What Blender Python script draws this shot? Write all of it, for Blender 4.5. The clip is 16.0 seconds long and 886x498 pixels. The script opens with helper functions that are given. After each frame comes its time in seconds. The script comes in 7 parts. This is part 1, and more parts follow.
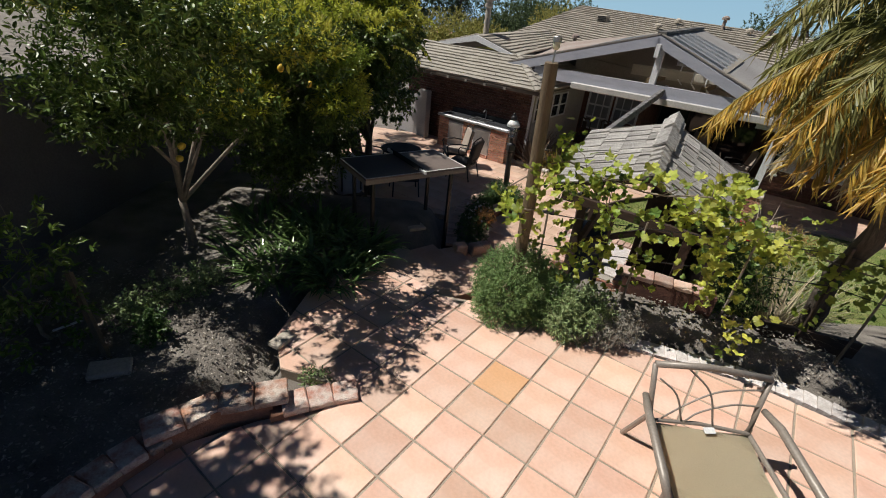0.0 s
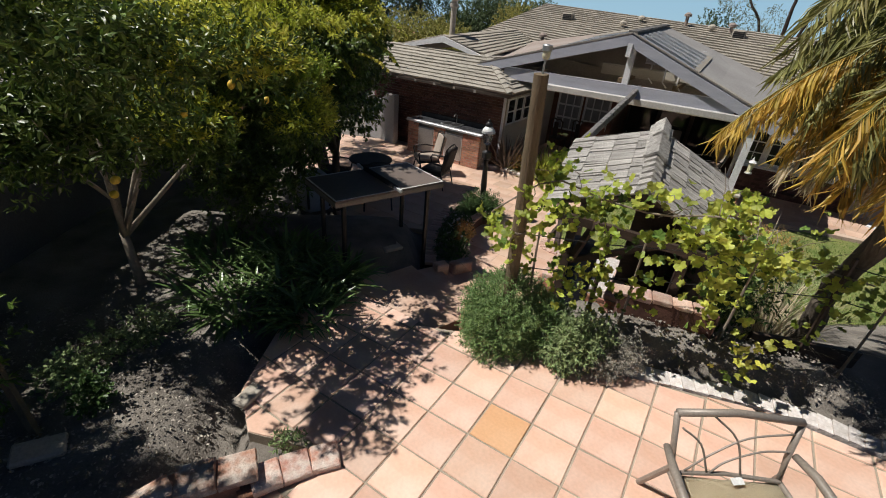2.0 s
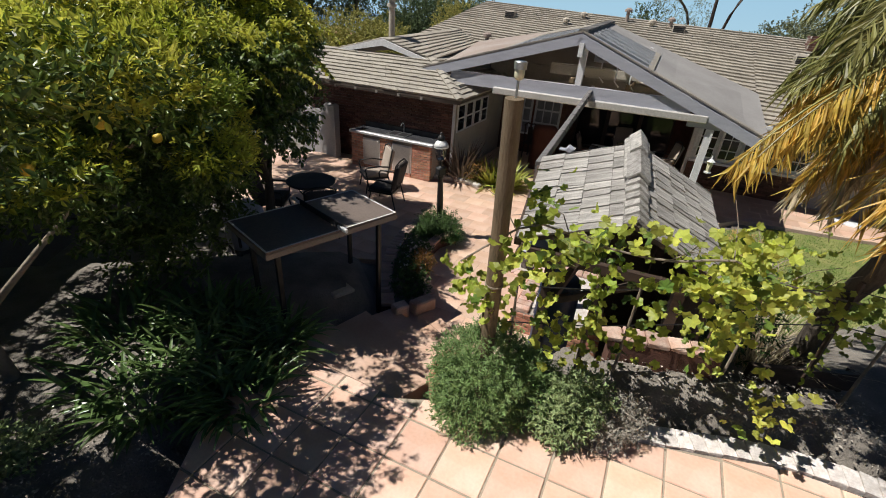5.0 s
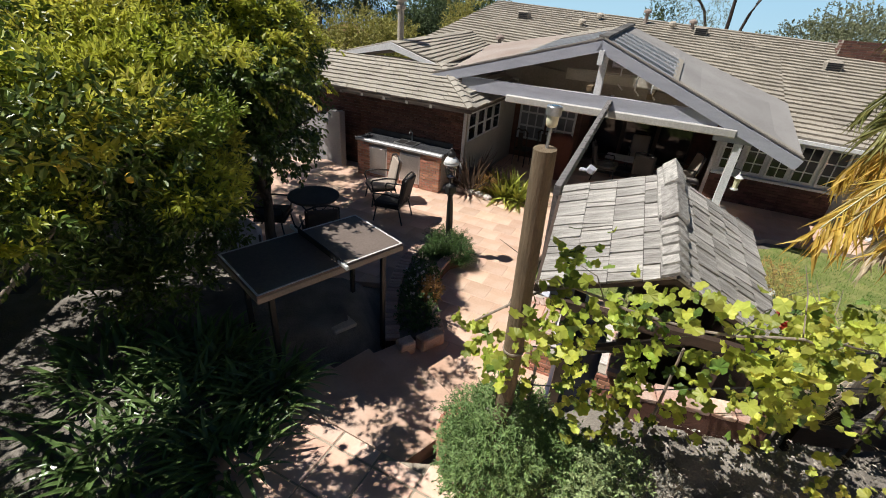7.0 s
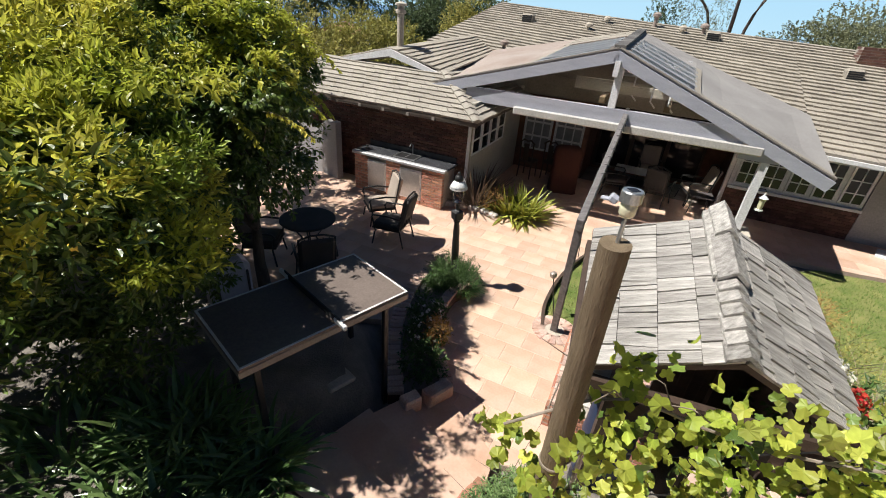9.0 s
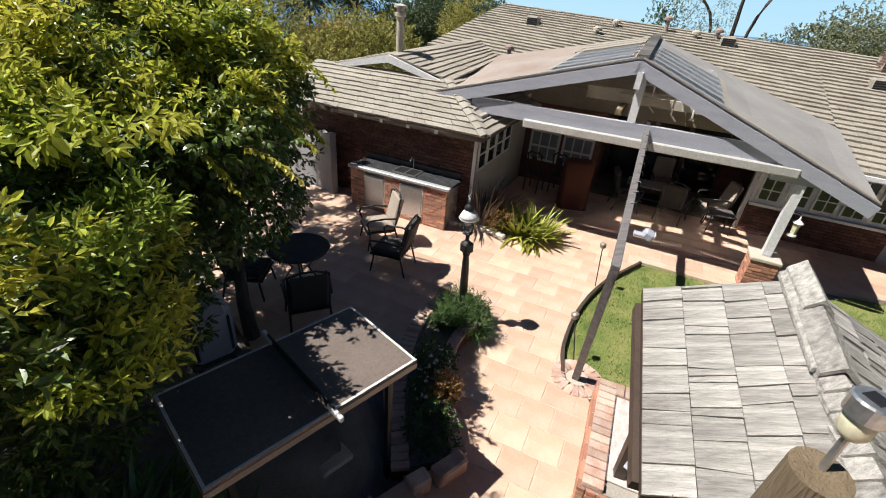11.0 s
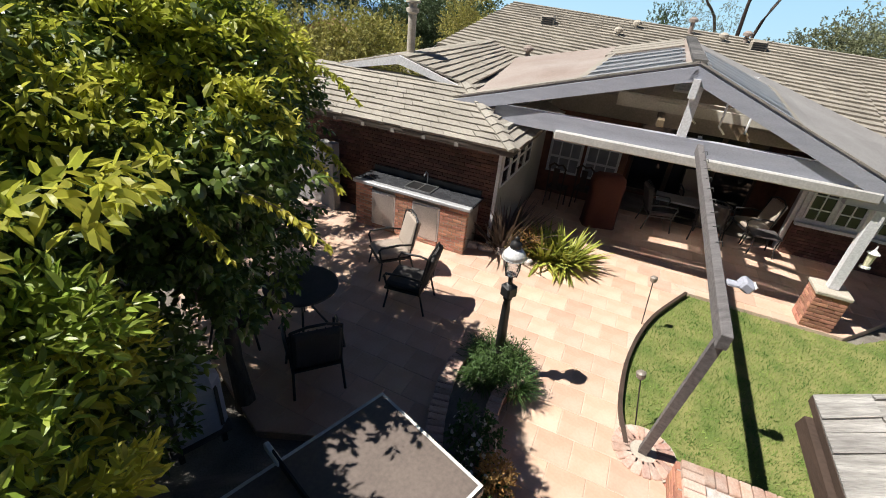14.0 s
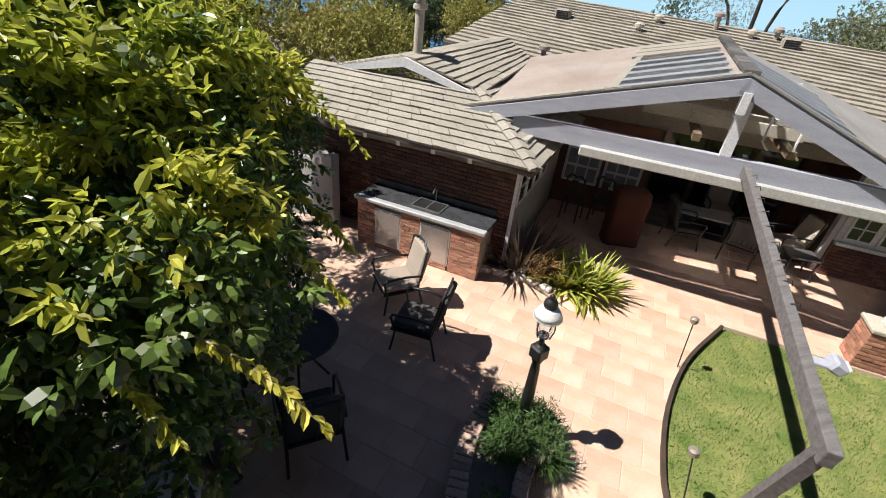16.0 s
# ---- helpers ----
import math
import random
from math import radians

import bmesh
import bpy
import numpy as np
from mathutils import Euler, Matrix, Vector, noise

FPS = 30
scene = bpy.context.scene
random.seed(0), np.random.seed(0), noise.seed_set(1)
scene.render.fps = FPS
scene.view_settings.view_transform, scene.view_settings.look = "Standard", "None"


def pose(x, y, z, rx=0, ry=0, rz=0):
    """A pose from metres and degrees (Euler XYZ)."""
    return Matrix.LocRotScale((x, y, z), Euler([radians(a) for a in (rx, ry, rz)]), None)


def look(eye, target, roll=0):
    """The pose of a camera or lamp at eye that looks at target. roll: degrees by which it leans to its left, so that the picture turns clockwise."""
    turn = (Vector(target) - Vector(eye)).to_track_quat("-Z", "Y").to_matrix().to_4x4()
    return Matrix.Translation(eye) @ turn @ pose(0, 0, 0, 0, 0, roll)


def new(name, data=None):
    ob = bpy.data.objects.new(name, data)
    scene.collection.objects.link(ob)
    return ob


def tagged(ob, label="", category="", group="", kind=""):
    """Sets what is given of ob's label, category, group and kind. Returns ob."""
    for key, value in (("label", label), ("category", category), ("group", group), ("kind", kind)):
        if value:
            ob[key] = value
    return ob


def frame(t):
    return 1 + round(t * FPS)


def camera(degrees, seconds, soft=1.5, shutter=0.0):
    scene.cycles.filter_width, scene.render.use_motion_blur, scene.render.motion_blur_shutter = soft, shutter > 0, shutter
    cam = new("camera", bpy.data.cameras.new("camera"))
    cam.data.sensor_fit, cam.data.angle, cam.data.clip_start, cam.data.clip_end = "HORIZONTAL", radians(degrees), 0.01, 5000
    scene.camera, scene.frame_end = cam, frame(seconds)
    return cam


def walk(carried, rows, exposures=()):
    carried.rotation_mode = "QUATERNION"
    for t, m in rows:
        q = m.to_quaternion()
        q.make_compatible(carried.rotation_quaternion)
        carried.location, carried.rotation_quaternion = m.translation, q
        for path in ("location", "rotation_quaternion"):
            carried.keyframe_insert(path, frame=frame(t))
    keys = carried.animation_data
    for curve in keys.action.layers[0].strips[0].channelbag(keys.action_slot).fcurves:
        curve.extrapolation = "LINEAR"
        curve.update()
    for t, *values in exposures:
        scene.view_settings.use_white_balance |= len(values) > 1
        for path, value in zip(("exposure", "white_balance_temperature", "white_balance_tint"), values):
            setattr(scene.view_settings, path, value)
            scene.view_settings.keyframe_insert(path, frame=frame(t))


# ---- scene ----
cam = camera(90.69, 16.0, soft=1.0)
ROWS = [
    (0.0, -0.219, 3.233, 3.764, -3.98, -28.87, -6.10),
    (0.5, -0.249, 3.350, 3.796, -2.41, -28.94, -6.48),
    (1.0, -0.274, 3.503, 3.842, -2.85, -29.04, -6.54),
    (1.5, -0.296, 3.676, 3.817, -5.76, -28.64, -5.90),
    (2.0, -0.324, 3.834, 3.811, -8.24, -28.70, -5.39),
    (2.5, -0.335, 3.970, 3.828, -8.60, -28.94, -5.22),
    (3.0, -0.366, 4.109, 3.874, -9.06, -29.23, -5.46),
    (3.5, -0.351, 4.320, 3.836, -12.90, -28.87, -4.94),
    (4.0, -0.301, 4.529, 3.824, -15.80, -28.23, -4.15),
    (6.5, -0.169, 5.290, 3.998, -13.35, -29.01, -4.56),
    (7.0, -0.142, 5.482, 4.035, -13.95, -29.04, -4.50),
    (7.5, -0.136, 5.692, 4.073, -14.01, -28.92, -4.51),
    (8.0, -0.122, 5.891, 4.104, -14.50, -29.07, -4.57),
    (8.5, -0.115, 6.098, 4.145, -15.07, -29.01, -4.44),
    (9.0, -0.133, 6.303, 4.182, -14.50, -29.31, -4.74),
    (9.5, -0.136, 6.530, 4.183, -15.12, -29.33, -4.78),
    (10.0, -0.117, 6.767, 4.258, -15.11, -29.50, -4.91),
    (12.5, -0.184, 7.872, 4.229, -15.92, -29.31, -5.89),
    (13.0, -0.331, 8.054, 4.201, -16.04, -29.45, -6.25),
    (13.5, -0.372, 8.282, 4.164, -16.33, -29.40, -6.26),
    (14.0, -0.377, 8.521, 4.111, -16.79, -29.29, -6.08),
    (14.5, -0.377, 8.761, 4.066, -17.10, -29.25, -6.12),
    (15.0, -0.364, 9.008, 4.060, -17.26, -29.38, -6.37),
    (15.5, -0.375, 9.271, 4.183, -17.17, -30.45, -6.61),
    (16.0, -0.349, 9.531, 4.271, -17.11, -30.83, -6.45),
]
walk(cam, [(t, pose(x, y, z, 90 + pitch, 0, yaw) @ pose(0, 0, 0, 0, 0, -roll)) for t, x, y, z, yaw, pitch, roll in ROWS], [(0.0, -0.05), (3.0, 0.0), (4.5, 0.1), (7.0, 0.35), (9.0, 0.52), (11.0, 0.56), (16.0, 0.56)])

# ---- light ----
SUN_EL, SUN_AZ = 57.5, -79.0
world = bpy.data.worlds.new("world")
scene.world = world
world.use_nodes = True
wn = world.node_tree.nodes
sky = wn.new("ShaderNodeTexSky")
sky.sky_type, sky.sun_disc = "NISHITA", False
sky.sun_elevation, sky.sun_rotation = radians(SUN_EL), radians(SUN_AZ)
sky.altitude, sky.air_density, sky.dust_density, sky.ozone_density = 2500.0, 1.0, 0.0, 3.0
tint = wn.new("ShaderNodeMix")
tint.data_type, tint.blend_type = "RGBA", "MULTIPLY"
tint.inputs[0].default_value = 1.0
tint.inputs[7].default_value = (0.74, 0.94, 1.18, 1)
world.node_tree.links.new(sky.outputs[0], tint.inputs[6])
world.node_tree.links.new(tint.outputs[2], wn["Background"].inputs[0])
wn["Background"].inputs[1].default_value = 0.022
sun_data = bpy.data.lights.new("sun", "SUN")
sun_data.energy, sun_data.angle, sun_data.color = 5.0, radians(0.55), (1.0, 0.965, 0.91)
sun = new("sun", sun_data)
sun.matrix_world = look((0, 0, 0), (-math.sin(radians(SUN_AZ)) * math.cos(radians(SUN_EL)), -math.cos(radians(SUN_AZ)) * math.cos(radians(SUN_EL)), -math.sin(radians(SUN_EL))))

# ---- materials ----


def mat(name, c1, c2, rough=0.8, scale=3.0, fine=40.0, bump=0.25, metal=0.0, vary="", amount=0.25, contrast=0.25, thin=0.0, stretch=(1, 1, 1), spec=0.5, grit=1.0):
    """A surface of two colours in patches, with a fine grain; vary: 'object' or 'island' for a shift from piece to piece."""
    m = bpy.data.materials.new(name)
    m.use_nodes = True
    nt = m.node_tree
    n, ln = nt.nodes, nt.links
    b = n["Principled BSDF"]
    tc = n.new("ShaderNodeTexCoord")
    mp = n.new("ShaderNodeMapping")
    mp.inputs["Scale"].default_value = stretch
    ln.new(tc.outputs["Object"], mp.inputs["Vector"])
    big = n.new("ShaderNodeTexNoise")
    big.inputs["Scale"].default_value, big.inputs["Detail"].default_value = scale, 5
    small = n.new("ShaderNodeTexNoise")
    small.inputs["Scale"].default_value, small.inputs["Detail"].default_value = fine, 3
    ln.new(mp.outputs[0], big.inputs["Vector"])
    ln.new(mp.outputs[0], small.inputs["Vector"])
    ramp = n.new("ShaderNodeValToRGB")
    ramp.color_ramp.elements[0].position, ramp.color_ramp.elements[1].position = 0.5 - contrast, 0.5 + contrast
    ramp.color_ramp.elements[0].color, ramp.color_ramp.elements[1].color = (*c1, 1), (*c2, 1)
    ln.new(big.outputs["Fac"], ramp.inputs["Fac"])
    hsv = n.new("ShaderNodeHueSaturation")
    ln.new(ramp.outputs["Color"], hsv.inputs["Color"])
    grain = n.new("ShaderNodeMapRange")
    grain.inputs["From Min"].default_value, grain.inputs["From Max"].default_value = 0.25, 0.75
    grain.inputs["To Min"].default_value, grain.inputs["To Max"].default_value = 1 - 0.18 * grit, 1 + 0.15 * grit
    ln.new(small.outputs["Fac"], grain.inputs["Value"])
    value = grain.outputs["Result"]
    if vary:
        if vary == "object":
            rnd = n.new("ShaderNodeObjectInfo").outputs["Random"]
        else:
            rnd = n.new("ShaderNodeNewGeometry").outputs["Random Per Island"]
        rg = n.new("ShaderNodeMapRange")
        rg.inputs["To Min"].default_value, rg.inputs["To Max"].default_value = 1 - amount, 1 + amount
        ln.new(rnd, rg.inputs["Value"])
        mul = n.new("ShaderNodeMath")
        mul.operation = "MULTIPLY"
        ln.new(value, mul.inputs[0])
        ln.new(rg.outputs["Result"], mul.inputs[1])
        value = mul.outputs[0]
        hue = n.new("ShaderNodeMath")
        hue.operation = "MULTIPLY_ADD"
        hue.inputs[1].default_value, hue.inputs[2].default_value = -0.06 * amount, 0.5 + 0.03 * amount
        mod = n.new("ShaderNodeMath")
        mod.operation = "FRACT"
        scl = n.new("ShaderNodeMath")
        scl.operation = "MULTIPLY"
        scl.inputs[1].default_value = 7.31
        ln.new(rnd, scl.inputs[0])
        ln.new(scl.outputs[0], mod.inputs[0])
        ln.new(mod.outputs[0], hue.inputs[0])
        ln.new(hue.outputs[0], hsv.inputs["Hue"])
    ln.new(value, hsv.inputs["Value"])
    ln.new(hsv.outputs["Color"], b.inputs["Base Color"])
    b.inputs["Roughness"].default_value, b.inputs["Metallic"].default_value = rough, metal
    b.inputs["Specular IOR Level"].default_value = spec
    if bump:
        bp = n.new("ShaderNodeBump")
        bp.inputs["Strength"].default_value, bp.inputs["Distance"].default_value = bump, 0.02
        ln.new(small.outputs["Fac"], bp.inputs["Height"])
        ln.new(bp.outputs["Normal"], b.inputs["Normal"])
    if thin:
        tr = n.new("ShaderNodeBsdfTranslucent")
        ln.new(hsv.outputs["Color"], tr.inputs["Color"])
        mx = n.new("ShaderNodeMixShader")
        mx.inputs[0].default_value = thin
        ln.new(b.outputs[0], mx.inputs[1])
        ln.new(tr.outputs[0], mx.inputs[2])
        ln.new(mx.outputs[0], n["Material Output"].inputs["Surface"])
    return m


def glass(name, color=(0.9, 0.95, 1.0), rough=0.02):
    m = bpy.data.materials.new(name)
    m.use_nodes = True
    b = m.node_tree.nodes["Principled BSDF"]
    b.inputs["Base Color"].default_value = (*color, 1)
    b.inputs["Roughness"].default_value = rough
    b.inputs["Transmission Weight"].default_value = 1.0
    return m


M_TILE = mat("saltillo", (0.69, 0.405, 0.285), (0.78, 0.565, 0.455), 0.5, 2.6, 30, 0.08, vary="object", amount=0.15, contrast=0.2, grit=0.45)
M_TILEO = mat("saltillo_orange", (0.74, 0.40, 0.20), (0.78, 0.48, 0.28), 0.5, 2.2, 34, 0.12, vary="object", amount=0.10, contrast=0.22, grit=0.35)
M_TILEP = mat("saltillo_patio", (0.565, 0.36, 0.25), (0.675, 0.49, 0.38), 0.55, 2.4, 30, 0.08, vary="object", amount=0.13, contrast=0.2, grit=0.4)
M_TILE2 = mat("saltillo_worn", (0.55, 0.345, 0.24), (0.66, 0.475, 0.37), 0.55, 2.4, 30, 0.08, vary="island", amount=0.13, contrast=0.2, grit=0.4)
M_JOINT = mat("patio_joint", (0.56, 0.41, 0.315), (0.64, 0.50, 0.40), 0.9, 3, 60, 0.3)
M_GROUT = mat("grout", (0.30, 0.25, 0.19), (0.42, 0.36, 0.28), 0.9, 3, 60, 0.3)
M_SOIL = mat("soil", (0.15, 0.13, 0.11), (0.30, 0.27, 0.23), 1.0, 2.5, 55, 0.9, contrast=0.2)
M_GRASS = mat("lawn_grass", (0.085, 0.18, 0.026), (0.27, 0.35, 0.085), 0.8, 3.2, 60, 0.3, vary="island", amount=0.4, thin=0.25, contrast=0.13)
M_LAWN = mat("lawn_base", (0.10, 0.16, 0.03), (0.30, 0.28, 0.10), 0.95, 2.6, 80, 0.6)
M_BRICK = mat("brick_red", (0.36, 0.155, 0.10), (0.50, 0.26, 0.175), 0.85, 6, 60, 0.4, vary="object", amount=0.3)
# darker copy of the red brick: the covered walls' shade put into colour
M_BRICK2 = mat("brick_shade_tone", (0.085, 0.038, 0.028), (0.16, 0.075, 0.052), 0.85, 6, 60, 0.4, vary="island", amount=0.35)
M_LIME = mat("limewashed_brick", (0.80, 0.77, 0.74), (0.50, 0.42, 0.37), 0.9, 14, 50, 0.5, vary="object", amount=0.16, contrast=0.3)
M_WBRICK = mat("brick_worn", (0.60, 0.47, 0.40), (0.47, 0.26, 0.19), 0.9, 7, 50, 0.4, vary="object", amount=0.25)
M_CURB = mat("curb_slab", (0.62, 0.55, 0.48), (0.42, 0.20, 0.13), 0.9, 9, 60, 0.6, vary="object", amount=0.3, contrast=0.16)
M_MORTAR = mat("mortar", (0.30, 0.27, 0.23), (0.40, 0.36, 0.31), 0.95, 6, 60, 0.4)
M_ROOF = mat("roof_tile", (0.275, 0.245, 0.20), (0.395, 0.355, 0.295), 0.85, 1.3, 26, 0.35, vary="island", amount=0.10, contrast=0.35)
M_ROOFO = mat("roof_tile_near", (0.27, 0.245, 0.205), (0.40, 0.365, 0.31), 0.85, 1.3, 26, 0.35, vary="object", amount=0.09, contrast=0.35)
M_RIDGE = mat("ridge_tile", (0.07, 0.065, 0.06), (0.15, 0.14, 0.13), 0.8, 5, 26, 0.35, vary="island", amount=0.4)
M_FELT = mat("roof_felt", (0.29, 0.225, 0.19), (0.37, 0.315, 0.28), 0.9, 0.9, 30, 0.3, contrast=0.2)
M_FELTG = mat("grey_roof_felt", (0.25, 0.235, 0.225), (0.34, 0.325, 0.31), 0.85, 0.9, 30, 0.3, contrast=0.25)
M_DECK = mat("roof_deck", (0.08, 0.06, 0.05), (0.12, 0.10, 0.08), 0.9, 3, 30, 0.2)
M_SHAKE = mat("wood_shake", (0.22, 0.205, 0.185), (0.60, 0.57, 0.53), 0.95, 3.0, 14, 1.0, vary="object", amount=0.24, stretch=(1.0, 11, 11), contrast=0.24)
M_WHITE = mat("white_paint", (0.66, 0.66, 0.68), (0.78, 0.78, 0.79), 0.5, 2, 30, 0.06)
M_BLUEGREY = mat("grey_paint", (0.36, 0.37, 0.43), (0.46, 0.47, 0.53), 0.55, 2, 30, 0.08, stretch=(1, 6, 6))
M_PLASTER = mat("plaster", (0.27, 0.26, 0.255), (0.36, 0.345, 0.335), 0.9, 1.2, 40, 0.2)
M_CREAM = mat("cream_timber", (0.40, 0.375, 0.32), (0.48, 0.45, 0.39), 0.7, 2, 30, 0.1)
M_CREAMW = mat("cream_paint", (0.44, 0.425, 0.40), (0.52, 0.505, 0.48), 0.5, 2, 30, 0.06)
# plaster darkened for the boundary wall, whose deep shade is in the colour
M_SHADEPLASTER = mat("shaded_plaster", (0.085, 0.085, 0.095), (0.13, 0.13, 0.14), 0.9, 1.2, 40, 0.2)
M_SIDING = mat("taupe_siding", (0.26, 0.235, 0.21), (0.33, 0.30, 0.27), 0.85, 1.5, 30, 0.15)
M_DARKWOOD = mat("dark_wood", (0.045, 0.03, 0.022), (0.085, 0.055, 0.04), 0.6, 4, 30, 0.2, stretch=(1, 1, 6))
M_POST = mat("weathered_post", (0.13, 0.092, 0.052), (0.235, 0.175, 0.11), 0.9, 3, 22, 0.6, stretch=(7, 7, 0.8), contrast=0.3)
M_BEAM = mat("weathered_beam", (0.11, 0.10, 0.10), (0.22, 0.205, 0.20), 0.85, 3, 30, 0.4, stretch=(1, 8, 8))
M_BARK = mat("bark", (0.07, 0.055, 0.042), (0.16, 0.13, 0.10), 0.95, 5, 26, 0.9, stretch=(5, 5, 1))
M_TWIG = mat("twig", (0.20, 0.16, 0.12), (0.34, 0.29, 0.23), 0.9, 6, 30, 0.5)
M_BLACK = mat("black_iron", (0.012, 0.012, 0.013), (0.028, 0.027, 0.026), 0.45, 6, 40, 0.1)
M_BRONZE = mat("taupe_aluminium", (0.25, 0.215, 0.18), (0.30, 0.26, 0.22), 0.45, 5, 60, 0.05, metal=0.2)
M_SLING = mat("sling_fabric", (0.55, 0.48, 0.33), (0.62, 0.55, 0.39), 0.85, 2, 180, 0.25)
M_STEEL = mat("steel", (0.45, 0.45, 0.45), (0.58, 0.58, 0.57), 0.38, 3, 50, 0.05, metal=0.85)
M_STONE = mat("counter_stone", (0.34, 0.34, 0.345), (0.46, 0.46, 0.46), 0.3, 8, 60, 0.05)
# worktop stone darkened: the eave's shade is put into the colour
M_SHADECOUNTER = mat("shaded_counter_stone", (0.035, 0.036, 0.04), (0.07, 0.072, 0.078), 0.25, 8, 60, 0.05)
M_CHIP = mat("mulch_chip", (0.22, 0.19, 0.155), (0.46, 0.42, 0.36), 0.95, 5, 40, 0.2, vary="island", amount=0.45)
M_FLAG = mat("flagstone", (0.42, 0.37, 0.30), (0.55, 0.49, 0.41), 0.85, 4, 40, 0.4)
M_TABLE = mat("table_top", (0.135, 0.105, 0.088), (0.18, 0.142, 0.12), 0.6, 1.5, 40, 0.05)
M_LINE = mat("line_paint", (0.62, 0.60, 0.57), (0.7, 0.68, 0.65), 0.6, 3, 40, 0.02)
M_NET = mat("net_mesh", (0.012, 0.012, 0.014), (0.02, 0.02, 0.022), 0.9, 9, 60, 0.1)
M_CUSH = mat("cushion_fabric", (0.33, 0.27, 0.22), (0.42, 0.35, 0.29), 0.95, 3, 90, 0.3)
# darker fabric for seats in shade: the shade is put into its colour
M_CUSHD = mat("dark_cushion", (0.055, 0.05, 0.048), (0.09, 0.08, 0.075), 0.95, 3, 90, 0.3)
M_CARPET = mat("rust_cover", (0.085, 0.026, 0.016), (0.125, 0.04, 0.025), 0.9, 3, 50, 0.2)
M_LAMPW = mat("lamp_cap", (0.72, 0.72, 0.70), (0.80, 0.80, 0.78), 0.35, 3, 40, 0.03)
M_FROST = mat("frosted_lens", (0.66, 0.62, 0.42), (0.76, 0.72, 0.52), 0.3, 3, 40, 0.02)
M_GLASS = glass("clear_glass")
M_SKYGLASS = glass("weathered_skylight_glass", (0.62, 0.62, 0.62), 0.7)
M_SKYGLASS.node_tree.nodes["Principled BSDF"].inputs["IOR"].default_value = 1.12
M_PANE = mat("window_pane", (0.012, 0.013, 0.015), (0.03, 0.03, 0.032), 0.06, 1.0, 3, 0.0)
M_SHADEPANE = mat("curtained_pane", (0.22, 0.225, 0.24), (0.32, 0.325, 0.34), 0.1, 2.0, 5, 0.0)
M_SKYL = mat("skylight_sheet", (0.25, 0.25, 0.255), (0.33, 0.33, 0.335), 0.55, 2, 20, 0.05)
M_TERRA = mat("terracotta", (0.36, 0.17, 0.10), (0.45, 0.24, 0.15), 0.85, 2, 30, 0.2, vary="island", amount=0.2)
M_RED = mat("red_petals", (0.42, 0.02, 0.015), (0.55, 0.05, 0.03), 0.6, 9, 60, 0.1, vary="island", amount=0.3, thin=0.2)
M_FLOWER = mat("white_petals", (0.72, 0.70, 0.62), (0.82, 0.80, 0.74), 0.6, 9, 60, 0.1, thin=0.2)
M_YELLOW = mat("citrus_skin", (0.62, 0.40, 0.03), (0.70, 0.50, 0.06), 0.45, 6, 120, 0.2)
M_SEA = mat("sea_water", (0.012, 0.075, 0.17), (0.018, 0.10, 0.21), 0.35, 0.002, 0.05, 0.0)


def leaf_mat(name, c1, c2, rough=0.5, thin=0.3, amount=0.4, spec=0.5):
    return mat(name, c1, c2, rough, 0.7, 20, 0.0, vary="island", amount=amount, thin=thin, contrast=0.2, spec=spec)


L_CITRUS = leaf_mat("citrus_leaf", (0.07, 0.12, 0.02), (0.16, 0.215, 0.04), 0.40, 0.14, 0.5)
# next two: brighter copies of the leaf, sunlight put into their colour
L_CITRUSY = leaf_mat("citrus_lit_leaf", (0.36, 0.42, 0.05), (0.64, 0.58, 0.10), 0.40, 0.48, 0.35)
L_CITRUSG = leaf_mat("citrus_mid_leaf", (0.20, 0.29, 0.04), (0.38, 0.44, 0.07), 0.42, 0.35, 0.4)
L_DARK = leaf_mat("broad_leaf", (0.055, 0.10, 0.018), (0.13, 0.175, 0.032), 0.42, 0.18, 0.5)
L_STRAP = leaf_mat("strap_leaf", (0.09, 0.16, 0.05), (0.18, 0.28, 0.09), 0.28, 0.15)
L_VINE = leaf_mat("vine_leaf", (0.29, 0.38, 0.045), (0.66, 0.66, 0.13), 0.48, 0.42, 0.45)
L_VINED = leaf_mat("vine_dark_leaf", (0.09, 0.16, 0.025), (0.22, 0.30, 0.06), 0.45, 0.3, 0.5)
L_ROSE = leaf_mat("needle_leaf", (0.12, 0.215, 0.07), (0.24, 0.34, 0.12), 0.6, 0.2)
L_GREY = leaf_mat("grey_leaf", (0.28, 0.26, 0.215), (0.42, 0.39, 0.33), 0.8, 0.15)
L_SAGE = leaf_mat("sage_leaf", (0.22, 0.30, 0.12), (0.38, 0.45, 0.22), 0.7, 0.2)
L_PALM = leaf_mat("palm_leaflet", (0.17, 0.18, 0.05), (0.28, 0.26, 0.09), 0.42, 0.25)
L_PALMY = leaf_mat("palm_yellow_leaflet", (0.46, 0.28, 0.045), (0.58, 0.42, 0.09), 0.5, 0.3)
L_PALMD = leaf_mat("palm_dry_leaflet", (0.42, 0.34, 0.21), (0.55, 0.47, 0.34), 0.8, 0.2)
L_AGAVE = leaf_mat("yellow_green_blade", (0.28, 0.33, 0.05), (0.46, 0.46, 0.10), 0.42, 0.25)
L_FLAX = leaf_mat("bronze_blade", (0.09, 0.065, 0.05), (0.22, 0.16, 0.12), 0.45, 0.15)
L_FERN = leaf_mat("fern_leaf", (0.05, 0.105, 0.025), (0.10, 0.17, 0.045), 0.5, 0.25)
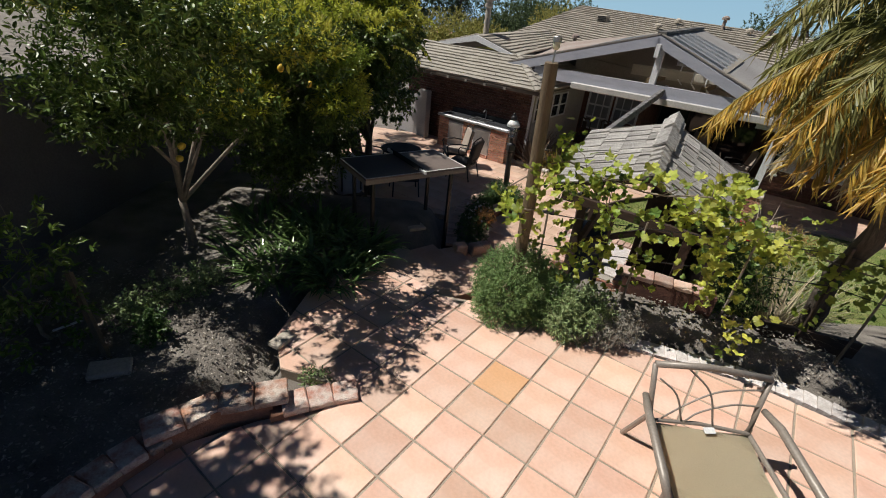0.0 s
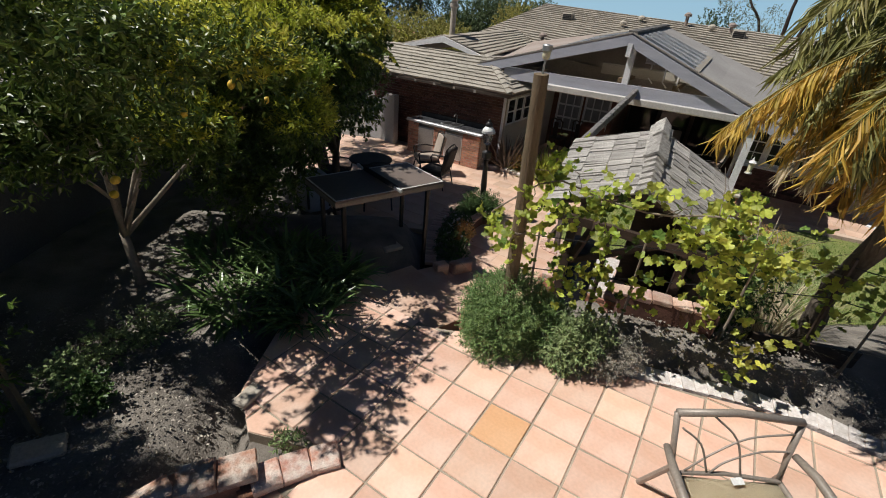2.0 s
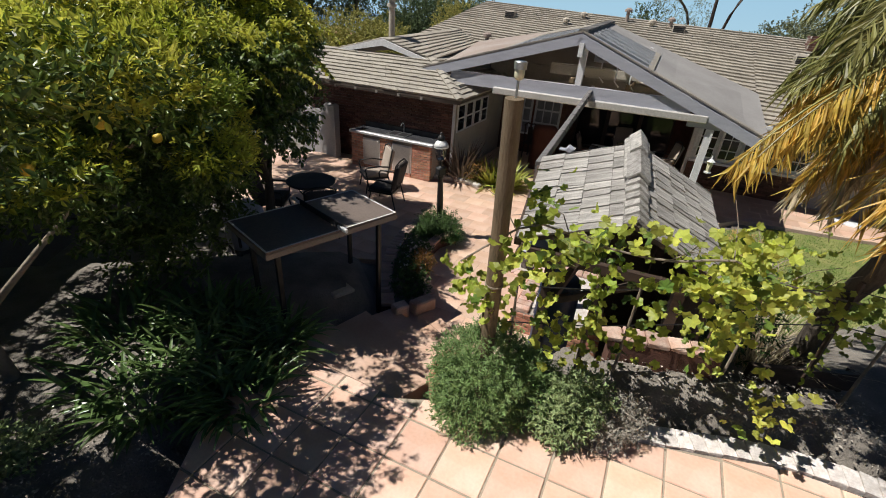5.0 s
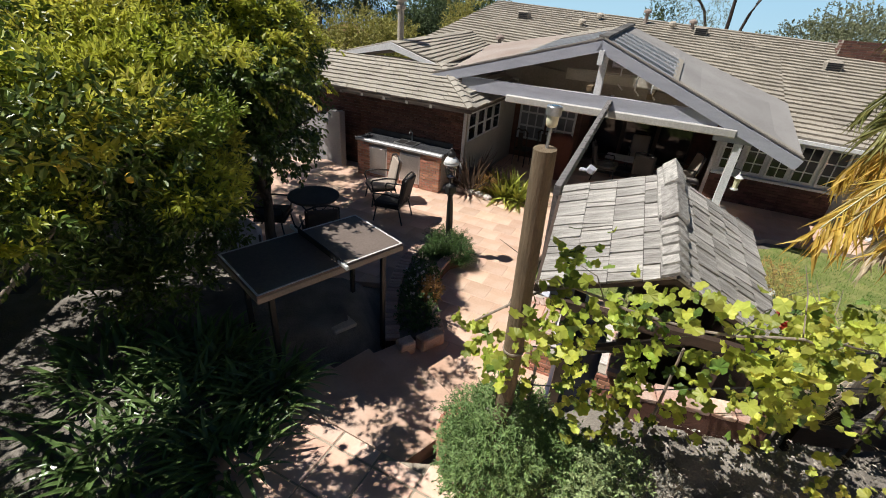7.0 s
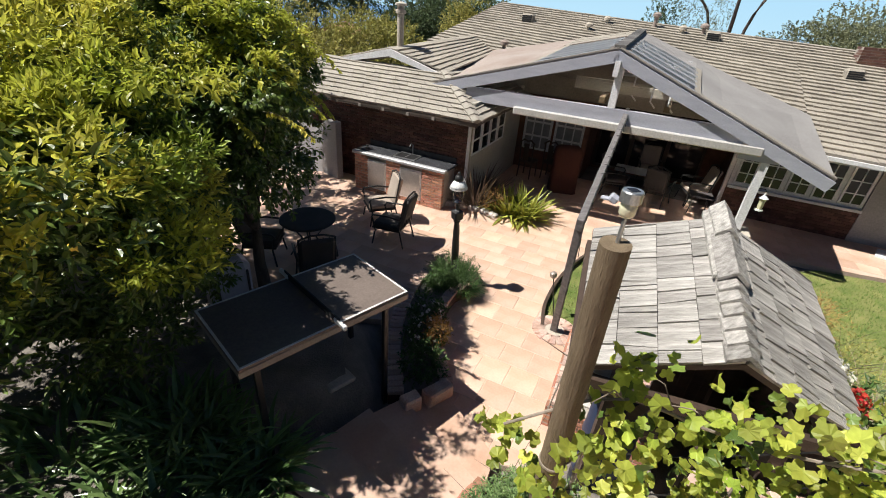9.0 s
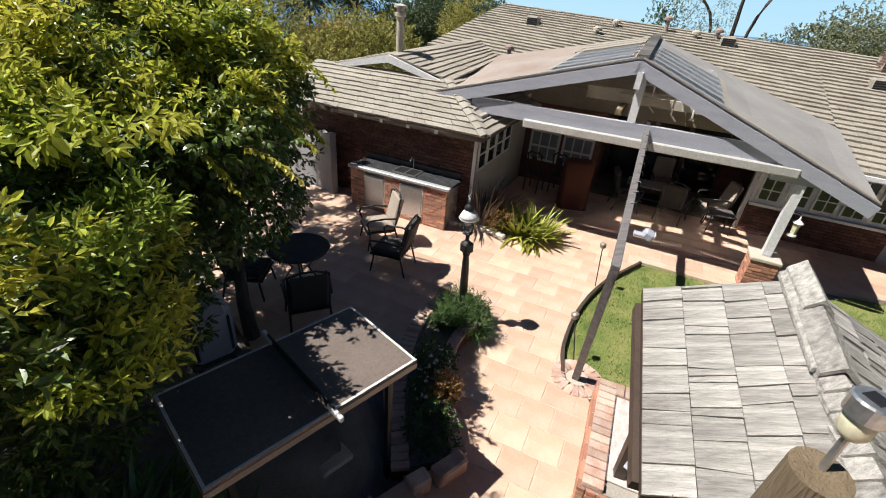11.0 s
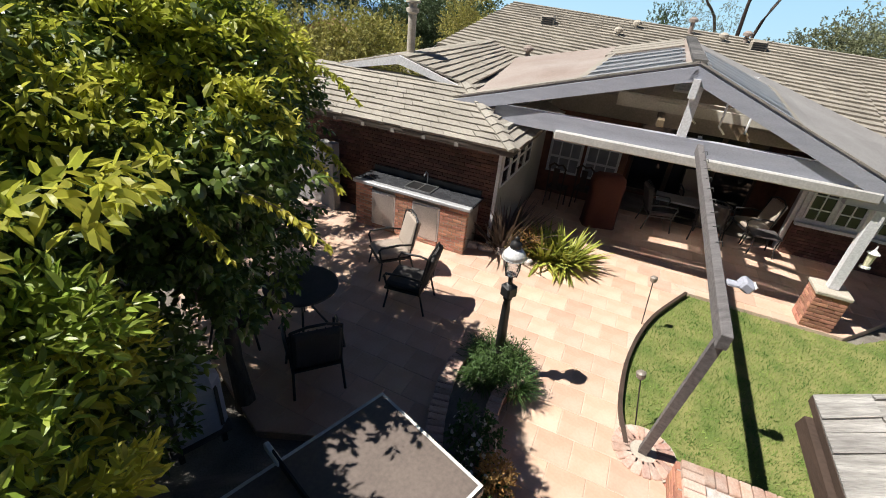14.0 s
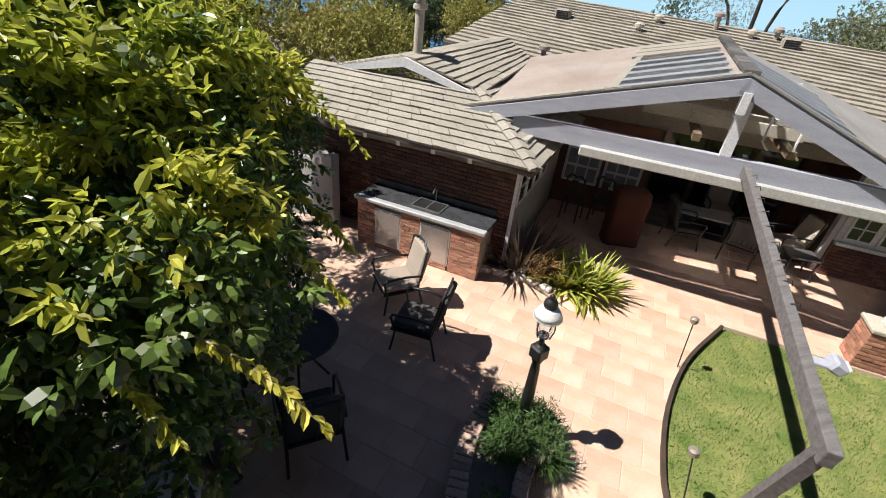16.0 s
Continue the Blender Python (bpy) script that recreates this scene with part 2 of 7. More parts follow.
L_OLIVE = leaf_mat("far_olive_leaf", (0.16, 0.18, 0.09), (0.28, 0.29, 0.16), 0.7, 0.15)
L_FAR = leaf_mat("far_green_leaf", (0.06, 0.10, 0.04), (0.13, 0.17, 0.07), 0.7, 0.15)
L_FARY = leaf_mat("far_yellow_leaf", (0.26, 0.26, 0.06), (0.42, 0.38, 0.11), 0.7, 0.2)
L_ORANGE = leaf_mat("orange_shrub_leaf", (0.42, 0.24, 0.08), (0.56, 0.36, 0.13), 0.7, 0.2)

# ---- builders ----


def thing(name, m=None, label="", category="", group="", kind=""):
    ob = new(name)
    ob.empty_display_size = 0.1
    if m is not None:
        ob.matrix_basis = m
    return tagged(ob, label, category, group, kind)


def link_mesh(name, me, material, parent=None, label="", kind="", smooth=False):
    me.materials.append(material)
    if smooth:
        me.polygons.foreach_set("use_smooth", [True] * len(me.polygons))
    ob = new(name, me)
    if parent is not None:
        ob.parent = parent
    return tagged(ob, label, kind=kind)


def part(name, bm, material, parent=None, label="", kind="", smooth=False):
    me = bpy.data.meshes.new(name)
    bm.to_mesh(me)
    bm.free()
    return link_mesh(name, me, material, parent, label, kind, smooth)


def box(bm, sx, sy, sz, m=None, bevel=0.0):
    """A box with its base centre at the origin of m."""
    r = bmesh.ops.create_cube(bm, size=1.0)
    bmesh.ops.scale(bm, vec=(sx, sy, sz), verts=r["verts"])
    bmesh.ops.translate(bm, vec=(0, 0, sz / 2), verts=r["verts"])
    vs = r["verts"]
    if bevel:
        es = list({e for v in vs for e in v.link_edges})
        rb = bmesh.ops.bevel(bm, geom=es, offset=bevel, segments=1, affect="EDGES")
        vs = rb["verts"]
    if m is not None:
        bmesh.ops.transform(bm, matrix=m, verts=vs)
    return bm


def bx(sx, sy, sz, m=None, bevel=0.0):
    return box(bmesh.new(), sx, sy, sz, m, bevel)


def tube(bm, pts, radii, seg=8, cap=True):
    """A tapered tube along points."""
    pts = [Vector(p) for p in pts]
    rings = []
    for i, p in enumerate(pts):
        d = (pts[min(i + 1, len(pts) - 1)] - pts[max(i - 1, 0)]).normalized()
        a = d.cross(Vector((0, 0, 1)) if abs(d.z) < 0.95 else Vector((1, 0, 0))).normalized()
        b = d.cross(a)
        r = radii[i] if hasattr(radii, "__len__") else radii
        rings.append([bm.verts.new(p + a * (r * math.cos(k * math.tau / seg)) + b * (r * math.sin(k * math.tau / seg))) for k in range(seg)])
    for r0, r1 in zip(rings, rings[1:]):
        for k in range(seg):
            bm.faces.new((r0[k], r0[(k + 1) % seg], r1[(k + 1) % seg], r1[k]))
    if cap:
        bm.faces.new(rings[0][::-1])
        bm.faces.new(rings[-1])
    return bm


def tb(pts, radii, seg=8):
    bm = tube(bmesh.new(), pts, radii, seg)
    bmesh.ops.recalc_face_normals(bm, faces=bm.faces)
    return bm


def lathe(profile, seg=20):
    """A turned body from (radius, height) pairs."""
    bm = bmesh.new()
    rings = [[bm.verts.new((r * math.cos(k * math.tau / seg), r * math.sin(k * math.tau / seg), z)) for k in range(seg)] for r, z in profile]
    for r0, r1 in zip(rings, rings[1:]):
        for k in range(seg):
            bm.faces.new((r0[k], r0[(k + 1) % seg], r1[(k + 1) % seg], r1[k]))
    bm.faces.new(rings[0][::-1])
    bm.faces.new(rings[-1])
    return bm


def prism(outline, z0, z1):
    """An upright slab over an outline; z0, z1 may be functions of x, y."""
    f0 = z0 if callable(z0) else (lambda x, y: z0)
    f1 = z1 if callable(z1) else (lambda x, y: z1)
    bm = bmesh.new()
    lo = [bm.verts.new((x, y, f0(x, y))) for x, y in outline]
    hi = [bm.verts.new((x, y, f1(x, y))) for x, y in outline]
    n = len(outline)
    for i in range(n):
        bm.faces.new((lo[i], lo[(i + 1) % n], hi[(i + 1) % n], hi[i]))
    bm.faces.new(lo[::-1])
    bm.faces.new(hi)
    bmesh.ops.recalc_face_normals(bm, faces=bm.faces)
    return bm


def smooth_line(pts, n=8):
    """A Catmull-Rom line through points."""
    p = [Vector(q) for q in pts]
    p = [p[0] * 2 - p[1]] + p + [p[-1] * 2 - p[-2]]
    out = []
    for i in range(1, len(p) - 2):
        for k in range(n):
            t = k / n
            a, b, c, d = p[i - 1], p[i], p[i + 1], p[i + 2]
            out.append(0.5 * ((2 * b) + (c - a) * t + (2 * a - 5 * b + 4 * c - d) * t * t + (3 * b - a - 3 * c + d) * t ** 3))
    out.append(p[-2])
    return out


def inside(x, y, poly):
    hit = False
    for (x0, y0), (x1, y1) in zip(poly, poly[1:] + poly[:1]):
        if (y0 > y) != (y1 > y) and x < (x1 - x0) * (y - y0) / (y1 - y0) + x0:
            hit = not hit
    return hit


def arrays_mesh(name, verts, faces):
    me = bpy.data.meshes.new(name)
    me.from_pydata(np.asarray(verts).reshape(-1, 3).tolist(), [], np.asarray(faces).tolist())
    return me


RNG = np.random.default_rng(7)


def unit(v):
    return v / np.maximum(np.linalg.norm(v, axis=-1, keepdims=True), 1e-9)


def leaf_mesh(name, base, along, length, width, fold=0.25, droop=0.3, broad=False):
    """Many small folded leaves: base points, directions, sizes."""
    n = len(base)
    along = unit(along)
    side = unit(np.cross(along, unit(RNG.normal(size=(n, 3)) * 0.6 + np.array([0, 0, 1.0]))))
    up = np.cross(side, along)
    length = np.broadcast_to(np.asarray(length, float), (n,))[:, None]
    width = np.broadcast_to(np.asarray(width, float), (n,))[:, None]
    if broad:
        tip = base + along * length - up * length * droop * 0.45
        lift = up * width * fold * 0.5
        p1, p2 = base + along * length * 0.28, base + along * length * 0.68 - up * length * droop * 0.12
        if n < 45000:
            m1, m2 = p1 - up * width * fold * 0.6, p2 - up * width * fold * 0.6
            v = np.stack([base, p1 + side * width * 0.46 + lift, p2 + side * width * 0.40 + lift, tip, p2 - side * width * 0.40 + lift, p1 - side * width * 0.46 + lift, m1, m2], 1)
            o = (np.arange(n) * 8)[:, None, None]
            f = np.array([[0, 6, 1], [1, 6, 7], [1, 7, 2], [2, 7, 3], [0, 5, 6], [5, 4, 7], [5, 7, 6], [4, 3, 7]])[None] + o
            return arrays_mesh(name, v, f.reshape(-1, 3))
        v = np.stack([base, p1 + side * width * 0.46 + lift, p2 + side * width * 0.42 + lift, tip, p2 - side * width * 0.42 + lift, p1 - side * width * 0.46 + lift], 1)
        o = (np.arange(n) * 6)[:, None, None]
        f = np.array([[0, 5, 1], [1, 5, 4], [1, 4, 2], [2, 4, 3]])[None] + o
        return arrays_mesh(name, v, f.reshape(-1, 3))
    mid = base + along * length * 0.45
    tip = base + along * length - up * length * droop * 0.5
    lf = mid + side * width * 0.5 + up * width * fold
    rt = mid - side * width * 0.5 + up * width * fold
    v = np.stack([base, lf, mid, rt, tip], 1)
    o = (np.arange(n) * 5)[:, None, None]
    f = np.array([[0, 2, 1], [0, 3, 2], [1, 2, 4], [2, 3, 4]])[None] + o
    return arrays_mesh(name, v, f.reshape(-1, 3))


def blade_mesh(name, base, heading, length, width, rise, arch, segs=5, fold=0.15):
    """Long strap leaves that rise and arch over."""
    n = len(base)
    length = np.broadcast_to(np.asarray(length, float), (n,))
    width = np.broadcast_to(np.asarray(width, float), (n,))
    rise = np.broadcast_to(np.asarray(rise, float), (n,))
    arch = np.broadcast_to(np.asarray(arch, float), (n,))
    hd = np.stack([np.cos(heading), np.sin(heading), np.zeros(n)], 1)
    sd = np.stack([-np.sin(heading), np.cos(heading), np.zeros(n)], 1)
    pts, p, ang = [], base.copy(), rise.copy()
    for k in range(segs + 1):
        pts.append(p.copy())
        p = p + (hd * np.cos(ang)[:, None] + np.array([0, 0, 1.0]) * np.sin(ang)[:, None]) * (length / segs)[:, None]
        ang = ang - arch / segs
    v = []
    for k, q in enumerate(pts):
        s = k / segs
        w = width * (1 - s ** 2.2) * (0.55 + 0.9 * min(s * 2.0, 0.5)) + 0.001
        v += [q + sd * (w / 2)[:, None], q - np.array([0, 0, 1.0]) * (w * fold)[:, None], q - sd * (w / 2)[:, None]]
    v = np.stack(v, 1)
    f = []
    for k in range(segs):
        a = 3 * k
        f += [[a, a + 1, a + 4, a + 3], [a + 1, a + 2, a + 5, a + 4]]
    f = np.array(f)[None] + (np.arange(n) * 3 * (segs + 1))[:, None, None]
    return arrays_mesh(name, v, f.reshape(-1, 4))


def lobed_mesh(name, centre, normal, size):
    """Vine leaves with five lobes, slightly cupped."""
    n = len(centre)
    normal = unit(normal)
    a = unit(np.cross(normal, RNG.normal(size=(n, 3))))
    b = np.cross(normal, a)
    ang = np.radians([270, 240, 215, 198, 185, 170, 158, 142, 128, 116, 104, 90, 76, 64, 52, 38, 22, 10, -5, -18, -35, -60])
    rad = np.array([0.15, 0.62, 0.76, 0.84, 0.78, 0.72, 0.82, 0.96, 0.82, 0.77, 0.86, 1.06, 0.86, 0.77, 0.82, 0.96, 0.82, 0.72, 0.78, 0.84, 0.76, 0.62])
    size = np.asarray(size, float)[:, None]
    v = [centre - normal * size * 0.05]
    bend = RNG.normal(size=(n, 1)) * 0.10
    for t, r in zip(ang, rad):
        jit = RNG.uniform(0.92, 1.08, (n, 1))
        v.append(centre + (a * math.cos(t) + b * math.sin(t)) * size * 0.55 * r * jit + normal * size * (RNG.uniform(-0.025, 0.035, (n, 1)) + bend * math.cos(2 * t) + 0.12 * (r - 0.7)))
    v = np.stack(v, 1)
    f = np.array([[0, 1 + k, 1 + (k + 1) % 22] for k in range(22)])[None] + (np.arange(n) * 23)[:, None, None]
    return arrays_mesh(name, v, f.reshape(-1, 3))


def crown_points(blobs, n, shell=0.5, gap=0.9, freq=0.9, top=-1.0):
    """Points in a crown of overlapping rounded masses, more near the outside, with gaps."""
    out, nrm = [], []
    vol = np.array([b[3] * b[4] * b[5] for b in blobs]) ** 0.75
    vol = vol / vol.sum()
    for b, w in zip(blobs, vol):
        k = int(n * w * (2.2 if top < -0.5 else 6.0))
        d = unit(RNG.normal(size=(k, 3)))
        d = d[d[:, 2] > top]
        k = len(d)
        r = 1 - RNG.uniform(0, 1, (k, 1)) ** 1.6 * shell
        bump = np.array([noise.noise(Vector(q * 2.6 + np.array(b[:3]))) for q in d])[:, None]
        p = np.array(b[:3]) + d * np.array(b[3:6]) * r * (1 + 0.28 * bump)
        keep = np.array([noise.noise(Vector(q * freq)) for q in p]) > -0.55 * gap + RNG.uniform(-0.15, 0.15, k)
        p, d = p[keep], d[keep]
        m = max(1, int(n * w))
        out.append(p[:m])
        nrm.append(d[:m])
    return np.concatenate(out), np.concatenate(nrm)


def leafy(name, blobs, twigs, per, size, material, parent, droop=0.35, spread=0.8, shell=0.5, ratio=0.42, down=0.0, gap=0.9, top=-1.0):
    """A crown of leaf sprays. Returns the sprays' points."""
    c, d = crown_points(blobs, twigs, shell, gap, top=top)
    n = len(c)
    axis = unit(d + RNG.normal(size=(n, 3)) * 0.45 + np.array([0, 0, 0.15 - down]))
    base = np.repeat(c, per, 0) + np.repeat(axis, per, 0) * RNG.uniform(0, size * 2.2, (n * per, 1))
    al = unit(np.repeat(axis, per, 0) * 0.7 + RNG.normal(size=(n * per, 3)) * spread - np.array([0, 0, down * 0.6]))
    ln = size * RNG.uniform(0.6, 1.25, n * per)
    me = leaf_mesh(name, base, al, ln, ln * ratio, 0.2, droop, broad=ratio > 0.38)
    link_mesh(name, me, material, parent, kind="stuff")
    return c


def rosettes(name, blobs, n, per, size, material, parent, shell=0.5, gap=0.2, freq=1.7, down=0.0, ratio=0.42, open_=0.85, top=-1.0, droop=0.35):
    """A crown of leaf rosettes: the leaves of each shoot stand round its tip, and the shoots leave gaps."""
    c, d = crown_points(blobs, n, shell, gap, freq, top)
    k = len(c)
    axis = unit(d + RNG.normal(size=(k, 3)) * 0.4 + np.array([0, 0, 0.35 - down]))
    p = unit(np.cross(axis, RNG.normal(size=(k, 3))))
    q = np.cross(axis, p)
    turn = RNG.uniform(0, math.tau, (k, 1)) + np.arange(per)[None] * 2.4
    rad = p[:, None] * np.cos(turn)[..., None] + q[:, None] * np.sin(turn)[..., None]
    s = np.linspace(0, 1, per)[None, :, None]
    al = axis[:, None] * (0.25 + 0.8 * s) + rad * open_ * (1.1 - 0.5 * s) + RNG.normal(size=(k, per, 3)) * 0.2 - np.array([0, 0, down * 0.9])
    base = c[:, None] + axis[:, None] * (s - 0.7) * size * 1.3 + rad * size * 0.06
    ln = (size * RNG.uniform(0.65, 1.2, (k, per)) * (1.05 - 0.3 * s[..., 0])).reshape(-1)
    me = leaf_mesh(name, base.reshape(-1, 3), al.reshape(-1, 3), ln, ln * ratio, 0.22, droop, broad=True)
    link_mesh(name, me, material, parent, kind="stuff")


def limbs(name, root, height, ends, r0, material, parent, seed=1, seg=7):
    """A trunk with limbs to the end points."""
    rnd = random.Random(seed)
    bm = bmesh.new()
    root = Vector(root)
    fork = root + Vector((rnd.uniform(-0.1, 0.1), rnd.uniform(-0.1, 0.1), height))
    mid = root.lerp(fork, 0.5) + Vector((rnd.uniform(-0.06, 0.06), rnd.uniform(-0.06, 0.06), 0))
    tube(bm, [root - Vector((0, 0, 0.15)), root.lerp(mid, 0.2), mid, fork], [r0 * 1.35, r0 * 1.05, r0 * 0.85, r0 * 0.7], seg)
    for e in ends:
        e = Vector(e)
        q1 = fork.lerp(e, 0.35) + Vector((rnd.uniform(-0.15, 0.15), rnd.uniform(-0.15, 0.15), 0.12))
        q2 = fork.lerp(e, 0.7) + Vector((rnd.uniform(-0.15, 0.15), rnd.uniform(-0.15, 0.15), 0.10))
        tube(bm, [fork - Vector((0, 0, 0.05)), q1, q2, e], [r0 * 0.55, r0 * 0.38, r0 * 0.24, r0 * 0.08], 6)
        for _ in range(3):
            s = e + Vector((rnd.uniform(-0.5, 0.5), rnd.uniform(-0.5, 0.5), rnd.uniform(-0.1, 0.5)))
            tube(bm, [q2, q2.lerp(s, 0.5) + Vector((0, 0, 0.05)), s], [r0 * 0.18, r0 * 0.12, r0 * 0.04], 5)
    bmesh.ops.recalc_face_normals(bm, faces=bm.faces)
    return part(name, bm, material, parent, smooth=True)


def slope_tiles(A, B, C, D, course, wide, thick=0.03, jitter=0.012, seed=3):
    """The tiles of a roof slope, as (verts of a tile) boxes: A, B at the eave, C, D above B, A."""
    rnd = random.Random(seed)
    A, B, C, D = (Vector(p) for p in (A, B, C, D))
    nrm = ((B - A).cross(D - A)).normalized()
    if nrm.z < 0:
        nrm = -nrm
    up = max((D - A).length, (C - B).length)
    rows = max(1, round(up / course))
    for i in range(rows):
        s0, s1 = i / rows, min((i + 1.12) / rows, 1.0)
        l0, r0, l1, r1 = A.lerp(D, s0), B.lerp(C, s0), A.lerp(D, s1), B.lerp(C, s1)
        w = (r0 - l0).length
        n = max(1, round(w / wide))
        off = rnd.uniform(0, 0.5) / n
        cuts = [0.0] + [min(1.0, max(0.0, (k - (0.5 if i % 2 else 0)) / n + off * 0.3 + rnd.uniform(-0.06, 0.06) / n)) for k in range(1, n + (1 if i % 2 else 0))] + [1.0]
        for a, b in zip(cuts, cuts[1:]):
            if b - a < 0.15 / n:
                continue
            g = 0.004 / max(w, 0.1)
            q = [l0.lerp(r0, a + g), l0.lerp(r0, b - g), l1.lerp(r1, b - g), l1.lerp(r1, a + g)]
            h = thick + rnd.uniform(-jitter, jitter) * 0.5
            dr = (l1 - l0).normalized() * rnd.uniform(-jitter, jitter)
            top = [q[0] + nrm * h + dr, q[1] + nrm * (h + rnd.uniform(-jitter, jitter) * 0.3) + dr, q[2] + nrm * 0.012, q[3] + nrm * 0.012]
            low = [q[0] + dr, q[1] + dr, q[2], q[3]]
            yield [tuple(v) for v in low + top]


BOXF = [(0, 3, 2, 1), (4, 5, 6, 7), (0, 1, 5, 4), (1, 2, 6, 5), (2, 3, 7, 6), (3, 0, 4, 7)]


def joined_boxes(name, boxes, material, parent, label=""):
    boxes = np.array(list(boxes), float)
    n = len(boxes)
    f = np.array(BOXF)[None] + (np.arange(n) * 8)[:, None, None]
    return link_mesh(name, arrays_mesh(name, boxes, f.reshape(-1, 4)), material, parent, label, "stuff")


def single_boxes(name, boxes, material, parent):
    for b in boxes:
        link_mesh(name, arrays_mesh(name, b, BOXF), material, parent)


def brick_wall(parent, length, height, thick, m, material, bl=0.2, bh=0.062, single=True, name="brick", mortar=True):
    """A run of bricks along x of m, one brick thick, on a mortar core."""
    rnd = random.Random(int(length * 977 + height * 131))
    if mortar:
        part("mortar", bx(length - 0.012, thick - 0.016, height - 0.008, m @ pose(length / 2, 0, 0.001)), M_MORTAR, parent)
    rows = max(1, round(height / (bh + 0.010)))
    step = height / rows
    shared = {}
    boxes = []
    for r in range(rows):
        n = max(1, round(length / (bl + 0.010)))
        w = length / n
        cuts = [0] + [(k + (0.5 if r % 2 else 0)) * w for k in range(0 if r % 2 else 1, n)] + [length]
        for a, b in zip(cuts, cuts[1:]):
            if b - a < 0.03:
                continue
            sx, sz, sy = b - a - 0.010, step - 0.010, thick
            q = m @ pose((a + b) / 2, rnd.uniform(-0.004, 0.004), r * step + 0.005, 0, 0, rnd.uniform(-0.8, 0.8))
            if single:
                key = (round(sx, 3), round(sz, 3), round(sy, 3))
                if key not in shared:
                    me = bpy.data.meshes.new(name)
                    bmm = bx(sx, sy, sz, None, 0.006)
                    bmm.to_mesh(me)
                    bmm.free()
                    me.materials.append(material)
                    shared[key] = me
                ob = new(name, shared[key])
                ob.parent = parent
                ob.matrix_basis = q
            else:
                c = [(-sx / 2, -sy / 2, 0), (sx / 2, -sy / 2, 0), (sx / 2, sy / 2, 0), (-sx / 2, sy / 2, 0)]
                boxes.append([tuple(q @ Vector((x, y, z))) for z in (0, sz) for x, y, _ in c])
    if boxes:
        joined_boxes(name + "work", boxes, material, parent)

# ---- the ground ----
TERR = pose(2, 12, 0) @ pose(0, 0, 0, 0, -3.0, 0) @ pose(-2, -12, 0)   # the upper terrace falls gently to its low side
TZ = 0.557
HM = pose(5.67, 14.54, 0, 0, 0, -39)


def hw(u, v, z=0.0):
    return HM @ Vector((u, v, z))


def ss(a, b, x):
    t = min(1.0, max(0.0, (x - a) / (b - a)))
    return t * t * (3 - 2 * t)


def ground_z(x, y):
    up = 0.42 * (1 - ss(7.4, 9.0, y)) * (1.0 if x > 1.5 else 0.0) if x > 1.5 else 0.0
    if x <= 1.5:
        up = 0.40 * (1 - ss(8.6, 9.8, y))
        edge = -1.7 + 0.15 * ss(7.1, 8.0, y) + 0.75 * ss(8.0, 9.3, y) + 1.2 * ss(9.2, 10.0, y)
        bed = (1 - ss(edge - 0.55, edge - 0.08, x)) * (1 - ss(10.9, 11.6, y))
        up = max(0.36 * (1 - ss(8.0, 8.9, y)) if x > edge else 0.0, 0.40 * bed + 0.22 * bed * ss(7.6, 8.8, y))
        if y < 7.6 and x > edge:
            up = 0.36
    z = up - 0.09
    if 1.5 < x < 5.0:
        q = (x - 2.5) * 0.43 + (y - 7.0) * 0.9 + 0.12 * max(0.0, x - 3.6) ** 1.5
        bed = ss(0.02, 0.22, q) * (1 - ss(0.75, 1.05, q)) * ss(1.5, 1.9, x) * (1 - ss(4.3, 4.9, x))
        z += (0.62 + 0.24 * ss(0.05, 0.5, q) - z) * bed
    d = (x - 5.67) * 0.629 + (y - 14.54) * 0.777
    far = max(0.0, d - 13.0)
    z -= 60.0 * ss(0, 320, far) + 0.04 * min(far, 20)
    if x > 12:
        z -= 0.5 * ss(12, 22, x)
    return z + 0.02 * noise.noise(Vector((x * 2, y * 2, 0))) - 0.02


def ground_sheet():
    xs = [-700, -300, -120, -60, -30, -16, -10] + [-8 + 0.25 * i for i in range(89)] + [16, 20, 28, 40, 70, 140, 320, 700]
    ys = [-200, -60, -20, -6, 0] + [2 + 0.25 * i for i in range(73)] + [21, 24, 28, 32, 37, 45, 60, 90, 140, 220, 340, 420]
    v = [(x, y, ground_z(x, y)) for y in ys for x in xs]
    n = len(xs)
    f = [(j * n + i, j * n + i + 1, (j + 1) * n + i + 1, (j + 1) * n + i) for j in range(len(ys) - 1) for i in range(n - 1)]
    g = link_mesh("ground", arrays_mesh("ground", v, f), M_SOIL, smooth=True)
    return tagged(g, "dry grey garden soil and hillside around the house", "ground", kind="structure")


ground_sheet()
sea = part("water", prism([(-4800, 380), (4800, 380), (4800, 4900), (-4800, 4900)], -62, -58), M_SEA)
tagged(sea, "blue sea far off below the hillside", "sea", kind="structure")

# lawn
LAWN_EDGE = [(2.75, 11.05), (3.05, 11.6), (3.7, 12.35), (4.6, 13.05), (5.75, 13.62)]
lawn_line = [(p.x, p.y) for p in smooth_line([(*p, 0) for p in LAWN_EDGE], 6)]
lawn_far = [tuple(hw(u, v)[:2]) for u, v in ((0.6, -0.62), (2.2, -0.62), (3.2, -0.6), (4.4, 0.4), (9, 1.2))]
LAWN = lawn_line + lawn_far + [(16, 8.0), (9.0, 6.3), (5.4, 7.7), (4.0, 8.6), (3.3, 9.6), (3.3, 10.7)]
lawn = part("lawn", prism(LAWN, -0.3, -0.065), M_LAWN)
tagged(lawn, "mown green lawn with a few dry patches", "lawn", kind="structure")


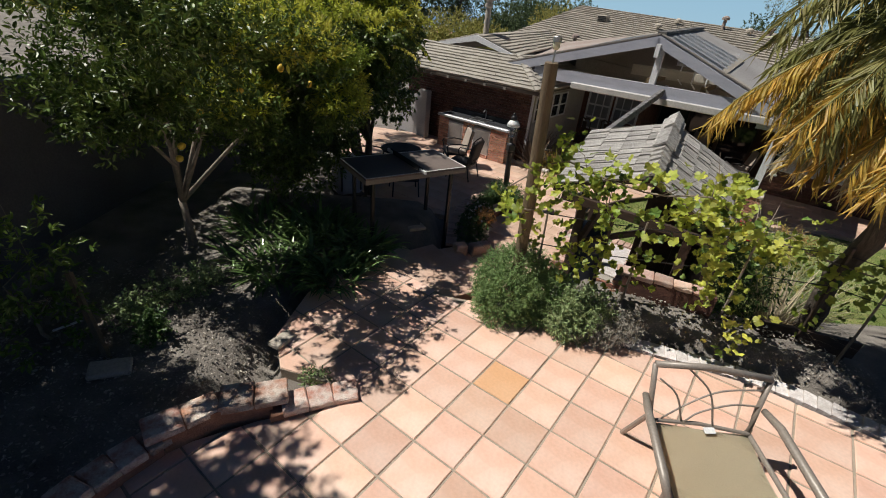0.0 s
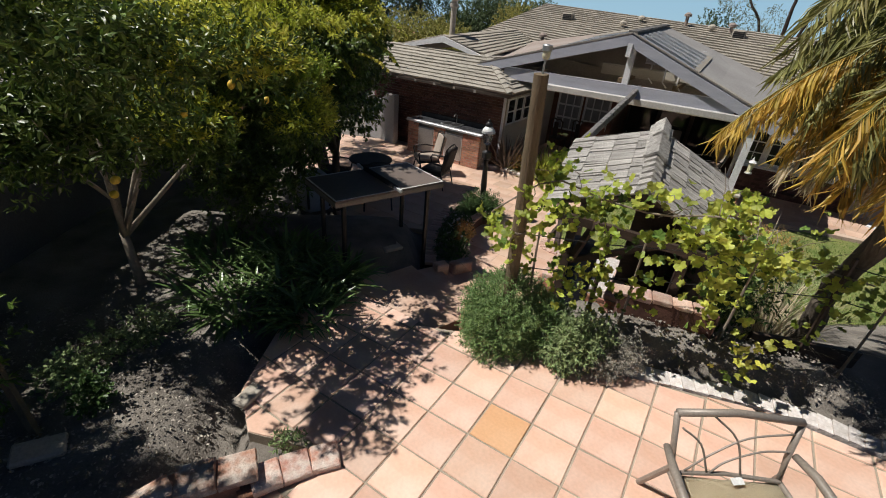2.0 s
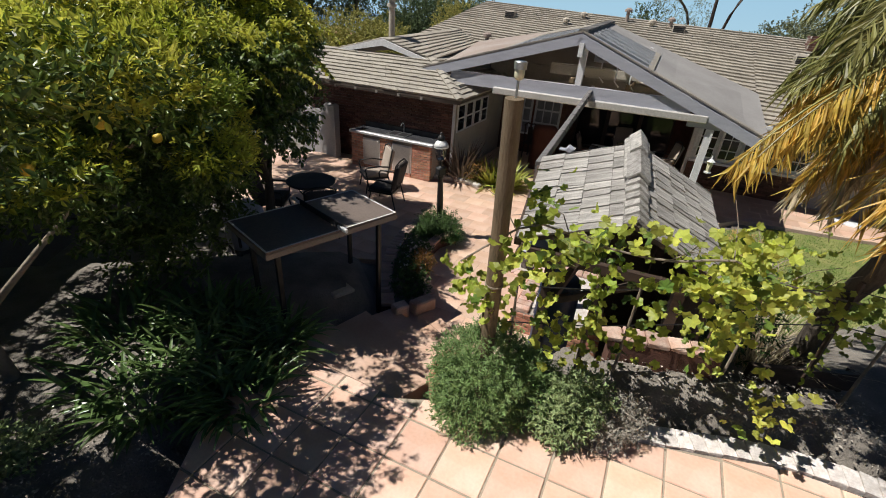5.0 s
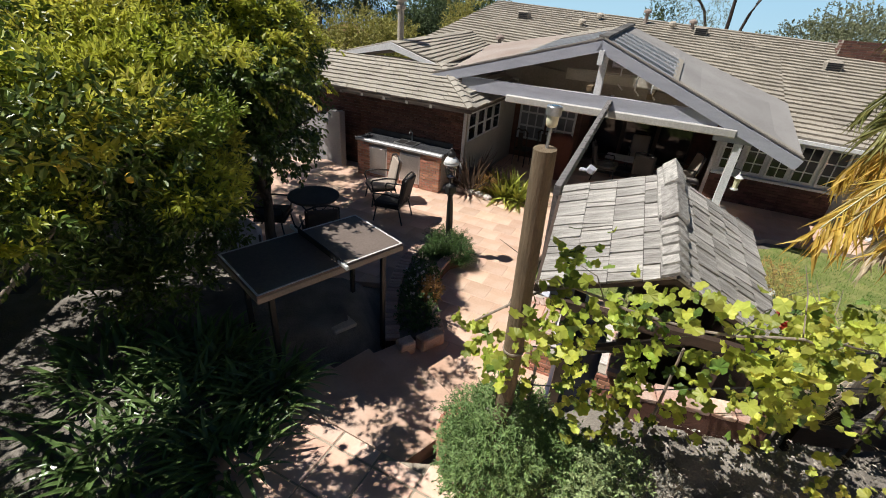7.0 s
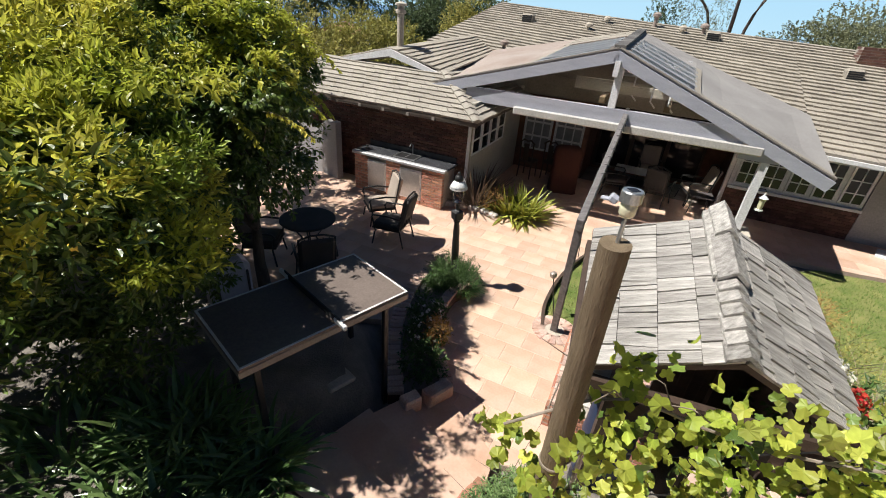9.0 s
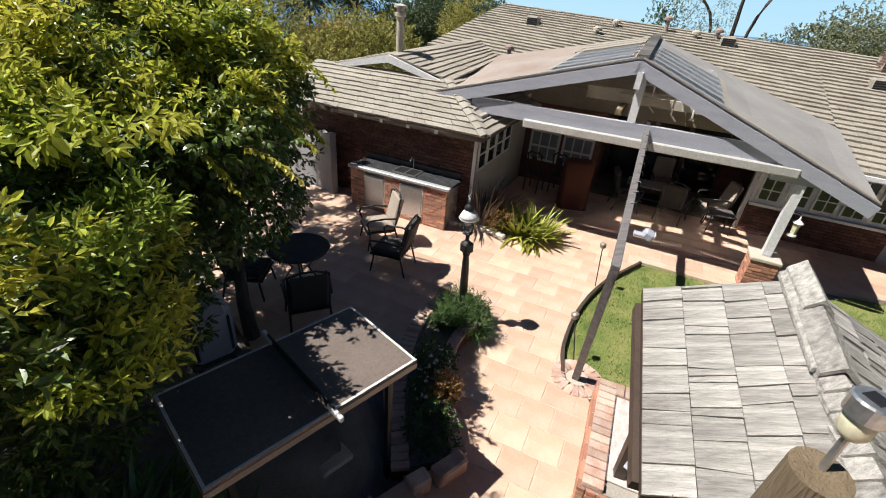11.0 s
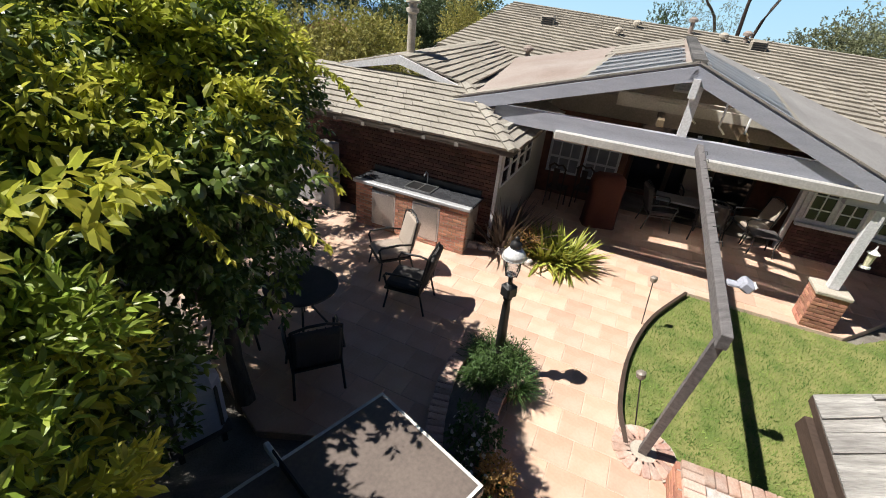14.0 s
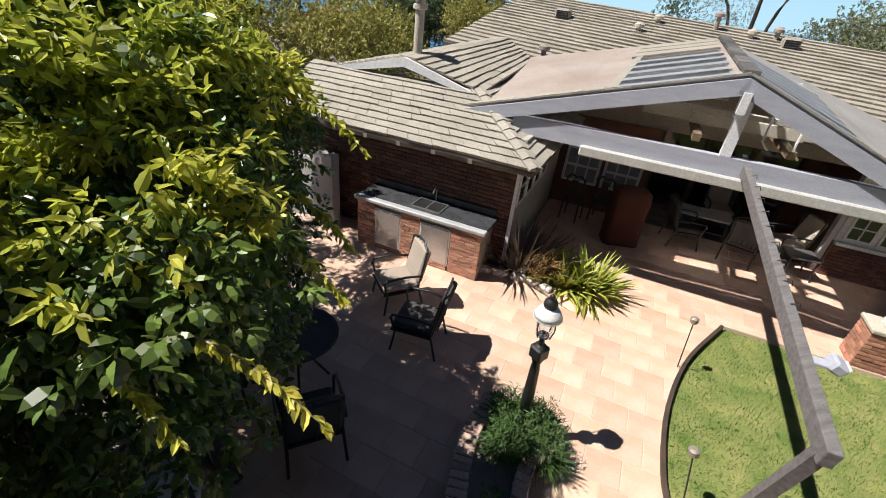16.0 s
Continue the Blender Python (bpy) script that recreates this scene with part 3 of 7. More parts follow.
def grass_blades(n):
    pts = []
    while len(pts) < n:
        x, y = RNG.uniform(2.7, 12), RNG.uniform(7.5, 15)
        if inside(x, y, LAWN) and RNG.uniform() < 1.15 - 0.09 * (x - 2.7):
            pts.append((x, y, -0.068))
    p = np.array(pts)
    k = len(p)
    me = blade_mesh("grass_blades", p, RNG.uniform(0, 6.28, k), RNG.uniform(0.03, 0.06, k), 0.008, RNG.uniform(0.7, 1.5, k), RNG.uniform(0.2, 1.2, k), 2, 0.0)
    g = link_mesh("grass_blades", me, M_GRASS)
    tagged(g, "short blades of green lawn grass", "grass", kind="stuff")


grass_blades(42000)
edging = bmesh.new()
for off, z0, z1 in ((0.0, -0.2, 0.03),):
    ln = smooth_line([(*p, 0) for p in LAWN_EDGE], 8)
    rows = []
    for i, p in enumerate(ln):
        d = (ln[min(i + 1, len(ln) - 1)] - ln[max(i - 1, 0)]).normalized()
        nn = Vector((d.y, -d.x, 0))
        rows.append([edging.verts.new(p + nn * a + Vector((0, 0, b))) for a, b in ((0.025, z0), (0.025, z1), (-0.025, z1), (-0.025, z0))])
    for r0, r1 in zip(rows, rows[1:]):
        for k in range(3):
            edging.faces.new((r0[k], r0[k + 1], r1[k + 1], r1[k]))
    edging.faces.new(rows[0])
    edging.faces.new(rows[-1][::-1])
tagged(part("lawn_edging", edging, M_DARKWOOD), "dark curved bender-board edging between patio and lawn", "edging", kind="structure")

# lower patio
PATIO = [(0.45, 9.75), (1.25, 9.0), (1.7, 8.8), (2.4, 9.0), (2.8, 9.9), (2.88, 10.6), (2.82, 11.05)] + lawn_line[3:] + [tuple(hw(0.6, -0.62)[:2]), tuple(hw(3.0, -0.62)[:2]), tuple(hw(3.9, 0.4)[:2]), tuple(hw(9.0, 1.2)[:2]), tuple(hw(9.0, 2.45)[:2]), tuple(hw(3.4, 2.75)[:2]), tuple(hw(-3.0, 2.75)[:2]), tuple(hw(-3.0, -1.0)[:2]), tuple(hw(-6.4, -1.0)[:2]), tuple(hw(-8.4, -2.0)[:2]), (-2.6, 14.5), (-1.2, 11.9), (0.35, 11.5), (0.3, 10.6)]
patio = part("patio_floor", prism(PATIO, -0.25, -0.006), M_JOINT)
tagged(patio, "lower patio of worn terracotta floor tiles", "patio", kind="structure")
PATIO_TILES = []


def patio_tiles():
    s = 0.40
    for i in range(-24, 40):
        for j in range(-22, 20):
            c = hw(i * s + (0.2 if j % 2 else 0), j * s)
            if inside(c.x, c.y, PATIO):
                PATIO_TILES.append(c)


patio_tiles()

# upper terrace
TO, TA, TS = Vector((0.127, 6.714, 0)), -39.55, 0.4373
TERRACE = [(-0.68, 6.18), (-1.5, 5.95), (-2.15, 5.65), (-2.6, 5.0), (-2.9, 3.6), (-2.9, -3.0), (6.5, -3.0), (5.6, 3.6), (4.95, 4.9), (4.25, 5.75), (3.45, 6.45), (2.45, 6.92), (1.7, 7.35), (0.95, 7.75), (0.25, 7.95), (-0.78, 8.85), (-1.25, 8.6), (-1.55, 8.0), (-1.7, 7.1), (-1.5, 6.6), (-0.8, 6.35)]
slab = part("terrace_floor", prism(TERRACE, TZ - 0.45, TZ - 0.012), M_GROUT)
slab.matrix_world = TERR
tagged(slab, "upper terrace of square terracotta floor tiles with pale grout", "terrace", kind="structure")

# steps from the terrace down to the patio
EDGES = (((-0.78, 8.85), (0.25, 7.95)), ((-0.42, 9.30), (0.60, 8.15)), ((0.05, 9.62), (0.82, 8.38)), ((0.45, 9.80), (1.05, 8.60)), ((0.95, 9.95), (1.30, 9.00)))
for k, top in enumerate((0.42, 0.31, 0.20, 0.095)):
    (p0, p1), (p2, p3) = EDGES[k], EDGES[k + 1]
    outline = [p0, p1, p3, p2]
    st = part("step", prism(outline, -0.2, top), M_TILE2)
    tagged(st, "worn terracotta paved garden step with dark riser", "step", "garden steps", kind="structure")

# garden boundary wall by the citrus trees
wall = part("wall_west", prism([(-5.6, 3.0), (-5.4, 3.0), (-4.6, 16.5), (-4.8, 16.5)], -0.3, 2.55), M_SHADEPLASTER)
tagged(wall, "grey plastered garden boundary wall, deep shade put into its colour", "wall", kind="structure")
gate = thing("garden_wall", pose(*hw(-6.48, -1.40, -0.05), 0, 0, -39 - 14), "pale plastered garden wall end beside the outdoor kitchen", "wall")
gbm = bmesh.new()
outline = [(-1.4, 0), (0, 0), (0, 1.42), (-0.25, 1.5), (-0.55, 1.28), (-1.4, 1.2)]
f0 = [gbm.verts.new((x, 0.07, z)) for x, z in outline]
f1 = [gbm.verts.new((x, -0.07, z)) for x, z in outline]
gbm.faces.new(f0)
gbm.faces.new(f1[::-1])
for i in range(6):
    gbm.faces.new((f0[i], f1[i], f1[(i + 1) % 6], f0[(i + 1) % 6]))
bmesh.ops.recalc_face_normals(gbm, faces=gbm.faces)
part("wall_panel", gbm, M_PLASTER, gate)
part("end_cap", bx(0.16, 0.18, 1.5, pose(0.06, 0, 0), 0.01), M_PLASTER, gate)

# ---- the house ----
house = thing("house", HM, "single-storey brick house with grey tiled roofs and white trim", "house")


def hbox(name, u0, u1, v0, v1, z0, z1, material, parent=house, label="", bevel=0.0):
    return part(name, bx(u1 - u0, v1 - v0, z1 - z0, pose((u0 + u1) / 2, (v0 + v1) / 2, z0), bevel), material, parent, label)


def slab_roof(name, q, thick, material, label=""):
    """A sloping roof plate under the tiles."""
    q = [Vector(p) for p in q]
    bm = bmesh.new()
    lo = [bm.verts.new(p - Vector((0, 0, thick))) for p in q]
    hi = [bm.verts.new(p) for p in q]
    for i in range(4):
        bm.faces.new((lo[i], lo[(i + 1) % 4], hi[(i + 1) % 4], hi[i]))
    bm.faces.new(lo[::-1])
    bm.faces.new(hi)
    bmesh.ops.recalc_face_normals(bm, faces=bm.faces)
    return part(name, bm, material, house, label)


def beam_between(name, a, b, w, h, material, parent, label="", bevel=0.0):
    """A straight board from a to b, w wide, h high, a and b on its top centre line."""
    a, b = Vector(a), Vector(b)
    d = (b - a).normalized()
    side = d.cross(Vector((0, 0, 1))).normalized()
    up = side.cross(d)
    m = Matrix.Translation((a + b) / 2) @ Matrix((side, d, up)).transposed().to_4x4()
    return part(name, bx(w, (b - a).length, h, m @ pose(0, 0, -h), bevel), material, parent, label)


# kitchen wing
KF, KR = -1.0, -3.05
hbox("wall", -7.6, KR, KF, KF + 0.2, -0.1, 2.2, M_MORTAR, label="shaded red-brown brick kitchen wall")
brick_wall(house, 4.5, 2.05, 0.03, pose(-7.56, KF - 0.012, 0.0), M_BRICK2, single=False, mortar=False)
hbox("wall", KR - 0.2, KR, KF + 0.2, 2.8, -0.1, 2.3, M_CREAM, label="white painted side wall")
kit = ((-7.9, -1.45, 2.05), (-2.70, -1.42, 2.04), (-4.25, 0.02, 2.74), (-7.9, 0.02, 2.74))
kside = ((-2.70, -1.42, 2.04), (-2.62, 2.3, 2.12), (-4.2, 2.3, 2.74), (-4.25, 0.02, 2.74))
slab_roof("roof", kit, 0.06, M_DECK)
slab_roof("roof", kside, 0.06, M_DECK)
gsl = ((-4.2, 0.0, 2.70), (-4.1, 2.9, 3.02), (-4.9, 3.1, 3.40), (-5.75, -0.05, 3.10))
gsr = ((-7.3, 3.1, 2.72), (-7.3, -0.05, 2.72), (-5.75, -0.05, 3.10), (-4.9, 3.1, 3.40))
for q in (gsl, gsr):
    slab_roof("roof", [Vector(p) - Vector((0, 0, 0.09)) for p in q], 0.05, M_DECK)
joined_boxes("roof_tiles", slope_tiles(*gsl, 0.2, 0.5, 0.045), M_ROOF, house, "grey flat roof tiles of the small gable")
joined_boxes("roof_tiles", slope_tiles(*gsr, 0.2, 0.5, 0.045), M_ROOF, house)
# bargeboards and the dark vent of the small gable
apx = Vector((-5.75, -0.08, 3.10))
for sx, foot in ((-1, Vector((-7.2, -0.08, 2.74))), (1, Vector((-4.3, -0.08, 2.70)))):
    bm = bmesh.new()
    w = Vector((0, 0, -0.17))
    q = [apx, foot, foot + w * 0.55, apx + w]
    lo = [bm.verts.new(p + Vector((0, -0.03, 0))) for p in q]
    hi = [bm.verts.new(p + Vector((0, 0.03, 0))) for p in q]
    bm.faces.new(lo)
    bm.faces.new(hi[::-1])
    for i in range(4):
        bm.faces.new((lo[i], hi[i], hi[(i + 1) % 4], lo[(i + 1) % 4]))
    bmesh.ops.recalc_face_normals(bm, faces=bm.faces)
    part("bargeboard", bm, M_WHITE, house, "white bargeboard of the small gable")
part("gable_vent", prism([(-6.6, 0.0), (-4.9, 0.0), (-4.9, 0.02), (-6.6, 0.02)], 2.68, lambda x, y: 2.70 + 0.26 * max(0, 1 - abs(x + 5.75) / 0.9)), M_BLACK, house, "dark louvred gable vent")
for u in (-7.0, -6.35, -5.7, -5.05, -4.4, -3.75):
    hbox("rafter_end", u - 0.035, u + 0.035, -1.44, -1.0, 1.93, 2.0, M_SIDING)
beam_between("fascia", (-7.9, -1.43, 2.0), (-2.72, -1.40, 1.99), 0.025, 0.05, M_DECK, house)
# side windows of the kitchen wing
for v in (-0.55, 0.0, 0.55, 1.1):
    win = thing("window")
    win.parent = house
    part("pane", bx(0.012, 0.40, 0.62, pose(KR + 0.012, v, 1.16)), M_PANE, win)
    for z in (1.12, 1.45, 1.78):
        part("window_frame", bx(0.03, 0.46, 0.035, pose(KR + 0.02, v, z)), M_WHITE, win)
    for dv in (-0.22, 0.22):
        part("window_frame", bx(0.03, 0.04, 0.70, pose(KR + 0.021, v + dv, 1.12)), M_WHITE, win)
hbox("downpipe", KR + 0.0, KR + 0.06, KF - 0.06, KF - 0.005, 0.0, 1.95, M_WHITE, label="white corner downpipe")
# flue
part("flue_pipe", lathe([(0.085, 2.9), (0.085, 3.86), (0.13, 3.88), (0.13, 3.95), (0.09, 3.96), (0.09, 4.04), (0.15, 4.05), (0.15, 4.09), (0.03, 4.13)], 16), M_FLAG, house, "tan metal flue pipe with cowl", smooth=False).matrix_basis = pose(-5.72, 0.35, 0)

# big patio gable
GF = -0.42
PL, PA, PR = Vector((-4.95, GF, 2.37)), Vector((-0.39, GF, 3.67)), Vector((3.68, GF, 1.99))
PB = Vector((-0.45, 4.3, 3.90))
back0, back1 = PB, Vector((3.72, 3.1, 2.52))
FL = Vector((-4.15, 2.95, 3.10))


def on_right(a, b):
    """a down the right slope from the ridge, b from the front to the back."""
    return PA.lerp(PR, a).lerp(PB.lerp(back1, a), b)


def on_left(a, b):
    """a down the left slope from the ridge, b from the front to the back."""
    return PA.lerp(PL, a).lerp(PB.lerp(FL, a), b)


# both slopes carry glazed slots beside the ridge, running down the slope
SLOTS = [(0.03 + 0.118 * k, 0.10 + 0.118 * k) for k in range(5)]
bars = [(0.0, SLOTS[0][0])] + [(SLOTS[k][1], SLOTS[k + 1][0]) for k in range(4)] + [(SLOTS[4][1], 1.0)]
for on, top, low in ((on_right, M_FELTG, 0.36), (on_left, M_FELT, 0.35)):
    for a0, a1, b0, b1 in [(0, 0.05, 0, 1), (low, 1, 0, 1)] + [(0.05, low, b0, b1) for b0, b1 in bars]:
        q = (on(a1, b0), on(a1, b1), on(a0, b1), on(a0, b0))
        slab_roof("roof", q, 0.06, top, "low roof slope of pinkish rolled felt" if top is M_FELT and a1 == 1 else "")
    up = Vector((0, 0, 0.035))
    for b0, b1 in SLOTS:
        pane = slab_roof("skylight_pane", (on(low, b0) + up, on(low, b1) + up, on(0.05, b1) + up, on(0.05, b0) + up), 0.006, M_SKYGLASS, "weathered skylight pane")
        pane.visible_shadow = (on is on_left and b0 > 0.2) or b0 < 0.1
    for b0, b1 in bars[:-1]:
        slab_roof("skylight_bar", (on(low + 0.01, b0) + up, on(low + 0.01, b1) + up, on(0.04, b1) + up, on(0.04, b0) + up), 0.03, M_SKYL, "blue-grey skylight glazing bar")
    slab_roof("skylight_curb", (on(low + 0.03, 0.0) + up, on(low + 0.03, 0.62) + up, on(low, 0.62) + up, on(low, 0.0) + up), 0.032, M_ROOF, "grey skylight curb")
# grey panel strips laid over the felt behind the skylight
for k in range(3):
    b0, b1 = 0.63 + 0.11 * k, 0.63 + 0.11 * k + 0.095
    slab_roof("roof_panel", (on_left(0.40, b0) + up, on_left(0.40, b1) + up, on_left(0.04, b1) + up, on_left(0.04, b0) + up), 0.035, M_ROOF, "grey roof panel strip")
joined_boxes("roof_tiles", slope_tiles(PA + Vector((0, -0.02, 0.0)), PR + Vector((0, -0.02, 0)), PR + Vector((0, 0.28, 0.02)), PA + Vector((0, 0.28, 0.02)), 0.3, 0.36, 0.026), M_ROOF, house, "row of tiles along the gable edge")
joined_boxes("roof_tiles", slope_tiles(PL + Vector((0, -0.02, 0.0)), PA + Vector((0, -0.02, 0)), PA + Vector((0, 0.28, 0.02)), PL + Vector((0, 0.28, 0.02)), 0.3, 0.36, 0.026), M_ROOF, house, "row of tiles along the gable edge")
ridge_boxes = []
for i in range(13):
    a, b = PA.lerp(PB, i / 13), PA.lerp(PB, (i + 0.95) / 13)
    ridge_boxes.append([tuple(a + Vector((sx, 0, dz))) if e == 0 else tuple(b + Vector((sx, 0, dz))) for dz in (0.0, 0.055) for sx, e in ((-0.1, 0), (0.1, 0), (0.1, 1), (-0.1, 1))])
joined_boxes("ridge_tiles", ridge_boxes, M_RIDGE, house, "dark ridge tiles")
for a, b, wd in ((PL, PA, 0.21), (PA, PR, 0.21)):
    beam_between("fascia_board", a + Vector((0, -0.06, -0.035)), b + Vector((0, -0.06, -0.035)), 0.05, wd, M_BLUEGREY, house, "blue-grey painted gable fascia board")
# tie beam, king post, corner post
hbox("tie_beam", -3.45, 2.12, -0.445, -0.30, 2.28, 2.58, M_BLUEGREY, label="long blue-grey tie beam across the open gable")
part("shade_casing", bx(4.75, 0.10, 0.16, pose(0.1, -0.475, 2.165), 0.02), M_CREAMW, house, "cream roller shade casing under the tie beam")
hbox("tie_beam", 2.12, 2.80, -0.445, -0.30, 2.06, 2.279, M_BLUEGREY)
hbox("king_post", -0.36, -0.22, -0.43, -0.30, 2.585, 3.5, M_WHITE, label="white king post")
hbox("lamp_box", -0.40, -0.30, -0.56, -0.44, 3.18, 3.46, M_WHITE, label="white security light box")
hbox("corner_post", 2.52, 2.66, -0.44, -0.30, 0.70, 2.06, M_WHITE, label="white painted patio post")
# truss members inside the gable
hbox("cross_beam", -1.55, 1.95, 2.14, 2.30, 2.52, 2.80, M_CREAM, label="wide cream inner cross beam")
hbox("cross_beam", -0.75, 0.95, 1.20, 1.32, 2.66, 2.84, M_CREAM, label="short cream inner cross beam")
for u in (-0.62, 0.72):
    hbox("joist", u - 0.06, u + 0.06, 0.55, 2.14, 2.50, 2.62, M_POST, label="brown weathered joist end")
for u, v in ((0.35, 0.9), (0.72, 0.6), (-0.1, 1.5)):
    part("conduit", tb([(u, v, 3.30), (u, v, 2.62), (u + 0.12, v + 0.02, 2.50)], 0.018, 8), M_WHITE, house, "white painted conduit pipe", smooth=True)
for u in (-0.9, 0.3, 1.2):
    beam_between("rafter", (u, -0.1, 3.62 - 0.42 * abs(u + 0.39)), (u, 2.7, 3.72 - 0.42 * abs(u + 0.39)), 0.06, 0.12, M_SIDING, house)
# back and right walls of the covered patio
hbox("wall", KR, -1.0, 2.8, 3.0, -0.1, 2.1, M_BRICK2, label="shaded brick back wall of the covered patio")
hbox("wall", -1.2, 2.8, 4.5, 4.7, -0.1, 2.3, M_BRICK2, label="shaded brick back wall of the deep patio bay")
# door-like dark panels added to darken the bay, where only shade is known
for k in range(3):
    u = -0.42 + 1.0 * k
    dr = thing("dark_bay_panel")
    dr.parent = house
    part("pane", bx(0.90, 0.02, 1.86, pose(u, 4.45, 0.08)), M_PANE, dr, "dark glass panel added to darken the patio bay")
    for du in (-0.47, 0.47):
        part("door_frame", bx(0.06, 0.06, 1.98, pose(u + du, 4.44, 0.0)), M_DARKWOOD, dr)
    for z in (0.0, 1.92):
        part("door_frame", bx(0.88, 0.055, 0.07, pose(u, 4.44, z)), M_DARKWOOD, dr)
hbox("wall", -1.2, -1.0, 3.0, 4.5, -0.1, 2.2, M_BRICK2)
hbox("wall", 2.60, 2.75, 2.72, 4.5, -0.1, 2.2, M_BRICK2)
hbox("trim_board", 2.52, 2.60, 2.60, 2.78, 0.0, 2.1, M_WHITE, label="white corner board beside the windows")
part("wall", bx(3.9, 1.75, 0.05, pose(0.8, 3.72, 2.12)), M_SIDING, house, "flat boarded ceiling of the patio bay")
part("wall", prism([(-3.6, 2.85), (3.3, 2.85), (3.3, 2.95), (-0.4, 2.95), (-3.6, 2.95)], 2.1, lambda x, y: max(2.2, 3.68 - (0.285 if x < -0.39 else 0.41) * abs(x + 0.39))), M_SIDING, house, "taupe gable wall above the patio")
for k, u in enumerate((-2.45, -1.55)):
    win = thing("window")
    win.parent = house
    part("pane", bx(0.72, 0.02, 1.15, pose(u, 2.78, 0.62)), M_SHADEPANE, win)
    for du in (-0.38, -0.13, 0.13, 0.38):
        part("window_frame", bx(0.06 if abs(du) > 0.3 else 0.03, 0.05, 1.25, pose(u + du, 2.765, 0.57)), M_WHITE, win)
    for z in (0.57, 0.95, 1.35, 1.74):
        part("window_frame", bx(0.82, 0.045, 0.05, pose(u, 2.76, z)), M_WHITE, win)
for u in (-0.3, 0.75):
    lv = thing("louvre_shutter")
    lv.parent = house
    part("shutter_frame", bx(0.42, 0.04, 0.5, pose(u, 2.82, 2.88)), M_WHITE, lv)
    for k in range(7):
        part("slat", bx(0.36, 0.025, 0.045, pose(u, 2.79, 2.91 + 0.064 * k, 35, 0, 0)), M_WHITE, lv)
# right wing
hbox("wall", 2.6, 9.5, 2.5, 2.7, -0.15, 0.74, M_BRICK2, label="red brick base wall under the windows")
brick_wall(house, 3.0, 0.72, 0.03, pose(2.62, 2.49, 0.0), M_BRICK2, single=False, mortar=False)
hbox("wall", 2.6, 5.3, 2.52, 2.68, 0.74, 2.05, M_WHITE, label="white window wall")
hbox("wall", 5.3, 9.5, 2.46, 2.68, 0.0, 2.05, M_PLASTER, label="plain grey plaster wall")
hbox("window_sill", 2.6, 5.3, 2.40, 2.52, 0.70, 0.76, M_WHITE)
for k in range(5):
    u = 2.92 + 0.53 * k
    win = thing("window")
    win.parent = house
    part("pane", bx(0.40, 0.02, 0.86, pose(u, 2.512, 0.84)), M_PANE, win)
    for du in (-0.21, 0.0, 0.21):
        part("window_frame", bx(0.045 if du else 0.022, 0.05, 0.92, pose(u + du, 2.502, 0.81)), M_WHITE, win)
    for z in (0.81, 1.08, 1.37, 1.67):
        part("window_frame", bx(0.44, 0.045, 0.024 if 0.9 < z < 1.6 else 0.05, pose(u, 2.50, z)), M_WHITE, win)
# main roof
MR0, MR1 = Vector((-6.1, 8.5, 4.36)), Vector((10.5, 8.5, 3.58))
mleft = ((-6.5, 3.2, 3.10), (3.66, 2.95, 2.46), (3.66, 8.5, MR0.lerp(MR1, 9.76 / 16.6).z), tuple(MR0))
mright = ((3.66, 1.45, 2.02), (10.5, 1.2, 1.86), tuple(MR1), (3.66, 8.5, MR0.lerp(MR1, 9.76 / 16.6).z))
for q in (mleft, mright):
    slab_roof("roof", q, 0.06, M_DECK)
    joined_boxes("roof_tiles", slope_tiles(*q, 0.27, 0.36, 0.058), M_ROOF, house, "long main roof slope of grey flat tiles")
slab_roof("roof", (tuple(MR0), tuple(MR1), (10.5, 15.5, 1.9), (-6.1, 15.5, 2.4)), 0.06, M_ROOF, "rear roof slope")
hbox("wall", -6.0, 10.3, 14.6, 14.8, -1.5, 2.6, M_PLASTER, label="rear wall")
hbox("wall", -6.0, -5.8, 3.2, 14.6, -1.5, 3.0, M_PLASTER, label="end wall")
hbox("wall", 10.1, 10.3, 2.6, 14.6, -1.5, 2.3, M_PLASTER, label="end wall")
beam_between("gutter", (3.66, 1.42, 2.02), (10.5, 1.17, 1.86), 0.07, 0.08, M_WHITE, house, "white eave gutter")


def roof_z(u, v):
    """Height of the main roof over u, v."""
    if u < 3.66:
        a = (u + 6.3) / 9.96
        lo, hi, v0 = 3.10 + (2.46 - 3.10) * a, 4.36 + (3.9 - 4.36) * a, 3.2 - 0.25 * a
    else:
        a = (u - 3.66) / 6.84
        lo, hi, v0 = 2.02 - 0.16 * a, 3.9 - 0.32 * a, 1.45 - 0.25 * a
    return lo + (hi - lo) * (v - v0) / (8.5 - v0)


def roof_vent(u, v):
    e = thing("roof_vent")
    e.parent = house
    e.matrix_basis = pose(u, v, roof_z(u, v))
    part("vent_hood", bx(0.42, 0.34, 0.30, pose(0, 0, -0.05), 0.05), M_ROOF, e, "grey box roof vent")
    for k in range(4):
        part("louvre", bx(0.34, 0.02, 0.035, pose(0, -0.178, 0.0 + 0.055 * k)), M_BLACK, e)


def roof_cap(u, v, tall):
    e = thing("vent_cap")
    e.parent = house
    e.matrix_basis = pose(u, v, roof_z(u, v))
    part("vent_pipe", lathe([(0.06, -0.1), (0.06, tall), (0.13, tall + 0.01), (0.13, tall + 0.08), (0.05, tall + 0.14)], 12), M_FLAG if tall < 0.2 else M_FELT, e, "pale turbine vent cap" if tall < 0.2 else "rusty vent pipe")


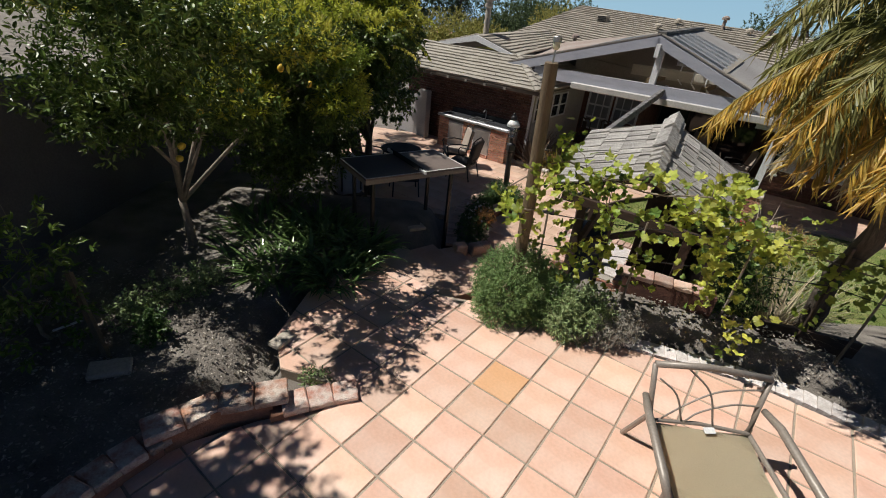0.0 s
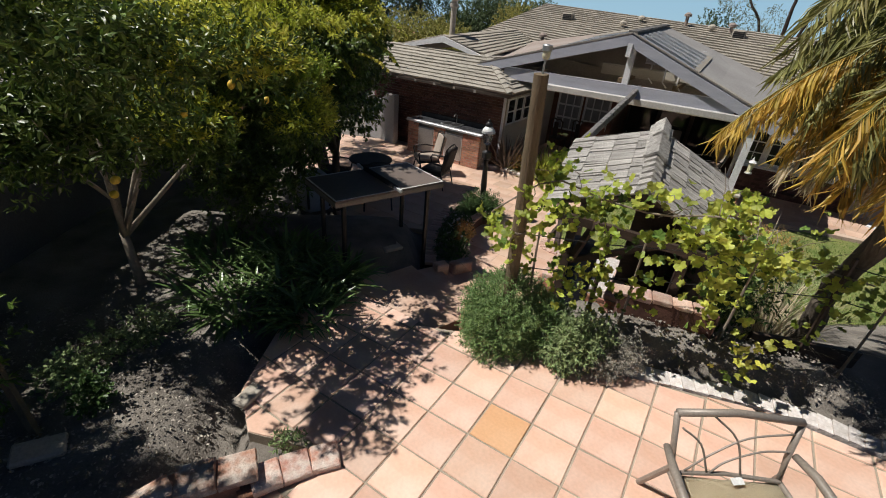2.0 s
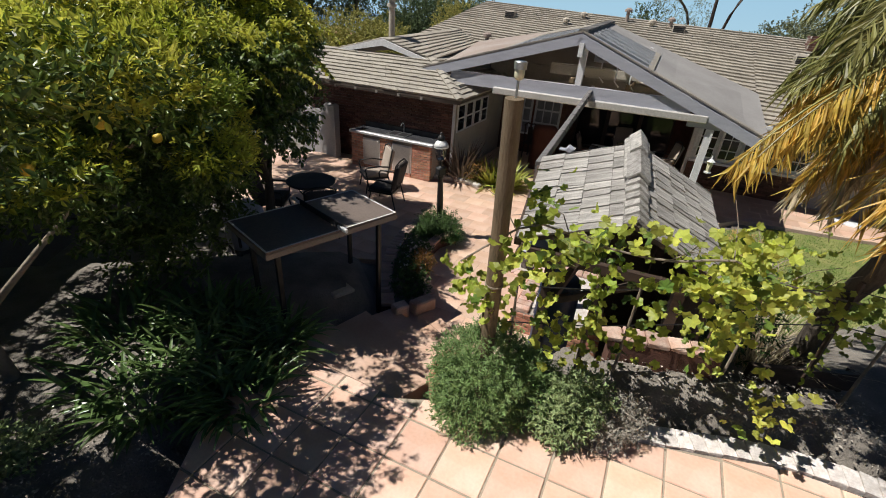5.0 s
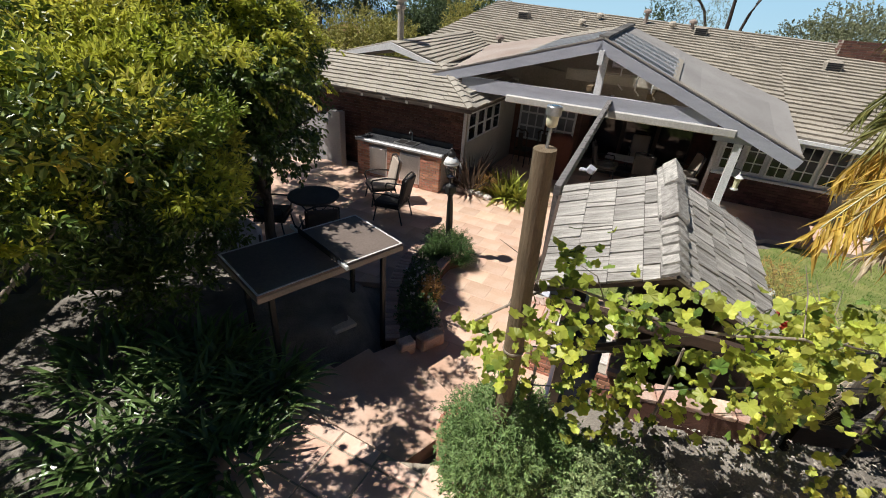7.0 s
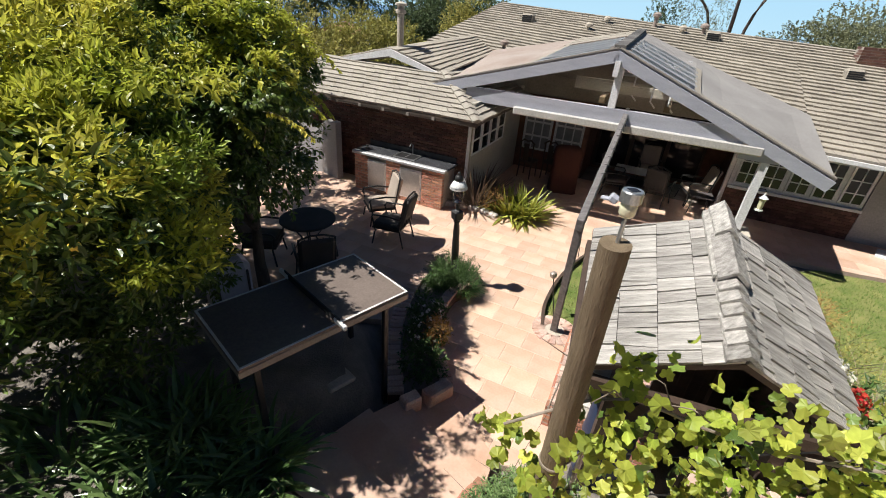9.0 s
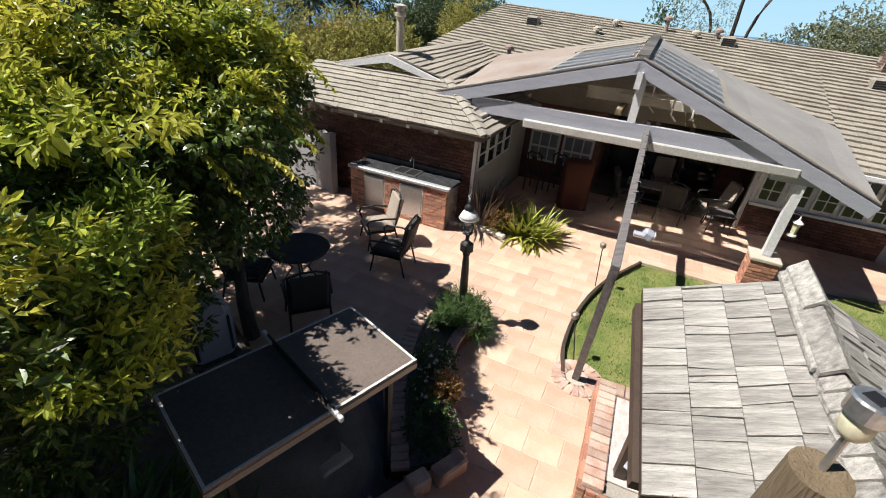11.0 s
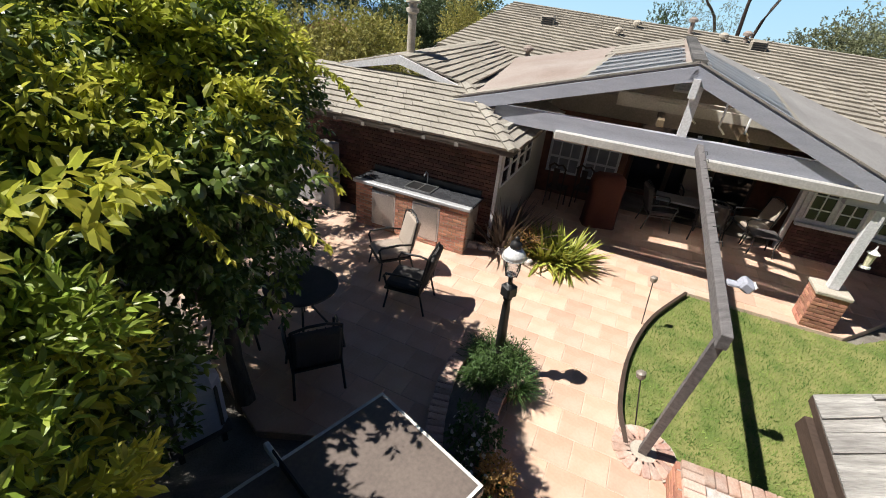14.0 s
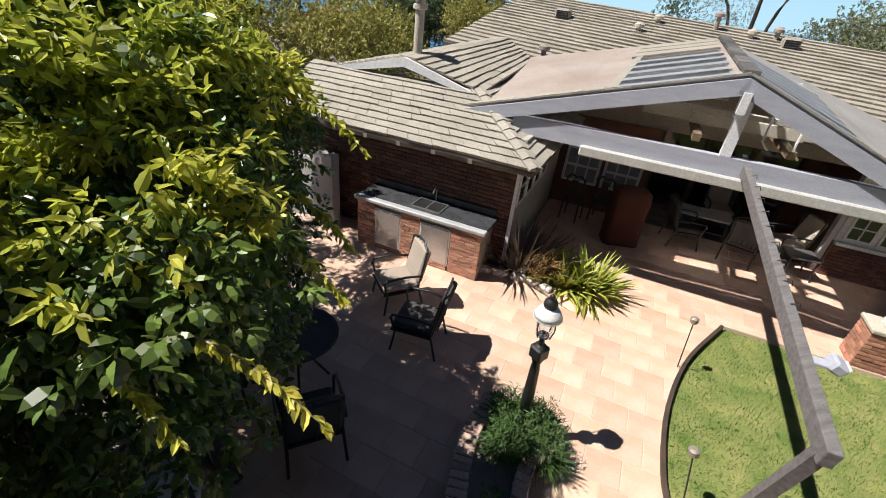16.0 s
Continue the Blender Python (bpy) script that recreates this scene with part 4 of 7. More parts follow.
for u, v in ((-4.4, 6.6), (1.4, 7.5), (4.9, 6.0)):
    roof_vent(u, v)
for u, v, tall in ((-2.3, 6.6, 0.12), (-1.9, 7.6, 0.12), (0.5, 7.7, 0.12), (-0.4, 7.9, 0.34), (-4.0, 3.3, 0.25), (1.1, 7.9, 0.2)):
    roof_cap(u, v, tall)
chimney = thing("chimney", pose(0, 0, 0))
chimney.parent = house
brick_wall(chimney, 1.3, 1.0, 0.62, pose(5.15, 7.5, 2.95), M_BRICK2, single=False)

# ---- outdoor kitchen ----
kitchen = thing("outdoor_kitchen", HM, "red brick outdoor kitchen counter with grey stone top and steel doors", "outdoor kitchen")
K0, K1, KFRONT = -5.66, -3.28, -1.70
part("core", bx(K1 - K0 - 0.06, 0.62, 0.86, pose((K0 + K1) / 2, KFRONT + 0.36, 0.0)), M_MORTAR, kitchen)
part("countertop", bx(K1 - K0 + 0.10, 0.74, 0.06, pose((K0 + K1) / 2, KFRONT + 0.33, 0.90), 0.012), M_SHADECOUNTER, kitchen, "dark polished stone worktop")
# pale strip paints the sunlit front of the same worktop
part("sunlit_edge", bx(K1 - K0 + 0.12, 0.13, 0.07, pose((K0 + K1) / 2, KFRONT + 0.02, 0.897), 0.012), M_STONE, kitchen, "grey stone edge with sunlight put into its pale colour")
part("backsplash", bx(K1 - K0, 0.03, 0.12, pose((K0 + K1) / 2, -1.045, 0.96)), M_SHADECOUNTER, kitchen)
for u0, u1 in ((K0 + 0.36, K0 + 0.85), (K0 + 1.28, K0 + 1.80)):
    d = part("door", bx(u1 - u0, 0.03, 0.66, pose((u0 + u1) / 2, KFRONT + 0.01, 0.12), 0.006), M_STEEL, kitchen, "brushed steel access door")
    part("door_frame", bx(u1 - u0 + 0.05, 0.02, 0.71, pose((u0 + u1) / 2, KFRONT + 0.018, 0.095)), M_WHITE, d)
    part("handle", tb([(u0 + 0.05, KFRONT - 0.03, 0.4), (u0 + 0.05, KFRONT - 0.03, 0.56)], 0.008, 6), M_STEEL, d)
sink = thing("sink")
sink.parent = kitchen
part("basin", bx(0.5, 0.36, 0.012, pose(K0 + 1.25, KFRONT + 0.36, 0.962), 0.004), M_BLACK, sink, "dark sink basin")
for w, dpt, x, y in ((0.54, 0.02, 0, 0.19), (0.54, 0.02, 0, -0.19), (0.02, 0.40, 0.27, 0), (0.02, 0.40, -0.27, 0), (0.02, 0.36, 0, 0)):
    part("sink_rim", bx(w, dpt, 0.02, pose(K0 + 1.25 + x, KFRONT + 0.36 + y, 0.963)), M_STEEL, sink)
part("tap", tb([(K0 + 1.25, KFRONT + 0.6, 0.96), (K0 + 1.25, KFRONT + 0.6, 1.18), (K0 + 1.25, KFRONT + 0.52, 1.24), (K0 + 1.25, KFRONT + 0.44, 1.17)], 0.012, 8), M_STEEL, sink, "chrome tap")
for u, w in ((K0 - 0.02, 0.38), (K0 + 0.88, 0.38), (K0 + 1.84, 0.54)):
    brick_wall(kitchen, w, 0.88, 0.10, pose(u, KFRONT + 0.05, 0.005), M_BRICK, 0.19, 0.058)
for u, w in ((K0 + 0.36, 0.50), (K0 + 1.28, 0.54)):
    brick_wall(kitchen, w, 0.10, 0.10, pose(u, KFRONT + 0.05, 0.0), M_BRICK, 0.19, 0.05)

# ---- lamp post ----
lamp = thing("lamp_post", pose(1.66, 12.34, 0.16, 0.6, -3.2, 20), "black cast-iron garden lamp post with white dome lantern", "lamp post")
part("base", lathe([(0.11, 0.0), (0.11, 0.05), (0.085, 0.08), (0.07, 0.20), (0.075, 0.22)], 16), M_BLACK, lamp)
part("shaft", lathe([(0.055, 0.2), (0.062, 0.5), (0.050, 0.9), (0.040, 1.02), (0.055, 1.03), (0.055, 1.06), (0.035, 1.08)], 12), M_BLACK, lamp, smooth=True)
part("ladder_box", bx(0.15, 0.15, 0.16, pose(0, 0, 1.07), 0.02), M_BLACK, lamp, "square black collar box")
part("neck", lathe([(0.05, 1.23), (0.028, 1.25), (0.028, 1.34), (0.055, 1.36), (0.055, 1.38)], 12), M_BLACK, lamp)
lantern = part("lantern", lathe([(0.075, 1.38), (0.095, 1.60), (0.09, 1.60), (0.07, 1.385)], 16), M_GLASS, lamp, "clear glass lantern body")
lantern.visible_shadow = False
for k in range(4):
    a = k * math.pi / 2
    part("cage_bar", tb([(0.08 * math.cos(a), 0.08 * math.sin(a), 1.38), (0.112 * math.cos(a), 0.112 * math.sin(a), 1.5), (0.105 * math.cos(a), 0.105 * math.sin(a), 1.62)], 0.007, 6), M_BLACK, lamp)
part("cap_rim", lathe([(0.10, 1.595), (0.135, 1.60), (0.138, 1.612), (0.10, 1.625)], 24), M_LAMPW, lamp, "white rim under the cap", smooth=True)
part("cap", lathe([(0.134, 1.612), (0.118, 1.655), (0.092, 1.695), (0.062, 1.72), (0.045, 1.73)], 24), M_LAMPW, lamp, "glossy white dome cap", smooth=True)
part("finial", lathe([(0.062, 1.725), (0.068, 1.75), (0.06, 1.785), (0.035, 1.81), (0.022, 1.825), (0.03, 1.84), (0.01, 1.865)], 16), M_BLACK, lamp, smooth=True)

# ---- tall wooden post with a solar light ----
post = thing("wooden_post", None, "tall weathered round wooden post standing in the vines", "post")
part("pole", tb([(1.05, 7.80, 0.2), (1.04, 7.78, 0.9), (0.985, 7.71, 2.2), (0.915, 7.635, 3.40)], [0.074, 0.073, 0.069, 0.064], 18), M_POST, post, smooth=False)
part("rope_ring", tb([(1.0, 7.725, 1.885), (1.0, 7.725, 1.90)], [0.079, 0.079], 16), M_TWIG, post)
sol = thing("solar_light", pose(0.915, 7.635, 3.395), "small solar garden light with steel cap on the post", "solar light")
part("stem", tb([(0.015, 0.01, 0.0), (0.02, 0.012, 0.16)], 0.012, 10), M_STEEL, sol)
part("lens", lathe([(0.028, 0.15), (0.042, 0.17), (0.044, 0.23), (0.04, 0.235)], 18), M_FROST, sol, "cream frosted lens", smooth=True)
part("cap", lathe([(0.055, 0.232), (0.055, 0.285), (0.05, 0.292)], 22), M_STEEL, sol, "brushed steel cap")
part("solar_cell", bx(0.05, 0.05, 0.002, pose(0, 0, 0.2925)), M_PANE, sol)
for o in sol.children:
    o.location = (0.02, 0.012, 0) if o.name.split(".")[0] in ("lens", "cap", "solar_cell") else (0, 0, 0)
sol.scale = (0.75, 0.75, 0.78)

# ---- arm beam from the patio gable to its post ----
arm = thing("pergola_beam", None, "long weathered grey pergola beam carried by a slanting post", "pergola beam")
A0, A1 = Vector((2.60, 10.50, 2.06)), Vector((5.60, 14.44, 2.56))
beam_between("beam", A0, A1, 0.09, 0.15, M_BEAM, arm, "", 0.006)
for k in range(9):
    q = A0.lerp(A1, 0.30 + 0.07 * k)
    part("hook", tb([q + Vector((0.0, 0.0, 0.0)), q + Vector((0.05, -0.04, 0.025)), q + Vector((0.07, -0.05, -0.03))], 0.006, 5), M_BLACK, arm, "small black hook")
part("end_bracket", bx(0.14, 0.06, 0.02, pose(*A1, 0, 0, 50)), M_LAMPW, arm, "pale metal end bracket")
part("post", tb([(2.90, 10.95, -0.12), (2.66, 10.58, 1.96)], [0.062, 0.062], 4), M_BEAM, arm, "dark slanting timber post")
fl = thing("floodlight", pose(3.30, 11.20, 2.03, 0, 0, 52), "pale blue-grey floodlight bracketed to the beam", "floodlight")
part("housing", bx(0.16, 0.12, 0.10, pose(0.02, -0.12, -0.02, 25, 0, 0), 0.02), M_BLUEGREY, fl)
part("bracket", bx(0.10, 0.10, 0.03, pose(0.0, -0.03, 0.0), 0.006), M_BLUEGREY, fl)
part("lens", bx(0.12, 0.008, 0.08, pose(0.02, -0.185, -0.02, 25, 0, 0)), M_LAMPW, fl)

# brick pier under the corner post of the gable
pier = thing("brick_pier", HM @ pose(2.59, -0.37, -0.12), "square red brick pier with pale cap under the patio post", "pier")
part("core", bx(0.40, 0.40, 0.72, None), M_MORTAR, pier)
part("cap", bx(0.50, 0.50, 0.07, pose(0, 0, 0.74), 0.015), M_FLAG, pier, "pale stone cap")
for r in range(4):
    brick_wall(pier, 0.46, 0.74, 0.05, pose(0, 0, 0, 0, 0, 90 * r) @ pose(-0.23, -0.205, 0.0), M_BRICK, 0.2, 0.055, True, "brick", False)
hang = thing("hanging_lantern", HM @ pose(2.81, -0.37, 1.15), "small pale hanging lantern on the patio post", "lantern")
part("roof", lathe([(0.09, 0.25), (0.02, 0.31), (0.008, 0.38)], 8), M_LAMPW, hang)
part("body", lathe([(0.045, 0.03), (0.06, 0.24), (0.045, 0.245)], 8), M_FROST, hang)
part("foot", lathe([(0.075, 0.0), (0.075, 0.03), (0.03, 0.035)], 8), M_LAMPW, hang)
part("hook", tb([(0, 0, 0.38), (-0.03, 0, 0.42), (-0.13, 0.02, 0.42)], 0.007, 6), M_BLACK, hang)


def brick_edge(name, line, z0, z1, wide, material, label, category="brick edging", step=0.085, cap=0.06, tilt=0.0, rough=1.0):
    """A low wall along a line with bricks laid across its top."""
    t = thing(name, None, label, category)
    pts = smooth_line([(*p, 0) for p in line], 10)
    bm = bmesh.new()
    rows = []
    for i, p in enumerate(pts):
        d = (pts[min(i + 1, len(pts) - 1)] - pts[max(i - 1, 0)]).normalized()
        nn = Vector((d.y, -d.x, 0))
        rows.append([bm.verts.new(p + nn * a + Vector((0, 0, b + tilt * (p.x - 2)))) for a, b in ((wide * 0.45, z0), (wide * 0.45, z1 - cap * 0.35), (-wide * 0.45, z1 - cap * 0.35), (-wide * 0.45, z0))])
    for r0, r1 in zip(rows, rows[1:]):
        for k in range(3):
            bm.faces.new((r0[k], r0[k + 1], r1[k + 1], r1[k]))
    bm.faces.new(rows[0])
    bm.faces.new(rows[-1][::-1])
    bmesh.ops.recalc_face_normals(bm, faces=bm.faces)
    part("core", bm, M_BRICK if material is M_CURB else M_BRICK2 if z1 - z0 > 0.2 else M_MORTAR, t)
    shared = []
    rnd = random.Random(len(line) * 31 + int(z1 * 100))
    for k in range(4):
        me = bpy.data.meshes.new("brick")
        b = bx(wide * rnd.uniform(0.94, 1.04), step - 0.007 * rough, cap * rnd.uniform(1 - 0.1 * rough, 1 + 0.1 * rough), None, 0.010 * rough)
        for v in b.verts:
            v.co += Vector((rnd.uniform(-0.005, 0.005), rnd.uniform(-0.003, 0.003), rnd.uniform(-0.005, 0.005)))
        b.to_mesh(me)
        b.free()
        me.materials.append(material)
        shared.append(me)
    acc, last = 0.0, pts[0]
    for p, q in zip(pts, pts[1:]):
        seg = (q - p).length
        while acc < seg:
            c = p.lerp(q, acc / seg)
            d = (q - p).normalized()
            ob = new("brick", shared[rnd.randrange(4)])
            ob.parent = t
            ob.matrix_basis = Matrix.Translation((c.x, c.y, z1 - cap + tilt * (c.x - 2) + rnd.uniform(-0.006, 0.006) * rough)) @ pose(0, 0, 0, rnd.uniform(-2, 2) * rough, rnd.uniform(-2, 2) * rough - math.degrees(tilt) * d.y, math.degrees(math.atan2(d.y, d.x)) - 90 + rnd.uniform(-3, 3) * rough)
            acc += step
        acc -= seg
    return t


brick_edge("brick_curb", [(-0.80, 6.27), (-1.08, 6.18), (-1.44, 6.02)], 0.05, 0.48, 0.25, M_CURB, "low curb of worn red and white slabs in sun", step=0.235, cap=0.08)
brick_edge("brick_curb", [(-1.44, 6.12), (-1.85, 5.98), (-2.22, 5.70)], 0.0, 0.58, 0.27, M_CURB, "raised curb of worn red and tan slabs by the bed", step=0.29, cap=0.08)
brick_edge("brick_curb", [(-2.24, 5.66), (-2.55, 5.2), (-2.8, 4.4), (-2.9, 3.2)], 0.0, 0.50, 0.25, M_CURB, "shaded curb of worn red bricks", step=0.20, cap=0.08)
brick_edge("brick_border", [(1.55, 7.5), (2.1, 7.2), (2.5, 7.0), (3.5, 6.52), (4.3, 5.83), (5.0, 4.95), (5.6, 3.7)], 0.3, 0.578, 0.21, M_LIME, "border of whitewashed bricks along the terrace", step=0.118, cap=0.06, tilt=0.0524, rough=0.35)
brick_edge("brick_border", [(0.62, 7.92), (0.72, 8.3), (0.98, 8.5)], 0.2, 0.50, 0.13, M_BRICK, "short border of red bricks beside the path", step=0.1, cap=0.05)
brick_edge("planter_wall", [(0.38, 9.95), (0.45, 10.8), (0.72, 11.7), (1.12, 12.4), (1.55, 12.72)], -0.05, 0.20, 0.20, M_WBRICK, "shaded raised planter wall capped with bricks", step=0.09)
brick_edge("planter_wall", [(1.0, 10.0), (1.02, 10.6), (1.18, 11.3), (1.5, 11.82), (1.85, 12.0), (2.0, 12.35), (1.85, 12.65), (1.55, 12.72)], -0.05, 0.22, 0.16, M_WBRICK, "raised planter wall capped with weathered bricks", step=0.09)
soil = part("planter_soil", prism([(0.42, 9.95), (1.0, 9.98), (1.05, 10.7), (1.2, 11.35), (1.55, 11.9), (1.95, 12.3), (1.6, 12.68), (1.1, 12.35), (0.75, 11.7), (0.48, 10.8)], -0.05, 0.13), M_SOIL)
tagged(soil, "dark damp soil in the raised brick planter", "soil", kind="structure")
for x, y, z, sx, sy, rz in ((0.52, 9.72, 0.10, 0.22, 0.16, 20), (0.86, 9.83, 0.08, 0.36, 0.17, 24)):
    b = thing("stone_block", pose(x, y, z, 0, 0, rz), "worn tan stone block at the head of the planter", "stone block", "planter stones")
    bm = bx(sx, sy, 0.20, None, 0.02)
    for v in bm.verts:
        v.co += Vector((noise.noise(v.co * 9 + Vector((x, y, 0))) * 0.02, noise.noise(v.co * 7 + Vector((y, x, 3))) * 0.02, 0))
    part("block", bm, M_WBRICK, b)
for x, y, z, sx, sy, rz, mm in ((-1.62, 7.0, 0.36, 0.30, 0.16, 65, M_FLAG), (-3.15, 6.5, 0.31, 0.36, 0.22, 25, M_FLAG), (-0.28, 9.95, 0.42, 0.34, 0.24, 35, M_FLAG), (-2.2, 8.2, 0.33, 0.22, 0.16, 5, M_FLAG)):
    b = thing("flat_stone", pose(x, y, z, 4, 6, rz), "flat tan stone slab lying on the planting bed", "stone", "loose slabs")
    part("slab", bx(sx, sy, 0.06, None, 0.015), mm, b)

for x, y, sx, rz in ((2.30, 15.60, 0.30, -28), (2.58, 15.45, 0.28, -32), (2.84, 15.28, 0.26, -36), (3.05, 15.10, 0.20, -50), (3.2, 14.9, 0.2, -60)):
    b = thing("edge_stone", pose(x, y, -0.03, 2, 1, rz), "pale rounded edging stone of the kitchen corner bed", "stone", "bed edge stones")
    bm = bx(sx, 0.15, 0.13, None, 0.03)
    for v in bm.verts:
        v.co += Vector((noise.noise(v.co * 8 + Vector((x, y, 0))), noise.noise(v.co * 8 + Vector((y, x, 3))), 0)) * 0.02
    part("stone", bm, M_LIME, b)

# brick ring round the beam's post
ring = thing("brick_ring", pose(2.90, 10.93, -0.05), "circle of pale bricks round the foot of the post", "brick ring")
for k in range(18):
    part("brick", bx(0.20, 0.085 + 0.01 * (k % 3), 0.07, pose(0, 0, 0, 0, 0, 20 * k) @ pose(0.24, 0, 0), 0.01), M_WBRICK, ring)
part("mortar_bed", lathe([(0.36, -0.05), (0.36, 0.045), (0.10, 0.06)], 24), M_FLAG, ring)

# ---- the well house under its shake roof ----
RN, RF = Vector((2.39, 7.93, 2.27)), Vector((3.20, 9.28, 2.66))
WN, WF = Vector((1.44, 8.36, 1.98)), Vector((2.23, 9.68, 2.38))
EN, EF = Vector((3.26, 7.53, 1.78)), Vector((4.05, 8.86, 2.18))
well = thing("shake_roof_shelter", None, "garden shelter with a weathered grey cedar shake roof", "shelter")
slabs = []
for q in ((WN, WF, RF, RN), (EF, EN, RN, RF)):
    bm = bmesh.new()
    lo = [bm.verts.new(p - Vector((0, 0, 0.05))) for p in q]
    hi = [bm.verts.new(p - Vector((0, 0, 0.004))) for p in q]
    for i in range(4):
        bm.faces.new((lo[i], lo[(i + 1) % 4], hi[(i + 1) % 4], hi[i]))
    bm.faces.new(lo[::-1])
    bm.faces.new(hi)
    bmesh.ops.recalc_face_normals(bm, faces=bm.faces)
    part("roof_board", bm, M_DARKWOOD, well)


def shakes(A, B, C, D, rows, cols, parent, seed):
    """Split shakes in columns from A-B up to D-C, each column with butts of its own."""
    rnd = random.Random(seed)
    nrm = (B - A).cross(D - A).normalized()
    if nrm.z < 0:
        nrm = -nrm
    cuts = [(k + (rnd.uniform(-0.12, 0.12) if 0 < k < cols else 0)) / cols for k in range(cols + 1)]
    for a, b in zip(cuts, cuts[1:]):
        ticks = [0.0]
        while ticks[-1] < 1:
            ticks.append(ticks[-1] + rnd.choice((0.45, 0.7, 0.9, 1.2, 1.5)) * rnd.uniform(0.9, 1.1) / rows)
        ticks = [0.0] + [min(1.0, q - rnd.uniform(0, 0.03)) for q in ticks[1:]]
        skew = rnd.uniform(-0.008, 0.008)
        for s0, s2 in zip(ticks, ticks[1:]):
            s1 = min(1.0, s2 + 0.25 / rows)
            l0, r0, l1, r1 = A.lerp(D, s0), B.lerp(C, s0), A.lerp(D, s1), B.lerp(C, s1)
            g = 0.002
            q = [l0.lerp(r0, a + g), l0.lerp(r0, b - g), l1.lerp(r1, b - g), l1.lerp(r1, a + g)]
            out = (l0 - l1).normalized()
            o0, o1 = rnd.uniform(-0.008, 0.014) + skew, rnd.uniform(-0.008, 0.014) - skew
            t0, t1 = rnd.uniform(0.014, 0.030), rnd.uniform(0.014, 0.030)
            org = (q[0] + q[2]) / 2
            ex = (q[1] - q[0]).normalized()
            m = Matrix.Translation(org) @ Matrix((ex, nrm.cross(ex), nrm)).transposed().to_4x4()
            inv = m.inverted()
            vs = [q[0] + out * o0, q[1] + out * o1, q[2], q[3], q[0] + out * o0 + nrm * t0, q[1] + out * o1 + nrm * t1, q[2] + nrm * 0.006, q[3] + nrm * 0.006]
            ob = link_mesh("shake", arrays_mesh("shake", [tuple(inv @ v) for v in vs], BOXF), M_SHAKE, parent)
            ob.matrix_basis = m


shakes(WN, RN, RF, WF, 10, 4, well, 5)
shakes(RN, EN, EF, RF, 10, 5, well, 6)
caps = [(0.078 * i - 0.015, 0.078 * (i + 1.35), 0.080 + 0.004 * i, 0.12) for i in range(6)]
caps += [(0.44, 0.80, 0.125, 0.11), (0.47, 1.02, 0.105, 0.15), (0.76, 1.03, 0.15, 0.10)]
for i, (s0, s1, rise, wide) in enumerate(caps):
    a, b = RN.lerp(RF, s0), RN.lerp(RF, s1)
    rnd = random.Random(40 + i)
    for o, e in ((WN - RN, 0), (EN - RN, 1)):
        o = o.normalized() * (wide + rnd.uniform(-0.01, 0.02))
        lift = Vector((0, 0, rise))
        k1 = 0.6 if i < 6 else 0.95
        q = [a + lift * 1.1, a + o * rnd.uniform(0.92, 1.08) + lift * 0.8, b + o + lift * 0.8 * k1 * 0.8, b + lift * k1]
        bm = bmesh.new()
        lo = [bm.verts.new(p - Vector((0, 0, 0.032))) for p in q]
        hi = [bm.verts.new(p + Vector((0, 0, 0.004 * e))) for p in q]
        for k in range(4):
            bm.faces.new((lo[k], lo[(k + 1) % 4], hi[(k + 1) % 4], hi[k]))
        bm.faces.new(lo[::-1])
        bm.faces.new(hi)
        bmesh.ops.recalc_face_normals(bm, faces=bm.faces)
        part("ridge_shake", bm, M_SHAKE, well)
for p in (WN.lerp(EN, 0.18) + Vector((0.1, 0.15, 0)), WN.lerp(EN, 0.82) + Vector((0.1, 0.15, 0)), WF.lerp(EF, 0.18) - Vector((0.1, 0.15, 0)), WF.lerp(EF, 0.82) - Vector((0.1, 0.15, 0))):
    part("post", bx(0.10, 0.10, p.z + 0.05, pose(p.x, p.y, -0.1, 0, 0, 59)), M_DARKWOOD, well)
for a, b in ((WN, WF), (EN, EF), (WN, EN), (WF, EF)):
    beam_between("plate", a.lerp(b, 0.06) - Vector((0, 0, 0.06)), a.lerp(b, 0.94) - Vector((0, 0, 0.06)), 0.07, 0.10, M_DARKWOOD, well)
for s in (0.3, 0.7):
    beam_between("brace", WN.lerp(EN, 0.2) + Vector((0.1, 0.15, -0.7)), WN.lerp(EN, s) - Vector((0, 0, 0.05)), 0.06, 0.07, M_DARKWOOD, well)
# boards added to block light and keep the space under the roof dark
side = (EN.lerp(EF, 0.05), EN.lerp(EF, 0.95))
for k in range(11):
    p = side[0].lerp(side[1], (k + 0.5) / 11)
    part("added_side_board", bx(0.135, 0.03, p.z + 0.02, pose(p.x - 0.06, p.y + 0.03, -0.1, 0, 0, 59)), M_DARKWOOD, well, "dark side board added to darken the shelter's inside")
for k in range(8):
    p = RF.lerp(EF, (k + 0.5) / 8)
    part("added_gable_board", bx(0.12, 0.03, p.z - 0.05, pose(p.x - 0.04, p.y - 0.06, -0.1, 0, 0, -24)), M_DARKWOOD, well, "dark gable board added to darken the shelter's inside")
